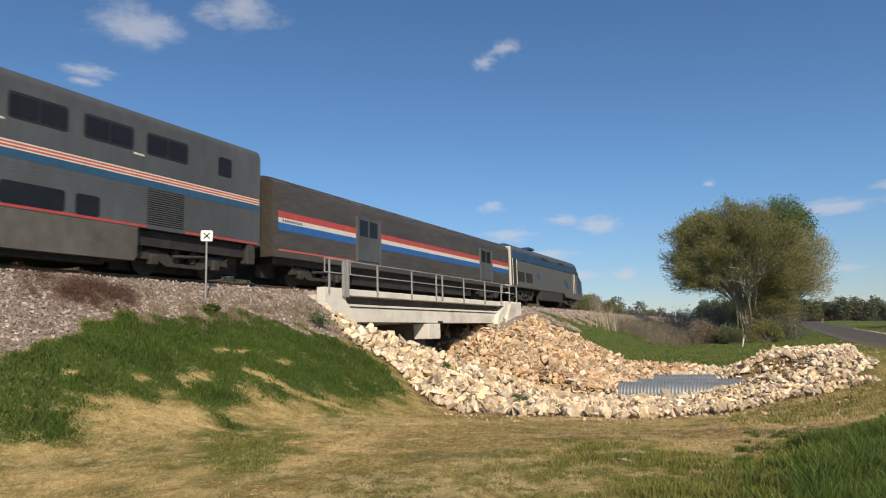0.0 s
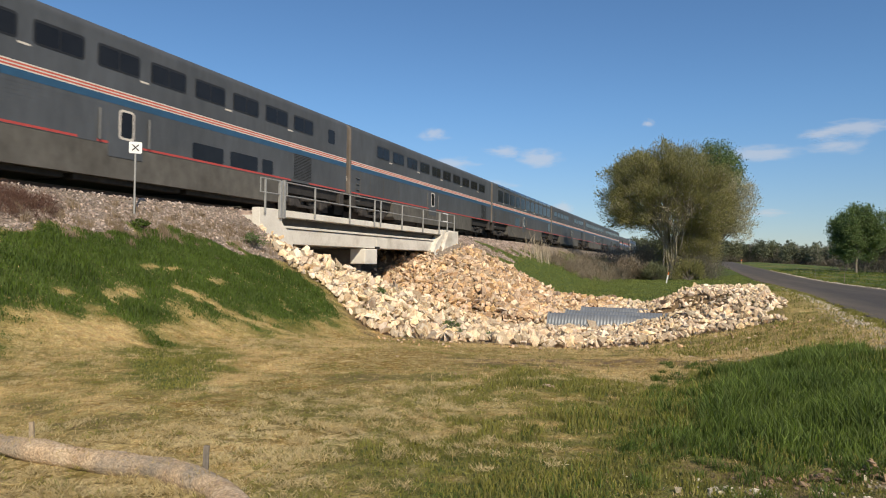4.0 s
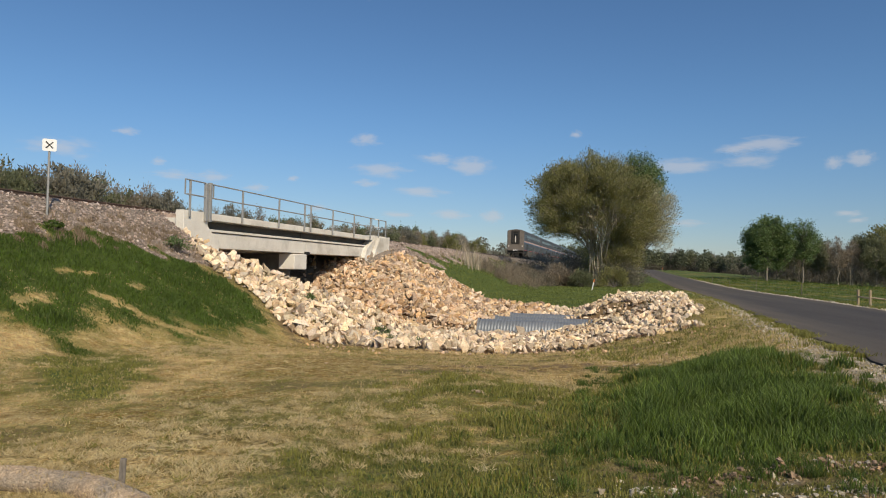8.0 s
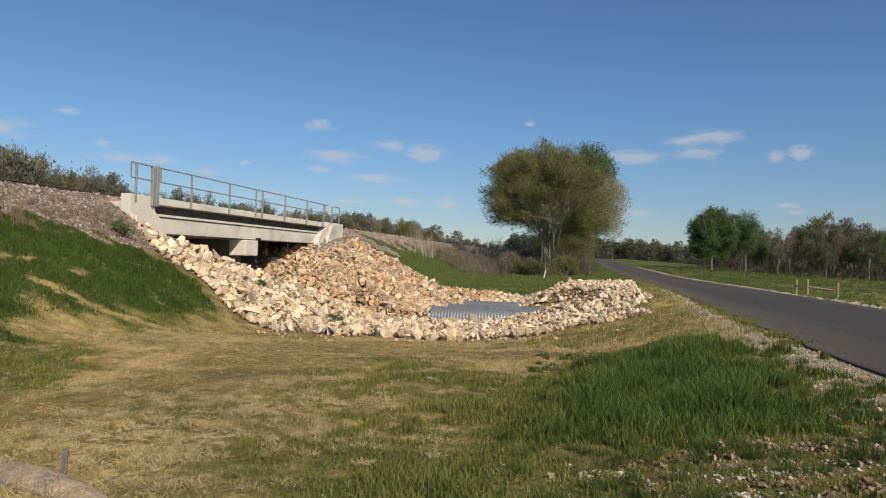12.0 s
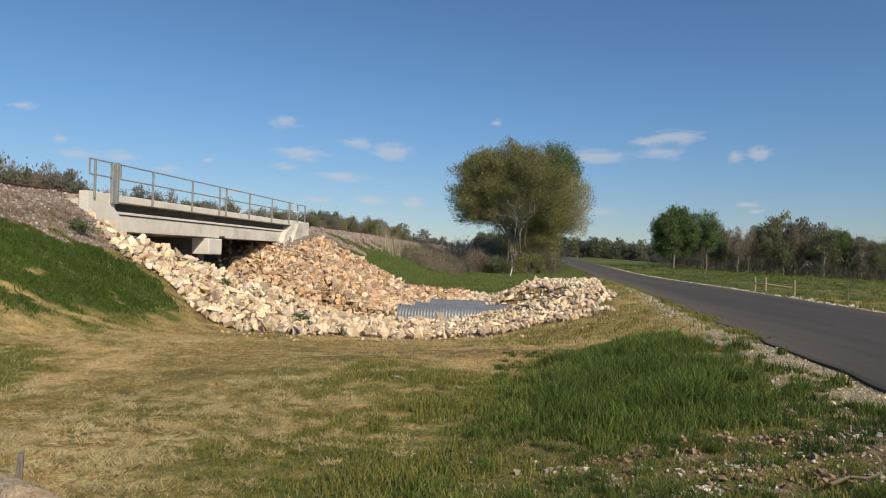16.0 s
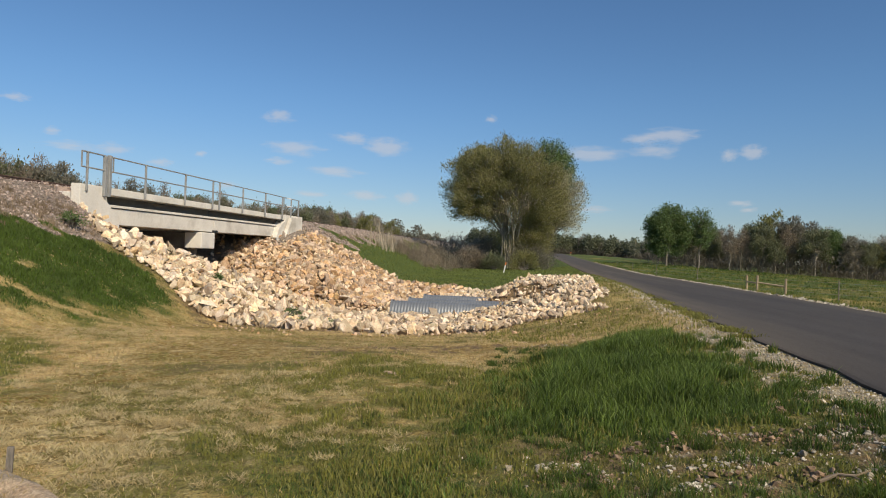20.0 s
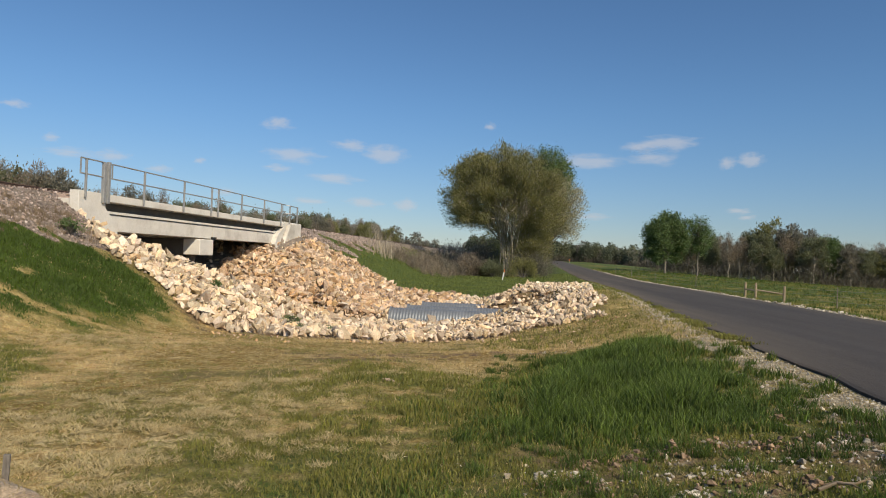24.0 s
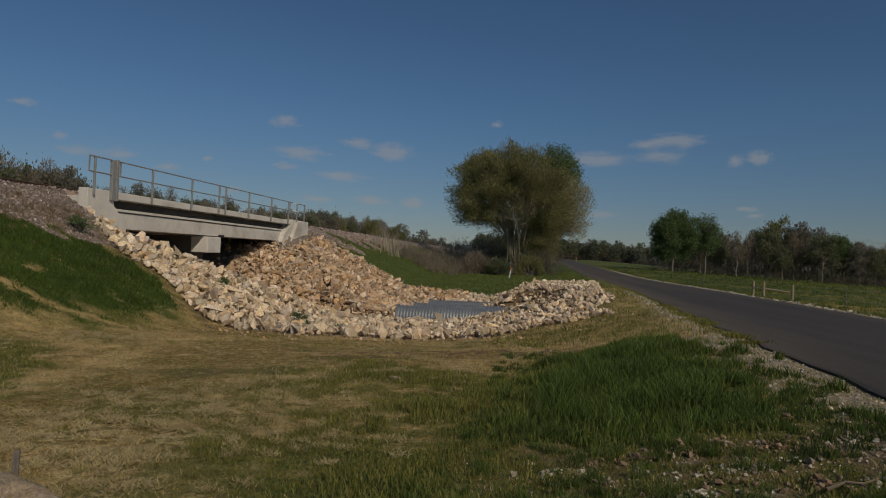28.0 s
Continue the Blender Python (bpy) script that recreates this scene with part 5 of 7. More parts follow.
# ---------------------------------------------------------------- stones of ballast, verge and shoulder
def build_small_stones():
    r = np.random.default_rng(21)
    shapes = [arrays(rock_mesh("pebble", PEBBLE, 40 + s, n=8, flat=0.8)) for s in range(6)]
    # ballast on the near side of the track
    n = 26000
    y = 4 + 66 * r.uniform(size=n) ** 1.5
    x = TRACK_X + np.where(r.uniform(size=n) < 0.12, r.uniform(1.35, 2.3, n), r.uniform(2.3, 6.1, n))
    g, s, b, _ = cover(x, y)
    ok = (s > 0.55) & ((riprap(x, y) < 0.5) | ((y < 21.0) & (x < -14.2))) & ~((y > 21.05) & (y < 41.2))
    top = (y > 21.05) & (y < 41.2) & (x < -16.5)
    ok |= top
    x, y = x[ok], y[ok]
    size = r.uniform(0.05, 0.12, len(x)) * np.interp(y, (4, 60), (0.9, 1.6))
    z = np.where((y > 20.4) & (y < 41.1) & (x < -16.3), 3.425, surface(x, y)) + size * 0.15
    tagged(new("ballast", heap("ballast", shapes, np.stack([x, y, z], 1), size, r, BALLAST_STONE)), "grey-pink crushed stone ballast on the track bed", "ballast", kind="stuff")
    # pale gravel: road shoulders and the stony ground by the camera
    n = 18000
    y = 2.2 + 60 * r.uniform(size=n) ** 2.6
    x = road_left(y) - 0.05 - np.abs(r.normal(0, 0.42, n)) * np.interp(y, (4, 11, 16, 24), (1.3, 1.5, 1.3, 1.0))
    far = r.uniform(size=n) < 0.22
    x = np.where(far, road_left(y) + ROAD_W + np.abs(r.normal(0.3, 0.3, n)), np.minimum(x, road_left(y) + 0.05))
    n2 = 9000
    x2, y2 = r.uniform(-0.6, 4.2, n2), 2.3 + 4.0 * r.uniform(size=n2)
    g, s, b, _ = cover(x2, y2)
    ok = r.uniform(size=n2) < 0.7 * s + 0.25 * smooth(patchy(x2, y2, 0.4, 23), 0.1, 0.9) * (y2 < 6.1)
    x, y = np.concatenate([x, x2[ok]]), np.concatenate([y, y2[ok]])
    size = np.clip(r.lognormal(-4.05, 0.5, len(x)), 0.009, 0.07) * np.interp(y, (4, 40), (0.9, 1.8))
    me = heap("gravel", shapes, np.stack([x, y, surface(x, y) + size * 0.2], 1), size, r, PEBBLE)
    tagged(new("gravel", me), "pale crushed gravel along the road edge", "gravel", kind="stuff")
    # broken stone along the far edge of the road
    y = r.uniform(18, 110, 1500)
    x = road_left(y) + ROAD_W + np.abs(r.normal(0.1, 0.28, len(y)))
    size = r.uniform(0.05, 0.13, len(y)) * (1 + 0.8 * smooth(patchy(x, y, 4.0, 29), 0.4, 1))
    tagged(new("edge_stone", heap("edge_stone", shapes, np.stack([x, y, surface(x, y) + size * 0.35], 1), size, r, PEBBLE)), "pale broken stone along the far road edge", "gravel", kind="stuff")
    # turned-up red clods in groups along a dug line, grey cobbles between them
    lumps = [arrays(rock_mesh("lump", CLOD, 90 + q, n=16, flat=0.8, long=1.05)) for q in range(5)]

    def cluster(spots, per, m, lab, lo, hi, name):
        k = r.integers(0, len(spots), per * len(spots))
        c = np.array(spots)[k]
        x, y = c[:, 0] + r.normal(0, 1, len(k)) * c[:, 2], c[:, 1] + r.normal(0, 1, len(k)) * c[:, 2] * 0.55
        d = np.hypot((x - c[:, 0]) / c[:, 2], (y - c[:, 1]) / c[:, 2] / 0.55)
        size = np.clip(r.lognormal(math.log(lo * 2), 0.5, len(k)), lo, hi)
        z = surface(x, y) + np.maximum(1.3 - d, 0) * c[:, 3] * 1.4 * r.uniform(0.2, 1.0, len(k)) + size * 0.1
        tagged(new(name, heap(name, lumps, np.stack([x, y, z], 1), size, r, m, 0.75)), lab, "soil" if m is CLOD else "gravel", kind="stuff")

    cluster(((0.9, 5.65, 0.11, 0.07), (1.18, 5.66, 0.10, 0.11), (1.58, 5.85, 0.13, 0.06), (1.85, 5.72, 0.15, 0.09), (2.02, 5.75, 0.12, 0.06), (0.55, 5.57, 0.13, 0.03), (1.95, 4.78, 0.15, 0.06), (2.6, 5.85, 0.2, 0.03), (1.35, 4.95, 0.22, 0.03), (2.35, 9.7, 0.2, 0.05), (2.25, 6.7, 0.2, 0.02), (0.35, 5.0, 0.22, 0.02), (1.5, 4.4, 0.2, 0.04), (2.9, 6.2, 0.2, 0.03)),
            58, CLOD, "red-brown turned-up clods of soil", 0.012, 0.085, "soil_clods")
    cluster(((1.14, 4.72, 0.09, 0.03), (1.54, 5.16, 0.16, 0.02), (2.22, 4.78, 0.15, 0.04), (2.59, 5.78, 0.2, 0.02), (1.62, 5.9, 0.16, 0.03), (0.25, 5.3, 0.2, 0.01), (1.0, 5.2, 0.25, 0.01), (2.0, 5.3, 0.25, 0.02), (2.9, 5.3, 0.25, 0.02), (1.9, 12.5, 0.5, 0.0), (1.2, 13.6, 0.6, 0.0)),
            65, PEBBLE, "grey-white cobbles and gravel in the dug ground", 0.01, 0.06, "cobbles")
    x, y = 2.02, 4.62
    ob = empty("dead_branch", (x, y, float(surface(x, y)) + 0.05), "short dead brown branch lying on the dug soil", "branch")
    bm = bmesh.new()
    limb(bm, [Vector((-0.16, -0.06, 0)), Vector((-0.03, 0.0, 0.035)), Vector((0.1, 0.03, 0.03)), Vector((0.22, 0.1, 0.05))], 0.013, 0.006, 6)
    part("stick", bm, DRY_WEED, ob)
    bm = bmesh.new()
    limb(bm, [Vector((-0.03, 0.0, 0.035)), Vector((0.04, -0.06, 0.05)), Vector((0.08, -0.14, 0.04))], 0.008, 0.004, 5)
    part("side_twig", bm, DRY_WEED, ob)
    # single pale stones lying on the grass
    for k, (x, y, s) in enumerate(((-1.85, 8.95, 0.10), (-5.2, 11.4, 0.07), (-3.4, 9.6, 0.06), (1.15, 5.85, 0.07), (1.9, 5.75, 0.06), (1.3, 4.75, 0.06), (-7.6, 13.0, 0.09), (-0.1, 14.2, 0.07), (0.9, 13.0, 0.06), (-9.2, 10.2, 0.07))):
        ob = new("stone", rock_mesh("stone", DULL_ROCK, 70 + k, flat=0.5))
        ob.matrix_basis = Matrix.LocRotScale((x, y, float(surface(x, y)) + s * 0.12), Euler((0, 0, k)), (s * 2, s, s))
        tagged(ob, "pale flat stone lying on the verge", "stone", "stones on the verge")


build_small_stones()


# ---------------------------------------------------------------- grass
def blades(name, x, y, h, w, lean, r, material, z=None):
    """A blade for each place: five corners, bent over; h: heights, w: widths, lean: how far the tips go sideways."""
    n = len(x)
    a, b = r.uniform(0, 6.28, n), r.uniform(0, 6.28, n)
    sx, sy = np.cos(a) * w / 2, np.sin(a) * w / 2
    lx, ly = np.cos(b) * lean * h, np.sin(b) * lean * h
    z = surface(x, y) - 0.01 if z is None else z
    up = h * np.sqrt(np.clip(1 - (lean * 0.8) ** 2, 0.05, 1))
    v = np.empty((n, 5, 3))
    v[:, 0] = np.stack([x - sx, y - sy, z], 1)
    v[:, 1] = np.stack([x + sx, y + sy, z], 1)
    v[:, 2] = np.stack([x + sx * 0.8 + lx * 0.3, y + sy * 0.8 + ly * 0.3, z + up * 0.6], 1)
    v[:, 3] = np.stack([x - sx * 0.8 + lx * 0.3, y - sy * 0.8 + ly * 0.3, z + up * 0.6], 1)
    v[:, 4] = np.stack([x + lx, y + ly, z + up], 1)
    o = (np.arange(n) * 5)[:, None]
    f = np.concatenate([o + (0, 1, 2), o + (0, 2, 3), o + (3, 2, 4)])
    return raw(name, v.reshape(-1, 3), f, material)


def sprays(name, at, way, length, width, r, material):
    """Slender leafy twigs, one for each place, each pointing along its way."""
    n = len(at)
    way = way / np.linalg.norm(way, axis=1)[:, None]
    side = np.cross(way, r.normal(size=(n, 3)))
    side *= (width / np.linalg.norm(side, axis=1))[:, None] / 2
    tip = way * length[:, None]
    bend = tip * 0.55 + r.normal(0, 0.08, (n, 3)) * length[:, None]
    v = np.stack([at, at + bend + side, at + tip, at + bend - side], 1)
    o = (np.arange(n) * 4)[:, None]
    return raw(name, v.reshape(-1, 3), o + (0, 1, 2, 3), material)


def build_grass():
    r = np.random.default_rng(31)

    def field(n, x0, x1, y0, y1, power=1.0):
        return r.uniform(x0, x1, n), y0 + (y1 - y0) * r.uniform(size=n) ** power

    # lush patch near the road
    x, y = field(260000, -3.5, 4.2, 2.6, 15.2, 1.3)
    g, s, b, _ = cover(x, y)
    ok = (r.uniform(size=len(x)) < smooth(g, 0.48, 0.97)) & (x < road_left(y) - 0.1) & (riprap(x, y) < 0.5)
    x, y = x[ok], y[ok]
    tall = 0.5 + 0.5 * smooth(patchy(x, y, 1.3, 9), -0.6, 0.8)
    h = r.uniform(0.09, 0.30, len(x)) * np.interp(g[ok], (0.48, 0.78, 0.97), (0.2, 0.42, 1.0)) * tall * np.interp(y, (3, 5.5, 7, 11, 14), (0.8, 0.75, 0.95, 1.1, 0.8))
    w, lean, thin = r.uniform(0.006, 0.013, len(x)) * np.interp(y, (3, 14), (0.8, 1.7)), r.uniform(0.1, 0.65, len(x)), g[ok] < 0.76 + 0.22 * r.uniform(size=len(x))
    for sel, m, lab in ((~thin, GRASS, "lush green grass beside the road"), (thin, THIN_GRASS, "thin young grass round the lush patch")):
        tagged(new("grass", blades("grass", x[sel], y[sel], h[sel], w[sel], lean[sel], r, m)), lab, "grass", kind="stuff")
    # longer blades that catch the light above the lush grass
    sel = np.nonzero((g[ok] > 0.8) & (r.uniform(size=len(x)) < 0.1))[0]
    tagged(new("grass", blades("grass", x[sel], y[sel], h[sel] * r.uniform(1.1, 1.5, len(sel)), w[sel] * 0.6, r.uniform(0.25, 0.7, len(sel)), r, BRIGHT_GRASS)), "long pale green blades in the lush grass", "grass", kind="stuff")
    # single tufts standing on the dug ground and on the stony verge
    n = 950
    tx, ty = r.uniform(-0.6, 4.0, n), 3.3 + 9.8 * r.uniform(size=n) ** 2.2
    ok = (tx < road_left(ty) - 0.2 - 0.7 * r.uniform(size=n) ** 0.5) & (cover(tx, ty)[0] < 0.75)
    tx, ty = tx[ok], ty[ok]
    big = r.uniform(0.5, 1.3, len(tx)) * np.interp(ty, (4, 10), (1.0, 0.8))
    k = np.repeat(np.arange(len(tx)), 70)
    x, y = tx[k] + r.normal(0, 0.05, len(k)) * big[k], ty[k] + r.normal(0, 0.045, len(k)) * big[k]
    tagged(new("grass_tufts", blades("grass_tufts", x, y, r.uniform(0.05, 0.17, len(k)) * big[k], r.uniform(0.004, 0.009, len(k)), r.uniform(0.25, 0.9, len(k)), r, GRASS)), "green grass tufts on the stony ground", "grass", kind="stuff")
    # uneven tussocks of the pasture beyond the road
    n = 5200
    ty = 14 + 126 * r.uniform(size=n) ** 1.15
    tx = road_left(ty) + ROAD_W + 1.0 + r.uniform(size=n) ** 1.2 * np.interp(ty, (14, 60, 140), (22, 42, 60))
    keep = r.uniform(size=n) < 0.35 + 0.65 * smooth(patchy(0.5 * tx, ty, 5.0, 64), -0.5, 0.7)
    tx, ty = tx[keep], ty[keep]
    k = np.repeat(np.arange(len(tx)), 14)
    wide = np.interp(ty[k], (14, 140), (0.1, 0.42))
    x, y = tx[k] + r.normal(0, 1, len(k)) * wide, ty[k] + r.normal(0, 1, len(k)) * wide
    green = r.uniform(size=len(tx))[k] < np.interp(ty[k], (20, 60), (0.25, 0.6))
    h, w, lean = r.uniform(0.06, 0.24, len(k)) * np.interp(y, (14, 140), (0.8, 1.5)), r.uniform(0.012, 0.03, len(k)) * np.interp(y, (14, 140), (1, 4)), r.uniform(0.2, 0.9, len(k))
    for sel, m, lab in ((green, SLOPE_GRASS, "dark green tussocks in the pasture"), (~green, THIN_GRASS, "thin olive tussocks in the pasture")):
        tagged(new("pasture_grass", blades("pasture_grass", x[sel], y[sel], h[sel], w[sel], lean[sel], r, m)), lab, "grass", kind="stuff")
    # grass of the railway bank
    x, y = field(180000, -15.0, -6.0, 4.0, 20.5, 0.9)
    g, s, b, _ = cover(x, y)
    ok = (r.uniform(size=len(x)) < smooth(g, 0.3, 1.0)) & (riprap(x, y) < 0.5)
    x, y, g = x[ok], y[ok], g[ok]
    h = np.interp(g, (0.3, 0.7, 1.0), (0.2, 0.5, 1.0)) * r.uniform(0.06, 0.17, len(x)) * (0.6 + 0.5 * smooth(patchy(x, y, 1.0, 12), -0.7, 0.9))
    w, lean, low = r.uniform(0.014, 0.028, len(x)), r.uniform(0.1, 0.7, len(x)), x > -9.9 + 0.4 * patchy(x, y, 0.8, 53)
    for sel, k, m, lab in ((~low, 1.0, SLOPE_GRASS, "green grass on the railway bank"), (low & (r.uniform(size=len(x)) < 0.85), 0.55, THIN_GRASS, "thin light green grass at the foot of the bank")):
        tagged(new("bank_grass", blades("bank_grass", x[sel], y[sel], h[sel] * k, w[sel] * (0.5 + 0.5 * k), lean[sel], r, m)), lab, "grass", kind="stuff")
    # thin straw over the trodden strip
    x, y = field(190000, -12.5, 3.5, 2.6, 21, 1.3)
    g, s, b, _ = cover(x, y)
    ok = (r.uniform(size=len(x)) < (1 - 0.7 * g) * (1 - s) * (1 - 0.7 * matted(x, y))) & (riprap(x, y) < 0.5) & (r.uniform(size=len(x)) < 0.03 + 1.7 * tone(x, y) ** 2.4 * smooth(patchy(x, y, 0.16, 44) + 0.5 * patchy(x, y, 0.4, 45), -0.7, 0.8))
    x, y = x[ok], y[ok]
    k = np.repeat(np.arange(len(x)), 3)
    x, y = x[k] + r.normal(0, 0.012, len(k)), y[k] + r.normal(0, 0.012, len(k))
    far_off = np.interp(y, (3, 18), (0.9, 1.6))
    pale = r.uniform(size=len(k)) < 0.15 + 0.8 * tone(x, y)
    for sel, m, lab in ((pale, PALE_STRAW, "short pale dead grass on trodden ground"), (~pale, DRY_GRASS, "short tan straw grass on trodden ground")):
        n = int(sel.sum())
        tagged(new("straw", blades("straw", x[sel], y[sel], r.uniform(0.02, 0.06, n) * far_off[sel], r.uniform(0.004, 0.008, n) * far_off[sel], r.uniform(0.25, 0.9, n), r, m)), lab, "grass", kind="stuff")
    # matted clumps of straw and of green in the trodden strip
    cx, cy = field(16000, -11.5, 1.0, 3.3, 14.0, 1.25)
    g, m_, pick = cover(cx, cy)[0], matted(cx, cy), r.uniform(size=16000)
    for sel, m, per, long, lab in ((pick < 0.22 * m_ * (1 - 0.4 * g), MATTED, 90, 0.055, "matted clumps of pale dead grass"), (pick > 1 - (0.05 + 0.2 * m_) * (0.4 + g), THIN_GRASS, 22, 0.055, "small green clumps between the matted straw")):
        k = np.repeat(np.nonzero(sel)[0], per)
        lay = r.uniform(0, 6.28, len(k))
        x, y = cx[k] + r.normal(0, 0.05, len(k)), cy[k] + r.normal(0, 0.04, len(k))
        at = np.stack([x, y, surface(x, y) + r.uniform(0, 0.03, len(k))], 1)
        way = np.stack([np.cos(lay), np.sin(lay), r.uniform(0.2, 1.6, len(k))], 1)
        me = sprays("matted_grass", at, way, r.uniform(0.6, 1.5, len(k)) * long, r.uniform(0.003, 0.007, len(k)), r, m)
        tagged(new("matted_grass", me), lab, "grass", kind="stuff")
    # thin green tufts in the straw
    x, y = field(260000, -11, 3.2, 2.6, 21, 1.35)
    g, s, b, _ = cover(x, y)
    ok = (r.uniform(size=len(x)) < (0.04 + 1.5 * g) * smooth(patchy(x, y, 0.22, 17) + 0.6 * patchy(x, y, 0.7, 18), -0.2, 0.7)) & (riprap(x, y) < 0.5) & (r.uniform(size=len(x)) > s)
    x, y = x[ok], y[ok]
    tagged(new("tufts", blades("tufts", x, y, r.uniform(0.012, 0.05, len(x)), r.uniform(0.005, 0.010, len(x)) * np.interp(y, (3, 18), (0.8, 1.8)), r.uniform(0.3, 0.9, len(x)), r, THIN_GRASS)), "thin green tufts among the straw", "grass", kind="stuff")
    # thin grass between the rock heap and the road, and behind the camera
    for n, box_, size in ((70000, (-1, 6.2, 14, 60, 1.5), 1.8), (60000, (-6, 3.2, -5, 2.7, 1.0), 1.0)):
        x, y = field(n, *box_)
        g, s, b, _ = cover(x, y)
        ok = (r.uniform(size=len(x)) < 1.3 * g * smooth(patchy(x, y, 0.5, 27), -0.6, 0.7)) & (riprap(x, y) < 0.5) & (x < road_left(y) - 0.15) & (r.uniform(size=len(x)) > s)
        x, y = x[ok], y[ok]
        tagged(new("verge_grass", blades("verge_grass", x, y, r.uniform(0.02, 0.08, len(x)) * size, r.uniform(0.006, 0.011, len(x)) * size * 1.3, r.uniform(0.3, 0.9, len(x)), r, THIN_GRASS)), "thin grass on the verge", "grass", kind="stuff")
    # grass creeping over the edge of the road
    y = 12.5 + 50 * r.uniform(size=16000) ** 1.6
    x = road_left(y) + r.normal(-0.12, 0.13, len(y))
    ok = (patchy(x, y, 0.9, 63) > 0.15) & (r.uniform(size=len(x)) < 0.7)
    x, y = x[ok], y[ok]
    tagged(new("verge_grass", blades("verge_grass", x, y, r.uniform(0.04, 0.12, len(x)), r.uniform(0.012, 0.025, len(x)), r.uniform(0.3, 0.95, len(x)), r, THIN_GRASS, road_z(y) - 0.03)), "grass creeping over the road's edge", "grass", kind="stuff")
    # meadow behind the rocks and along the far verge
    x, y = field(45000, -15, 8.5, 38, 95, 1.3)
    g, s, b, _ = cover(x, y)
    ok = (g > 0.4) & (riprap(x, y) < 0.5) & (x < road_left(y) - 0.4)
    x, y = x[ok], y[ok]
    tagged(new("meadow_grass", blades("meadow_grass", x, y, r.uniform(0.05, 0.16, len(x)), r.uniform(0.03, 0.07, len(x)), r.uniform(0.3, 0.95, len(x)), r, MEADOW)), "green grass behind the rock heap", "grass", kind="stuff")
    # field across the road
    x, y = field(45000, 10, 60, 22, 120, 1.2)
    ok = x > road_left(y) + ROAD_W + 0.5
    x, y = x[ok], y[ok]
    ok = r.uniform(size=len(x)) < cover(x, y)[0] ** 1.5
    x, y = x[ok], y[ok]
    tagged(new("field_grass", blades("field_grass", x, y, r.uniform(0.02, 0.07, len(x)), r.uniform(0.02, 0.05, len(x)), r.uniform(0.3, 0.9, len(x)), r, THIN_GRASS)), "pasture grass across the road", "grass", kind="stuff")


build_grass()


# ---------------------------------------------------------------- trees and brush
def leaves(name, at, size, r, material, slim=0.56):
    """Small four-cornered leaves or sprays, one for each place, turned at random."""
    n = len(at)
    rot = turns(r, n)
    h = slim / 2
    quad = np.array(((-0.5, -h, 0), (0.5, -h, 0.1), (0.5, h, 0), (-0.5, h, -0.1)))
    v = np.einsum("nij,vj->nvi", rot, quad) * np.asarray(size)[:, None, None]
    v += np.asarray(at)[:, None, :]
    o = (np.arange(n) * 4)[:, None]
    return raw(name, v.reshape(-1, 3), o + (0, 1, 2, 3), material)


def crown_limbs(bm, stems, targets, r, thick, sag=0.0):
    """Limbs that leave the stems part way up and reach the targets; returns points along their outer halves."""
    out = []
    for t in targets:
        s = min(stems, key=lambda p: (Vector(p[-1]) - Vector(t)).length + r.uniform(0, 1.5))
        i = r.integers(max(1, len(s) // 2), len(s))
        a, b = Vector(s[i]), Vector(t)
        mid = a.lerp(b, 0.5) + Vector((r.normal(0, 0.25), r.normal(0, 0.25), 0.12 * (b - a).length - sag))
        pts = [a, a.lerp(mid, 0.55) + Vector(r.normal(0, 0.08, 3)), mid, mid.lerp(b, 0.5) + Vector(r.normal(0, 0.12, 3)), b]
        limb(bm, pts, thick * r.uniform(0.6, 1), thick * 0.14, 5)
        out += [pts[2], pts[3], pts[4], pts[3].lerp(pts[4], 0.5), pts[4]]
    return np.array([tuple(p) for p in out])


def dome(r, n, c, rad, low=-0.75, shell=0.55):
    """Places in the outer part of an ellipsoid, cut off below."""
    p = r.normal(size=(n * 3, 3))
    p /= np.linalg.norm(p, axis=1)[:, None]
    p = p[p[:, 2] > low][:n]
    k = r.uniform(shell, 1.0, len(p)) ** 0.7
    return np.array(c) + p * k[:, None] * np.array(rad)


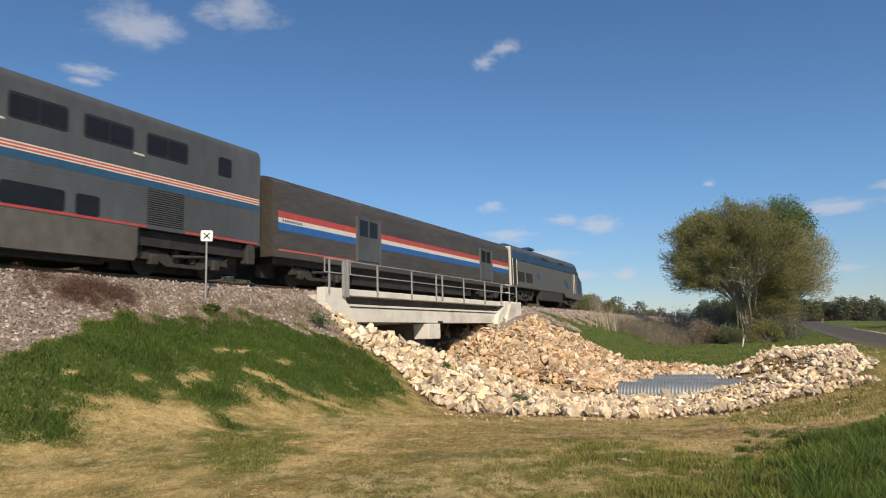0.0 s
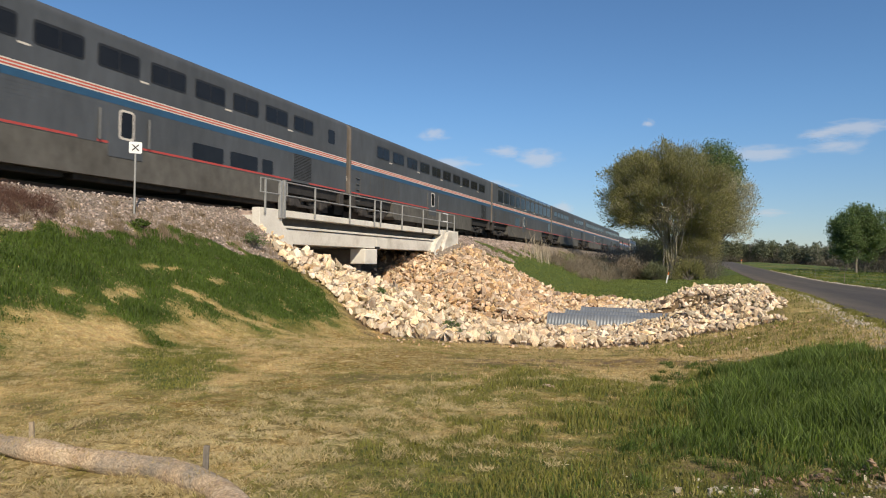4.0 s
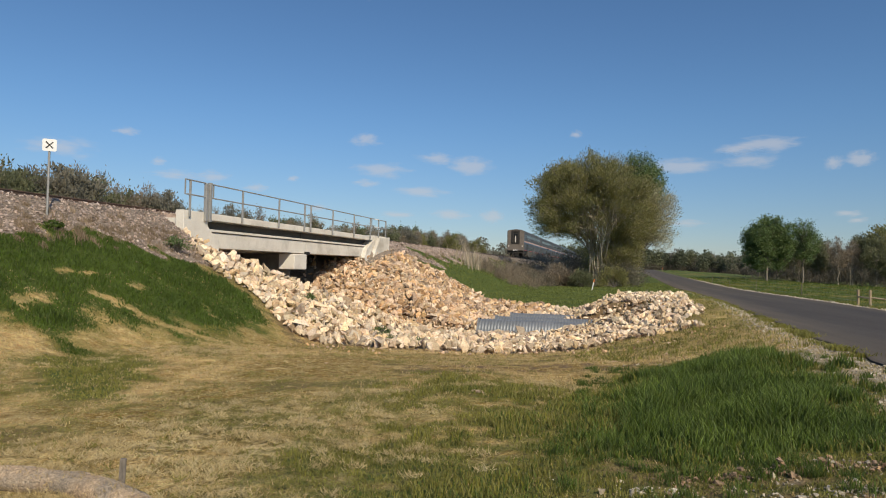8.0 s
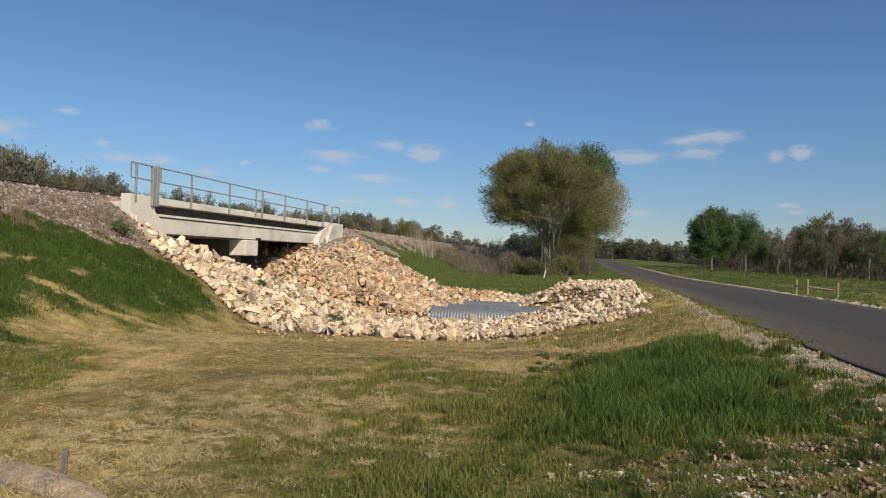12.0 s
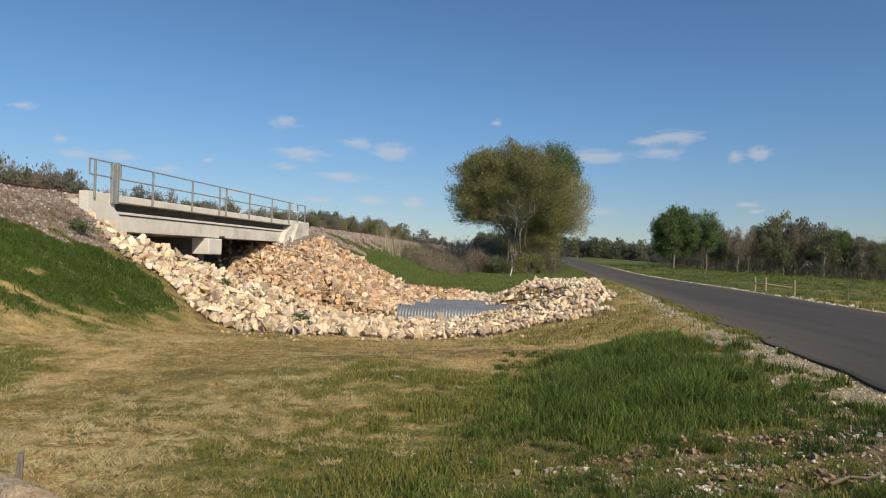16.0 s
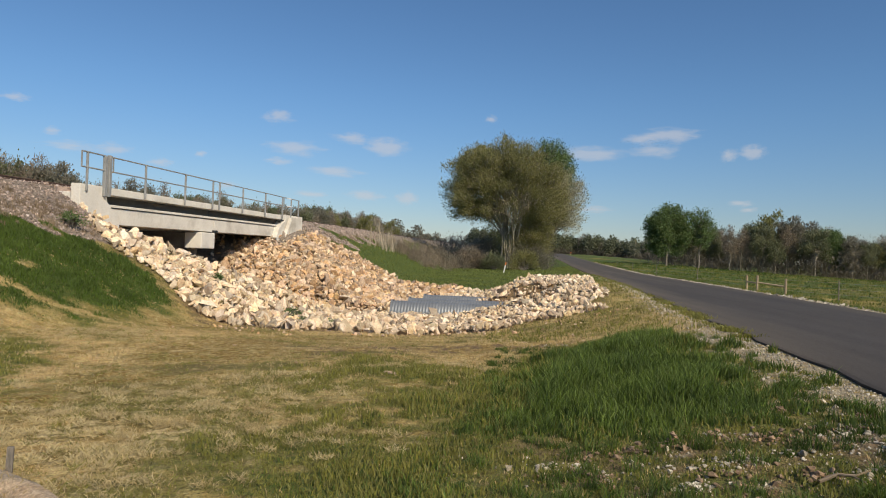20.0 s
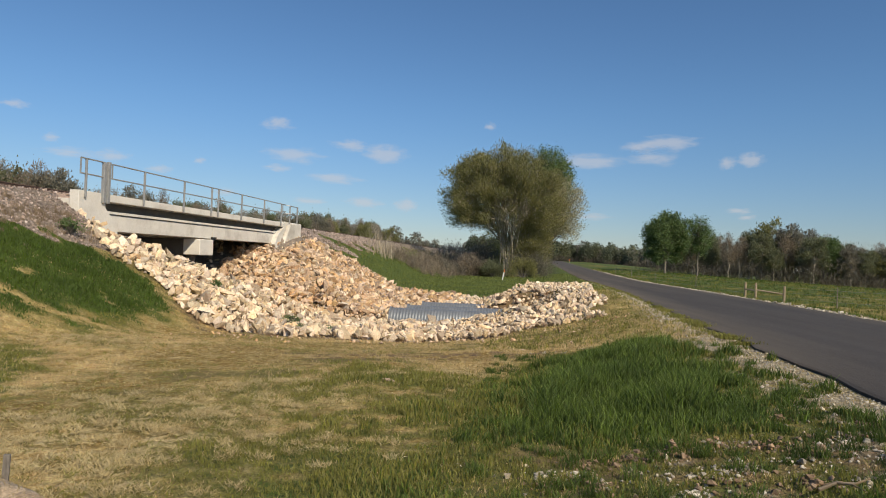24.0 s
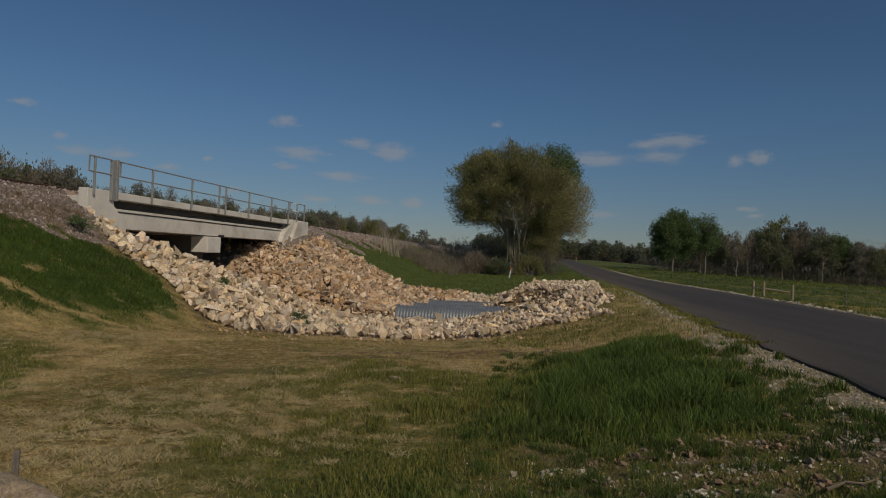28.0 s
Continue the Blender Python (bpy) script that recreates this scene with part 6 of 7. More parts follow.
def build_tree(name, base, stems_n, height, c, rad, r, leaf, bark, n_targets, n_leaves, leaf_size, label, spread=0.6, low=-0.75, clump=0.55, thick=0.16, group="", stem_r=0.2, slim=0.56, open_low=0.0, fan=0, spray=0.0, up=0.9, bare=0.0):
    base = Vector(base)
    tree = empty(name, base, label, "tree", group)
    bm = bmesh.new()
    stems = []
    for i in range(stems_n):
        a = 6.28 * i / stems_n + r.uniform(-0.4, 0.4)
        lean = spread * r.uniform(0.4, 1.0) if stems_n > 1 else 0.04
        pts = [Vector((0.25 * math.cos(a), 0.25 * math.sin(a), -0.15)) if stems_n > 1 else Vector((0, 0, -0.15))]
        for k in range(1, 7):
            h = height * k / 6
            pts.append(Vector((math.cos(a) * lean * h * 0.55 + r.normal(0, 0.1), math.sin(a) * lean * h * 0.55 + r.normal(0, 0.1), h)))
        limb(bm, pts, stem_r * r.uniform(0.7, 1.1), stem_r * 0.28, 8)
        stems.append(pts)
    targets = dome(r, n_targets, c, rad, low, 0.5)
    outer = crown_limbs(bm, stems, [tuple(t) for t in targets], r, thick)
    low_at = np.zeros((0, 3))
    if fan:
        # thin shoots rising out of the stool, and the sparse leaves between them
        for i in range(fan):
            a, top = r.uniform(3.3, 6.1), r.uniform(5.5, 10.5)
            reach = r.uniform(0.15, 0.42) * top
            tip = Vector((math.cos(a) * reach + 0.3, math.sin(a) * reach, top))
            pts = [Vector((0.9 * math.cos(a) + r.normal(0, 0.3), 0.5 * math.sin(a), -0.15))]
            pts += [Vector((tip.x * q ** 1.5 + pts[0].x * (1 - q), tip.y * q ** 1.5 + pts[0].y * (1 - q), tip.z * q)) + Vector((r.normal(0, 0.09), r.normal(0, 0.09), 0)) for q in (0.2, 0.4, 0.6, 0.8, 1.0)]
            limb(bm, pts, r.uniform(0.08, 0.14), 0.03, 6)
        h = r.uniform(0.6, 6.4, 420)
        a, k = r.uniform(0, 6.28, 420), (0.55 + 0.62 * h) * r.uniform(0.35, 1.0, 420)
        tuft = np.stack([0.5 + k * np.cos(a), k * np.sin(a) * 0.8, h], 1)
        tuft = tuft[r.uniform(size=420) < np.where((np.abs(tuft[:, 0]) < 1.6) & (tuft[:, 1] < 0), 0.3, 0.9)]
        low_at = tuft[r.integers(0, len(tuft), 8000)] + r.normal(0, 0.34, (8000, 3))
        low_at = low_at[low_at[:, 2] > 0.15]
    part("trunk", bm, bark, tree, smooth=True)
    # leaves in clumps round the limbs' ends
    at = outer[r.integers(0, len(outer), n_leaves)] + r.normal(0, clump, (n_leaves, 3)) * (1, 1, 0.75)
    rel = (at - np.array(c)) / np.array(rad)
    inner = (np.hypot(rel[:, 0] - 0.1, rel[:, 1]) < 0.75) & (rel[:, 2] < 0.15) & (r.uniform(size=len(at)) < open_low)
    inner |= (rel[:, 2] < -0.05) & (np.abs(rel[:, 0] - 0.12) < 0.3) & (rel[:, 1] < 0) & (r.uniform(size=len(at)) < open_low * 1.3)
    at = at[(np.linalg.norm(rel, axis=1) < 1.12) & ~inner]
    at = np.concatenate([at, low_at])
    # the crown's outline is lumpy: bays and heads
    rel = at - np.array(c)
    az, lift = np.arctan2(rel[:, 1], rel[:, 0]), rel[:, 2] / rad[2]
    at = np.array(c) + rel * (1 + 0.04 * np.sin(3 * az + 4 * lift + c[2]) + 0.05 * np.sin(7 * az - 6 * lift) + 0.03 * np.sin(11 * az + 9 * lift))[:, None]
    if spray:
        way = at - np.array((c[0] * 0.5, c[1], c[2] - rad[2] * up))
        way = way / np.linalg.norm(way, axis=1)[:, None] + r.normal(0, 0.42, at.shape)
        if bare:
            n = int(len(at) * bare)
            twig = sprays("twigs", at[:n] - 0.25 * way[:n], way[:n], r.uniform(0.8, 1.8, n) * spray, r.uniform(0.6, 1.1, n) * leaf_size * 0.7, r, TWIG)
            part("twig_mass", twig, None, tree, "pale fine twigs between the leaves")
        crown = sprays("crown", at, way, r.uniform(0.5, 1.4, len(at)) * spray, r.uniform(0.6, 1.3, len(at)) * leaf_size, r, leaf)
    else:
        crown = leaves("crown", at, r.uniform(0.5, 1.3, len(at)) * leaf_size, r, leaf, slim)
    part("crown", crown, None, tree)
    return tree


def on_ground(x, y, dz=0.0):
    return (x, y, float(surface(x, y)) + dz)


def build_big_trees():
    r = np.random.default_rng(41)
    z0 = float(surface(-2.6, 85))
    build_tree("oak_tree", (-2.6, 85, z0), 11, 8.5, (-0.9, 0, 9.4 - z0), (7.6, 6.2, 6.5), r, OLIVE, PALE_BARK, 230, 170000, 0.066, "broad many-stemmed tree with olive spring leaves", spread=0.75, low=-0.6, clump=0.55, thick=0.08, stem_r=0.1, open_low=0.6, fan=34, spray=0.36, bare=0.16)
    build_tree("green_tree", on_ground(1.6, 90), 1, 11, (0.7, 0, 13.1), (3.3, 3.0, 4.2), r, GREEN_LEAF, BARK, 80, 26000, 0.15, "dark green tree standing behind the broad tree", low=-0.9, clump=0.5)
    build_tree("young_tree", on_ground(-0.2, 84.6), 4, 5.0, (0.5, 0, 4.6), (2.3, 2.0, 3.7), r, OLIVE, PALE_BARK, 90, 20000, 0.06, "bushy young tree with yellow-brown spring leaves", spread=0.3, low=-0.95, clump=0.42, thick=0.05, stem_r=0.07, spray=0.34, bare=0.2)
    build_tree("pale_tree", on_ground(1.9, 88), 3, 7.5, (1.9, 0, 8.5), (3.1, 2.8, 4.6), r, PALE_LEAF, BARK, 150, 20000, 0.05, "thin pale tree with sparse grey-green leaves", spread=0.4, low=-0.9, clump=0.42, thick=0.07, stem_r=0.1, spray=0.34)
    build_tree("green_tree", on_ground(25.0, 130), 1, 8, (0, 0, 6.6), (4.3, 4, 5.6), r, GREEN_LEAF, BARK, 110, 34000, 0.21, "leafy green roadside tree at the pasture's edge", low=-0.85, clump=0.5, stem_r=0.3)
    build_tree("green_tree", on_ground(31.0, 131), 1, 7.5, (0.2, 0, 7.4), (2.6, 2.5, 4.5), r, GREEN_LEAF, BARK, 50, 10000, 0.17, "slender green tree with an open crown", low=-0.9, clump=0.45)


build_big_trees()


def brush(name, label, places, heights, r, leaf, per, stem_w, leaf_size, category="brush", twig=None):
    """Upright stems with bits of leaf, as one mass."""
    n = len(places)
    k = np.repeat(np.arange(n), per)
    x, y = places[k, 0] + r.normal(0, 0.28, len(k)) * heights[k], places[k, 1] + r.normal(0, 0.28, len(k)) * heights[k]
    h = heights[k] * r.uniform(0.4, 1.1, len(k))
    return tagged(new(name, blades(name, x, y, h, r.uniform(0.5, 1.2, len(k)) * stem_w, r.uniform(0.05, max(0.55, leaf_size), len(k)), r, leaf, surface(x, y) - 0.02)), label, category, kind="stuff")


def twig_mass(name, label, places, heights, r, leaf, per, length):
    """Tangled twigs heaped over the places, thick below and loose above."""
    k = np.repeat(np.arange(len(places)), per)
    h = heights[k]
    u = r.uniform(size=len(k)) ** 1.4
    x, y = places[k, 0] + r.normal(0, 0.42, len(k)) * h * (1.1 - 0.7 * u), places[k, 1] + r.normal(0, 0.5, len(k)) * h * (1.1 - 0.7 * u)
    at = np.stack([x, y, surface(x, y) + u * h], 1)
    way = r.normal(0, 0.55, at.shape) + (0, 0, 0.9)
    tagged(new(name, sprays(name, at, way, r.uniform(0.5, 1.3, len(k)) * length, r.uniform(0.5, 1.2, len(k)) * length * 0.085, r, leaf)), label, "brush", kind="stuff")


def leafy_mass(name, label, c, rad, n, size, r, leaf, category="bush"):
    """A low bush: a ragged mound of leaves over a few stems."""
    b = empty(name, (c[0], c[1], c[2]), label, category)
    bm = bmesh.new()
    tips = dome(r, 26, (0, 0, rad[2] * 0.35), rad, -0.2, 0.5)
    for t in tips:
        limb(bm, [Vector((0, 0, -0.1)), Vector(t) * 0.5 + Vector((0, 0, 0.1)), Vector(t)], 0.03, 0.008, 4)
    part("branchwork", bm, BARK, b)
    at = tips[r.integers(0, len(tips), n)] + r.normal(0, 0.2, (n, 3)) * np.array(rad)
    at[:, 2] = np.maximum(at[:, 2], 0.02)
    if size > 0.1:
        way = at / np.linalg.norm(at, axis=1)[:, None] + r.normal(0, 0.5, at.shape) + (0, 0, 0.3)
        foliage = sprays("foliage", at, way, r.uniform(0.5, 1.3, n) * size * 2.4, r.uniform(0.5, 1.3, n) * size * 0.4, r, leaf)
    else:
        foliage = leaves("foliage", at, r.uniform(0.5, 1.3, n) * size, r, leaf)
    part("foliage", foliage, None, b)
    return b


def build_brush():
    r = np.random.default_rng(51)
    # brown brush on the far bank, thinning towards the bridge
    n = 460
    y = 62 + 50 * r.uniform(size=n) ** 0.8
    x = np.interp(y, (56, 70, 110), (-13.2, -11.2, -9.0)) + r.normal(0, 1, n) * np.interp(y, (56, 75), (0.6, 1.4))
    hts = r.uniform(0.25, 1.1, n) ** 1.3 * np.interp(y, (56, 66, 85), (0.4, 0.8, 1.7))
    twig_mass("brown_brush", "brown leafless brush on the railway bank", np.stack([x, y], 1), hts, r, BROWN_BRUSH, 85, 0.45)
    n = 150
    y, x = r.uniform(80, 100, n), r.uniform(-11.5, -4.5, n)
    twig_mass("dark_brush", "dark tangled undergrowth below the broad tree", np.stack([x, y], 1), r.uniform(0.5, 1.6, n), r, FAR_LEAF, 200, 0.45)
    n = 26
    y, x = r.normal(63, 2.6, n), r.normal(-13.7, 0.5, n)
    brush("pale_reeds", "tall pale dry reeds on the bank", np.stack([x, y], 1), r.uniform(1.2, 2.4, n), r, PALE_REED, 10, 0.05, 0.1)
    # dead red-brown weeds on the ballast
    n = 110
    x, y = r.normal(-15.35, 0.33, n), np.clip(r.normal(11.2, 0.7, n), 9.4, 13.0)
    twig_mass("red_weeds", "red-brown dead weeds on the ballast slope", np.stack([x, y], 1), r.uniform(0.12, 0.36, n), r, RED_WEED, 130, 0.1)
    n = 260
    x, y = r.normal(-14.6, 0.6, n), np.where(r.uniform(size=n) < 0.7, r.uniform(11, 20, n), r.uniform(43, 62, n))
    brush("dry_weeds", "thin brown weeds on the ballast slope", np.stack([x, y], 1), r.uniform(0.08, 0.3, n), r, DRY_WEED, 45, 0.014, 0.1, "weeds")
    for x, y, s, m, lab in ((-13.75, 18.6, 0.42, GREEN_LEAF, "dark green weed beside the wing wall"), (-14.6, 14.6, 0.2, SLOPE_GRASS, "green weed at the foot of the sign"),
                            (-8.2, 22.6, 0.35, GREEN_LEAF, "green weed growing between the rocks"), (-7.4, 21.4, 0.28, GREEN_LEAF, "green weed growing between the rocks"),
                            (-6.0, 19.6, 0.3, GREEN_LEAF, "green weed growing between the rocks"), (-10.6, 21.6, 0.22, GREEN_LEAF, "green weed growing between the rocks")):
        leafy_mass("weed", lab, on_ground(x, y, 0.05), (s * 1.1, s * 0.9, s * 0.7), 700, 0.045, r, m, "weed")
    for x, y, s, m in ((-6.5, 80, 1.6, BROWN_BRUSH), (-4.4, 79, 1.2, FAR_GREEN), (-0.8, 81, 1.5, OLIVE), (-0.3, 83.5, 2.2, FAR_LEAF), (-0.2, 88, 2.4, FAR_GREEN), (-8.6, 86, 1.9, BRUSH), (-11, 94, 2.2, BRUSH), (-0.6, 93, 2.0, FAR_GREEN), (-1.6, 106, 2.6, FAR_GREEN), (-1.2, 120, 2.4, FAR_GREEN),
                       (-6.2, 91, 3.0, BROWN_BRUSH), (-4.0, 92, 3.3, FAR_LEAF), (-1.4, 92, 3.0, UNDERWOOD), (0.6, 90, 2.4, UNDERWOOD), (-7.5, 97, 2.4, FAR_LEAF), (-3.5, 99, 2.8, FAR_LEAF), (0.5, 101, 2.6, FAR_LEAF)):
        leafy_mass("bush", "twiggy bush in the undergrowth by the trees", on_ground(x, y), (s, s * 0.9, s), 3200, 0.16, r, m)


build_brush()


def build_woods():
    """Edges of far woods: some tree shapes, planted again and again."""
    r = np.random.default_rng(61)
    kinds = []
    for leaf, bark, n, w, h, lab in ((FAR_LEAF, PALE_BARK, 11500, 3.6, 5.0, "brownish budding tree at the wood's edge"), (FAR_GREEN, PALE_BARK, 10000, 3.4, 5.2, "young green tree at the wood's edge"),
                                     (TWIG, PALE_BARK, 7500, 2.9, 5.4, "bare grey tree at the wood's edge"), (OLIVE, PALE_BARK, 10500, 3.9, 4.8, "olive tree at the wood's edge"),
                                     (BROWN_BRUSH, PALE_BARK, 6500, 2.0, 5.6, "brown slender tree at the wood's edge"), (FAR_GREEN, PALE_BARK, 6500, 2.3, 5.6, "slender pale green tree at the wood's edge"),
                                     (GREEN_LEAF, BARK, 10000, 3.2, 4.6, "dark green tree at the wood's edge")):
        kinds.append(build_tree("tree", (0, 0, -60), 1, 9.5, (0, 0, 7.2), (w, w, h), r, leaf, bark, 40, int(n * 0.42), 0.13 if leaf in (TWIG, BROWN_BRUSH) else 0.21, lab, low=-0.8, clump=0.5, group="trees at the wood's edge", thick=0.07, stem_r=0.15, spray=0.5, up=0.7))
    spots = []
    for i in range(125):                                    # beyond the railway
        y = 45 + 300 * (i / 125) ** 1.2 + r.uniform(-3, 3)
        spots.append((-80 + r.normal(0, 6), y, r.uniform(0.88, 1.12) * np.interp(y, (45, 75, 92, 104, 113, 215, 260), (1.0, 1.12, 1.12, 1.0, 0.86, 0.92, 1.08))))
    for i in range(34):
        y = 50 + 66 * i / 34 + r.uniform(-1, 1)
        spots.append((-88 + r.normal(0, 5), y, r.uniform(0.9, 1.2)))
    for i in range(95):                                     # across the pasture
        x = 30 + 64 * (i / 95)
        spots.append((x + r.uniform(-1, 1), 154 + r.uniform(-6, 20) - 0.25 * (x - 40), r.uniform(0.5, 0.85) * (1.15 if 50 < x < 61 else 1)))
    first = set()
    for x, y, s in spots:
        k = int(r.choice(7, p=(0.20, 0.20, 0.26, 0.08, 0.18, 0.07, 0.01) if x < 0 else (0.12, 0.28, 0.14, 0.11, 0.09, 0.18, 0.08)))
        m = Matrix.LocRotScale(on_ground(x, y, -0.1), Euler((0, 0, r.uniform(0, 6.28))), (s, s, s * (r.uniform(0.93, 1.12) if x < 0 else r.uniform(0.85, 1.15))))
        if k in first:
            copy_thing(kinds[k], m).matrix_basis = m
        else:
            kinds[k].matrix_basis = m
            first.add(k)
    # woods too far to tell the trees apart: at the road's end and far down the line
    far = [(-36 + 161 * i / 170, 395 + r.uniform(-15, 40) - 0.5 * max(-36 + 161 * i / 170 - 40, 0), r.uniform(0.75, 1.2)) for i in range(170)]
    far += [(-92 + r.normal(0, 14), 330 + 480 * i / 90, r.uniform(0.9, 1.2) * (1.05 - 0.4 * i / 90)) for i in range(90)]
    for m, share in ((FAR_LEAF, 0), (FAR_GREEN, 1), (FAR_DARK, 2)):
        at, size = [], []
        for i, (x, y, s) in enumerate(far):
            if (0 if i >= 170 else (i * 7919 % 10 > 0) + (i * 7919 % 10 > 2)) == share:
                w = r.uniform(2.4, 4.2)
                q = dome(r, 650, (x, y, float(ground(x, y)) + 6.6 * s), (w * s, w * s, 5.6 * s), -0.97, 0.35)
                at.append(q + r.normal(0, 0.4, q.shape)), size.append(r.uniform(0.4, 1.05, len(q)))
        tagged(new("far_woods", leaves("far_woods", np.concatenate(at), np.concatenate(size), r, m)), "hazy wood in early leaf at the far end of the road", "woods", kind="stuff")
    # leafless stems with fine upright twigs, standing close between the trees of both edges
    edge = [p for p in spots if p[0] > 0 for _ in range(3)] + [p for p in spots[::3] if p[0] < 0] + [(x, 150 - 0.25 * (x - 40), 0.9) for x in np.linspace(60, 84, 50)]
    x, y, h = (np.array(v) for v in zip(*((x + r.normal(0, 1.6), y + r.uniform(0, 9), s * r.uniform(6.5, 10.5) * (0.72 if x < 0 else 1)) for x, y, s in edge)))
    tagged(new("bare_stems", blades("bare_stems", x, y, h, r.uniform(0.06, 0.14, len(x)), r.uniform(0, 0.1, len(x)), r, TWIG, ground(x, y) - 0.1)), "pale leafless stems in the wood's edge", "woods", kind="stuff")
    k = np.repeat(np.arange(len(x)), 110)
    u = r.uniform(0.25, 1.0, len(k)) ** 0.8
    at = np.stack([x[k] + r.normal(0, 0.75, len(k)), y[k] + r.normal(0, 0.75, len(k)), ground(x[k], y[k]) + u * h[k]], 1)
    way = np.stack([at[:, 0] - x[k], at[:, 1] - y[k], np.full(len(k), 0.9)], 1) + r.normal(0, 0.25, (len(k), 3))
    me = sprays("bare_twigs", at, way, r.uniform(0.5, 1.3, len(k)), r.uniform(0.03, 0.075, len(k)), r, TWIG)
    tagged(new("bare_twigs", me), "fine grey-brown leafless twigs of the wood's edge", "woods", kind="stuff")
    spots += far
    # tangled undergrowth along the same edges
    p = np.array(spots)
    k = r.integers(0, len(p), 95000)
    x, y = p[k, 0] + r.normal(0, 3.0, len(k)), p[k, 1] + r.normal(0, 1.6, len(k)) - 2
    z = ground(x, y) + r.uniform(0, 5.0, len(k)) * p[k, 2] * (0.65 + 0.35 * np.sin(x * 0.7) * np.sin(y * 0.31 + x * 0.23))
    far_off = np.interp(y, (150, 400), (1.0, 2.4))
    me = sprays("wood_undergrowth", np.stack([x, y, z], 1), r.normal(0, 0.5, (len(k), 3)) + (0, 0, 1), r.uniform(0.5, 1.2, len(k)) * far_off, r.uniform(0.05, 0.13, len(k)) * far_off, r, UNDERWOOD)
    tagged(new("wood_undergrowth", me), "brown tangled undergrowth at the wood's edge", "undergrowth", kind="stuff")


build_woods()


# ---------------------------------------------------------------- small things
def build_sign():
    z = float(surface(-15.4, 15.15))
    s = empty("trackside_sign", (-15.4, 15.15, z), "small white square sign with black cross on a thin post", "sign")
    bm = bmesh.new()
    tube(bm, (0, 0, -0.4), (0, 0, 1.85), 0.03, n=10)
    part("post", bm, GALVANISED, s)
    plate = bmesh.new()
    ring = [(cx * 0.13 + 0.045 * math.cos(radians(d + k)), 1.93 + cz * 0.125 + 0.045 * math.sin(radians(d + k))) for cx, cz, d in ((1, 1, 0), (-1, 1, 90), (-1, -1, 180), (1, -1, 270)) for k in (0, 30, 60, 90)]
    prism(plate, ring, "y", -0.006, 0.006)
    p = part("plate", plate, WHITE, s)
    p.location = (0.03, -0.03, 0)
    p.rotation_euler = (0, 0, radians(42))
    for a in (45, -45):
        bm = bmesh.new()
        box(bm, -0.125, 0.125, -0.010, -0.0065, -0.017, 0.017)
        c = part("cross_bar", bm, BLACK, p)
        c.matrix_basis = Matrix.Translation((0, 0, 1.93)) @ Matrix.Rotation(radians(a), 4, "Y")


def build_stake():
    s = empty("marker_stake", on_ground(-2.75, 68), "leaning white marker stake with an orange top", "stake")
    s.rotation_euler = (radians(4), radians(11), 0)
    bm = bmesh.new()
    box(bm, -0.05, 0.05, -0.03, 0.03, -0.2, 0.85)
    part("shaft", bm, WHITE, s)
    bm = bmesh.new()
    box(bm, -0.05, 0.05, -0.03, 0.03, 0.852, 1.15)
    part("tip", bm, ORANGE, s)


def build_fence():
    f = empty("pasture_fence", (0, 0, 0), "wire fence with timber brace posts beside the pasture", "fence")
    posts = [(13.62, 44.9), (13.55, 42.7), (14.9, 41.9)]
    for x, y in posts:
        bm = bmesh.new()
        z = float(surface(x, y))
        tube(bm, (x, y, z - 0.3), (x, y, z + 1.02), 0.07, 0.065, n=10)
        part("post", bm, TIMBER, f)
    for a, b in ((0, 1), (1, 2)):
        bm = bmesh.new()
        p, q = posts[a], posts[b]
        tube(bm, (*p, float(surface(*p)) + 0.6), (*q, float(surface(*q)) + 0.55), 0.05, n=8)
        part("brace_rail", bm, TIMBER, f)
    line = [(14.9, 41.9), (16.0, 37.6), (18.0, 36.4), (22, 33), (26, 30)]
    back = [(13.62, 44.9), (13.2, 56), (12.9, 72), (12.8, 88), (12.8, 104)]
    for chain in (line, back):
        for x, y in chain[1:]:
            bm = bmesh.new()
            z = float(surface(x, y))
            tube(bm, (x, y, z - 0.3), (x, y, z + 1.1), 0.028, n=6)
            part("post", bm, BARK, f)
        for h in (0.35, 0.65, 0.95):
            bm = bmesh.new()
            for p, q in zip(chain, chain[1:]):
                tube(bm, (*p, float(surface(*p)) + h), (*q, float(surface(*q)) + h), 0.006, n=4)
            part("wire", bm, GALVANISED, f)


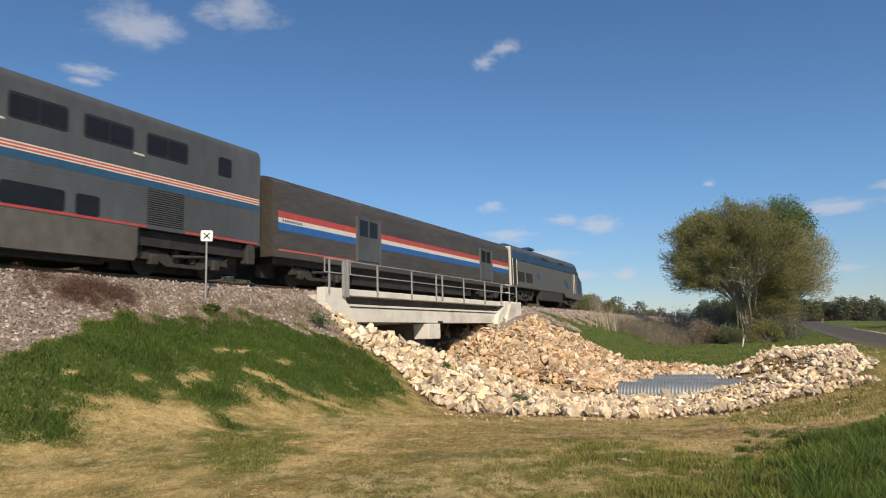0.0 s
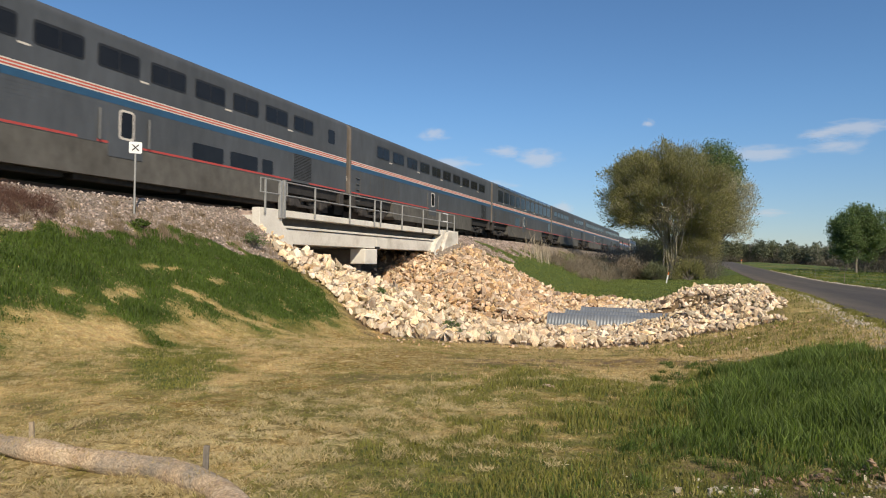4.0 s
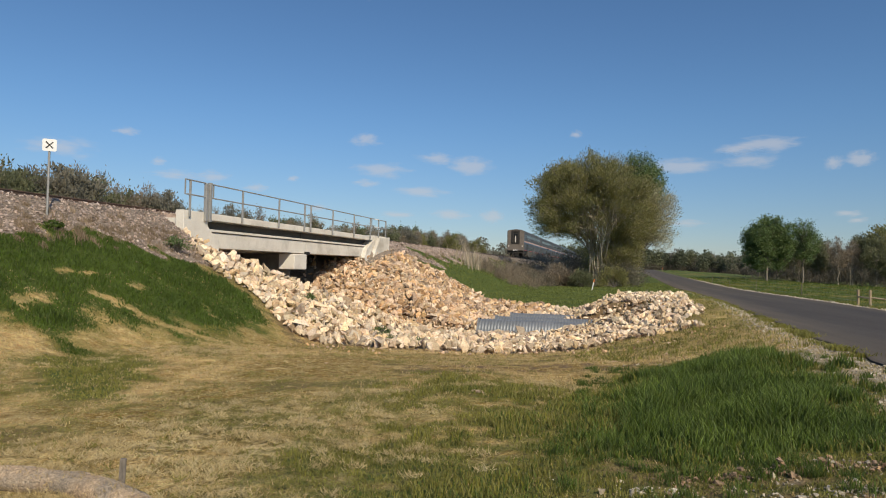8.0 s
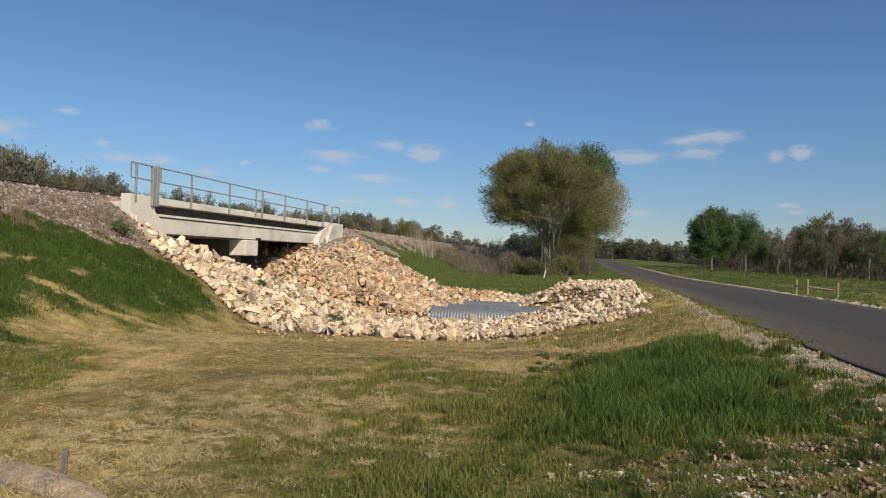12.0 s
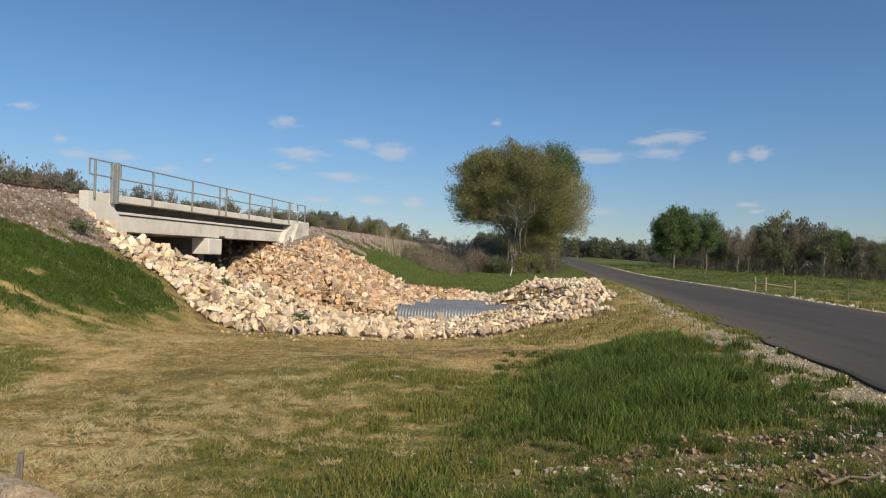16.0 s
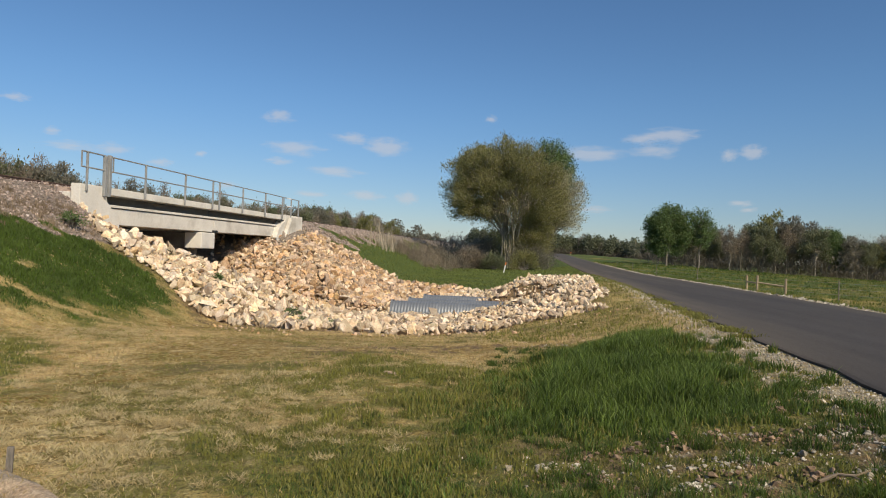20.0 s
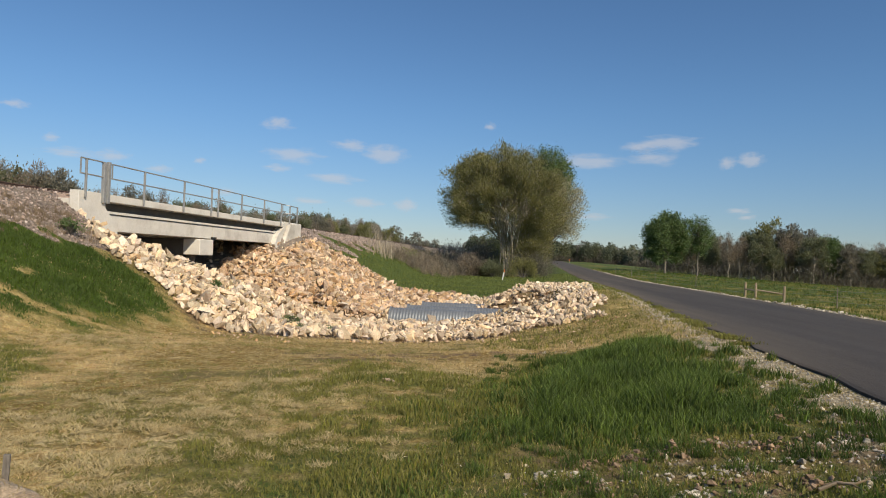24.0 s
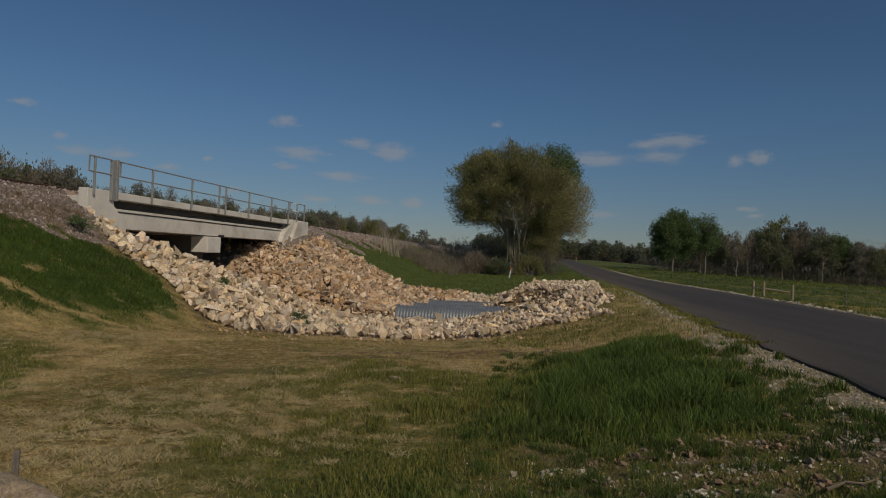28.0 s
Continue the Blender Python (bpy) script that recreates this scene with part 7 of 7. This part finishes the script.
def build_wattle():
    w = empty("straw_wattle", on_ground(-4.3, 4.1), "straw-filled erosion roll in netting, staked to the ground", "erosion roll")
    o = w.location
    pts = []
    for i in range(60):
        t = i / 59
        x = -11.5 + 9.6 * t
        y = np.interp(x, (-11.5, -7.5, -5.2, -3.8, -3.0, -1.9), (4.7, 4.15, 3.98, 4.0, 3.75, 2.9))
        pts.append(Vector((x, y, float(surface(x, y)) + 0.065)) - o)
    r = np.random.default_rng(71)
    bm = bmesh.new()
    n, rings = 18, []
    for i, p in enumerate(pts):
        d = (pts[min(i + 1, 59)] - pts[max(i - 1, 0)]).normalized()
        side = d.cross(Vector((0, 0, 1))).normalized()
        rad = 0.097 + 0.012 * math.sin(i * 1.3) + r.normal(0, 0.004)
        rings.append([bm.verts.new(p + (side * math.cos(a) * 1.1 + Vector((0, 0, 1)) * math.sin(a) * 0.92) * (rad + r.normal(0, 0.004))) for a in (2 * math.pi * k / n for k in range(n))])
    for p, q in zip(rings, rings[1:]):
        for k in range(n):
            bm.faces.new((p[k], p[(k + 1) % n], q[(k + 1) % n], q[k]))
    bm.faces.new(rings[0]), bm.faces.new(rings[-1][::-1])
    bmesh.ops.recalc_face_normals(bm, faces=bm.faces[:])
    part("roll", bm, STRAW, w, smooth=True)
    # loose straw poking through
    k = r.integers(0, 60, 5200)
    a = r.uniform(-0.6, 3.7, 5200)
    base = np.array([tuple(p + o) for p in pts])[k] + r.normal(0, 0.06, (5200, 3)) * (1, 0.1, 0)
    x, y, z = base[:, 0], base[:, 1] + np.cos(a) * 0.095, base[:, 2] + np.sin(a) * 0.082
    me = blades("fibres", x - o.x, y - o.y, r.uniform(0.02, 0.06, 5200), r.uniform(0.003, 0.006, 5200), r.uniform(0.6, 1.2, 5200), r, DRY_GRASS, z - o.z)
    tagged(part("loose_straw", me, None, w), kind="stuff")
    for x, y, h, tilt in ((-5.25, 4.12, 0.24, -4), (-3.36, 4.02, 0.26, 3)):
        peg = empty("wooden_peg", on_ground(x, y), "weathered wooden peg beside the straw roll", "peg", "pegs of the roll")
        peg.rotation_euler = (radians(tilt), radians(tilt), 0.4)
        bm = bmesh.new()
        box(bm, -0.02, 0.02, -0.012, 0.012, -0.2, h)
        bevel(bm, 0.003)
        part("shaft", bm, BARK if x > -4 else TIMBER, peg)


def build_far_marker():
    m = empty("road_marker", on_ground(12.2, 215), "small yellow marker post by the road", "marker post")
    bm = bmesh.new()
    box(bm, -0.06, 0.06, -0.03, 0.03, -0.2, 1.0)
    part("shaft", bm, TIMBER, m)
    bm = bmesh.new()
    box(bm, -0.14, 0.14, -0.035, -0.031, 0.75, 1.15)
    part("plate", bm, ORANGE, m)


build_sign()
build_stake()
build_fence()
build_wattle()
build_far_marker()


# ---------------------------------------------------------------- clouds
def cloud_material():
    m = bpy.data.materials.new("thin fair-weather cloud")
    m.use_nodes = True
    nt = m.node_tree
    n, link = nt.nodes, nt.links.new
    n.remove(n["Principled BSDF"])
    co, oi = n.new("ShaderNodeTexCoord"), n.new("ShaderNodeObjectInfo")
    ln = n.new("ShaderNodeVectorMath")
    ln.operation = "LENGTH"
    link(co.outputs["Object"], ln.inputs[0])
    tx = n.new("ShaderNodeTexNoise")
    tx.noise_dimensions = "4D"
    tx.inputs["Scale"].default_value, tx.inputs["Detail"].default_value, tx.inputs["Roughness"].default_value = 1.7, 6, 0.6
    mul = n.new("ShaderNodeMath")
    mul.operation = "MULTIPLY"
    mul.inputs[1].default_value = 40
    link(oi.outputs["Random"], mul.inputs[0]), link(mul.outputs[0], tx.inputs["W"]), link(co.outputs["Object"], tx.inputs["Vector"])
    a = n.new("ShaderNodeMath")
    a.operation = "MULTIPLY_ADD"
    link(ln.outputs["Value"], a.inputs[0])
    a.inputs[1].default_value = -0.62
    link(tx.outputs[0], a.inputs[2])
    rg = n.new("ShaderNodeMapRange")
    rg.interpolation_type = "SMOOTHSTEP"
    rg.inputs[1].default_value, rg.inputs[2].default_value, rg.inputs[4].default_value = -0.02, 0.5, 0.5
    link(a.outputs[0], rg.inputs[0])
    em, tr, mx = n.new("ShaderNodeEmission"), n.new("ShaderNodeBsdfTransparent"), n.new("ShaderNodeMixShader")
    em.inputs[0].default_value, em.inputs[1].default_value = (0.74, 0.73, 0.75, 1), 0.85
    link(rg.outputs[0], mx.inputs[0]), link(tr.outputs[0], mx.inputs[1]), link(em.outputs[0], mx.inputs[2])
    link(mx.outputs[0], n["Material Output"].inputs[0])
    return m


def build_clouds():
    """Small flat clouds, 2.6 km off: bearing, height, width and thickness in degrees."""
    cloud = cloud_material()
    west = ((45.0, 8.3, 4.8, 1.1), (40.4, 9.9, 1.9, 0.4), (38.0, 7.8, 1.2, 0.4), (36.7, 6.9, 3.9, 0.5), (33.9, 6.9, 2.6, 0.7), (30.6, 6.2, 1.9, 0.4), (27.6, 7.1, 1.0, 0.3), (21.7, 10.6, 2.4, 0.8), (20.3, 8.1, 4.3, 0.9),
            (21.4, 7.0, 2.2, 0.4), (25.6, 4.8, 1.9, 0.4), (51.0, 24.0, 6.3, 2.4), (43.1, 25.9, 5.8, 2.2), (54.7, 20.2, 3.9, 0.7), (54.7, 19.4, 2.4, 0.4), (19.9, 23.6, 2.4, 1.1), (21.9, 22.5, 1.9, 1.0))
    east = ((15.7, 9.2, 3.1, 0.7), (12.6, 8.6, 3.6, 1.1), (16.9, 6.4, 4.1, 0.6), (18.9, 4.4, 2.9, 0.4), (14.4, 4.5, 2.9, 0.6), (10.8, 4.4, 1.9, 0.9), (3.8, 11.3, 1.0, 0.4), (-4.8, 8.5, 5.3, 0.9), (-8.4, 9.7, 3.1, 0.6),
            (-11.0, 10.0, 4.6, 0.8), (-9.8, 8.8, 4.0, 0.9), (-15.3, 8.3, 1.4, 0.7), (-17.0, 8.5, 1.9, 0.8), (-5.1, 4.0, 2.4, 0.4), (-16.2, 4.6, 1.9, 0.3), (-16.9, 4.1, 1.2, 0.3))
    me = bpy.data.meshes.new("cloud")
    me.from_pydata([(-1, 0, -1), (1, 0, -1), (1, 0, 1), (-1, 0, 1)], [], [(0, 1, 2, 3)])
    me.materials.append(cloud)
    for az, el, w, h in west + east:
        d = Matrix.Rotation(radians(az), 4, "Z") @ Vector((0, math.cos(radians(el)), math.sin(radians(el))))
        half, tall = (2600 * math.tan(radians(v / 2)) for v in (w * 1.5, h * 1.9 + 0.15))
        ob = new("cloud", me)
        ob.matrix_basis = Matrix.LocRotScale(Vector(EYE) + d * 2600, Euler((radians(el), 0, radians(az))), (half, half, tall))
        ob.visible_shadow = False
        tagged(ob, "small white fair-weather cloud", "cloud", "clouds", "structure")


build_clouds()


def motions():
    """The train runs away along the track at an almost steady pace."""
    drift = [np.interp(t, (0, 1, 2, 3, 6, 28), (0, -0.05, -0.4, -0.5, -0.2, -0.2)) for t in range(29)]
    for car, offset in TRAIN:
        back, turn = (25.4, 180) if car is TURNED else (0, 0)
        walk(car, [(t, pose(TRACK_X, FRONT0 + offset - back + SPEED * t + drift[t], RAIL_Z, 0, 0, turn)) for t in range(29)])


motions()
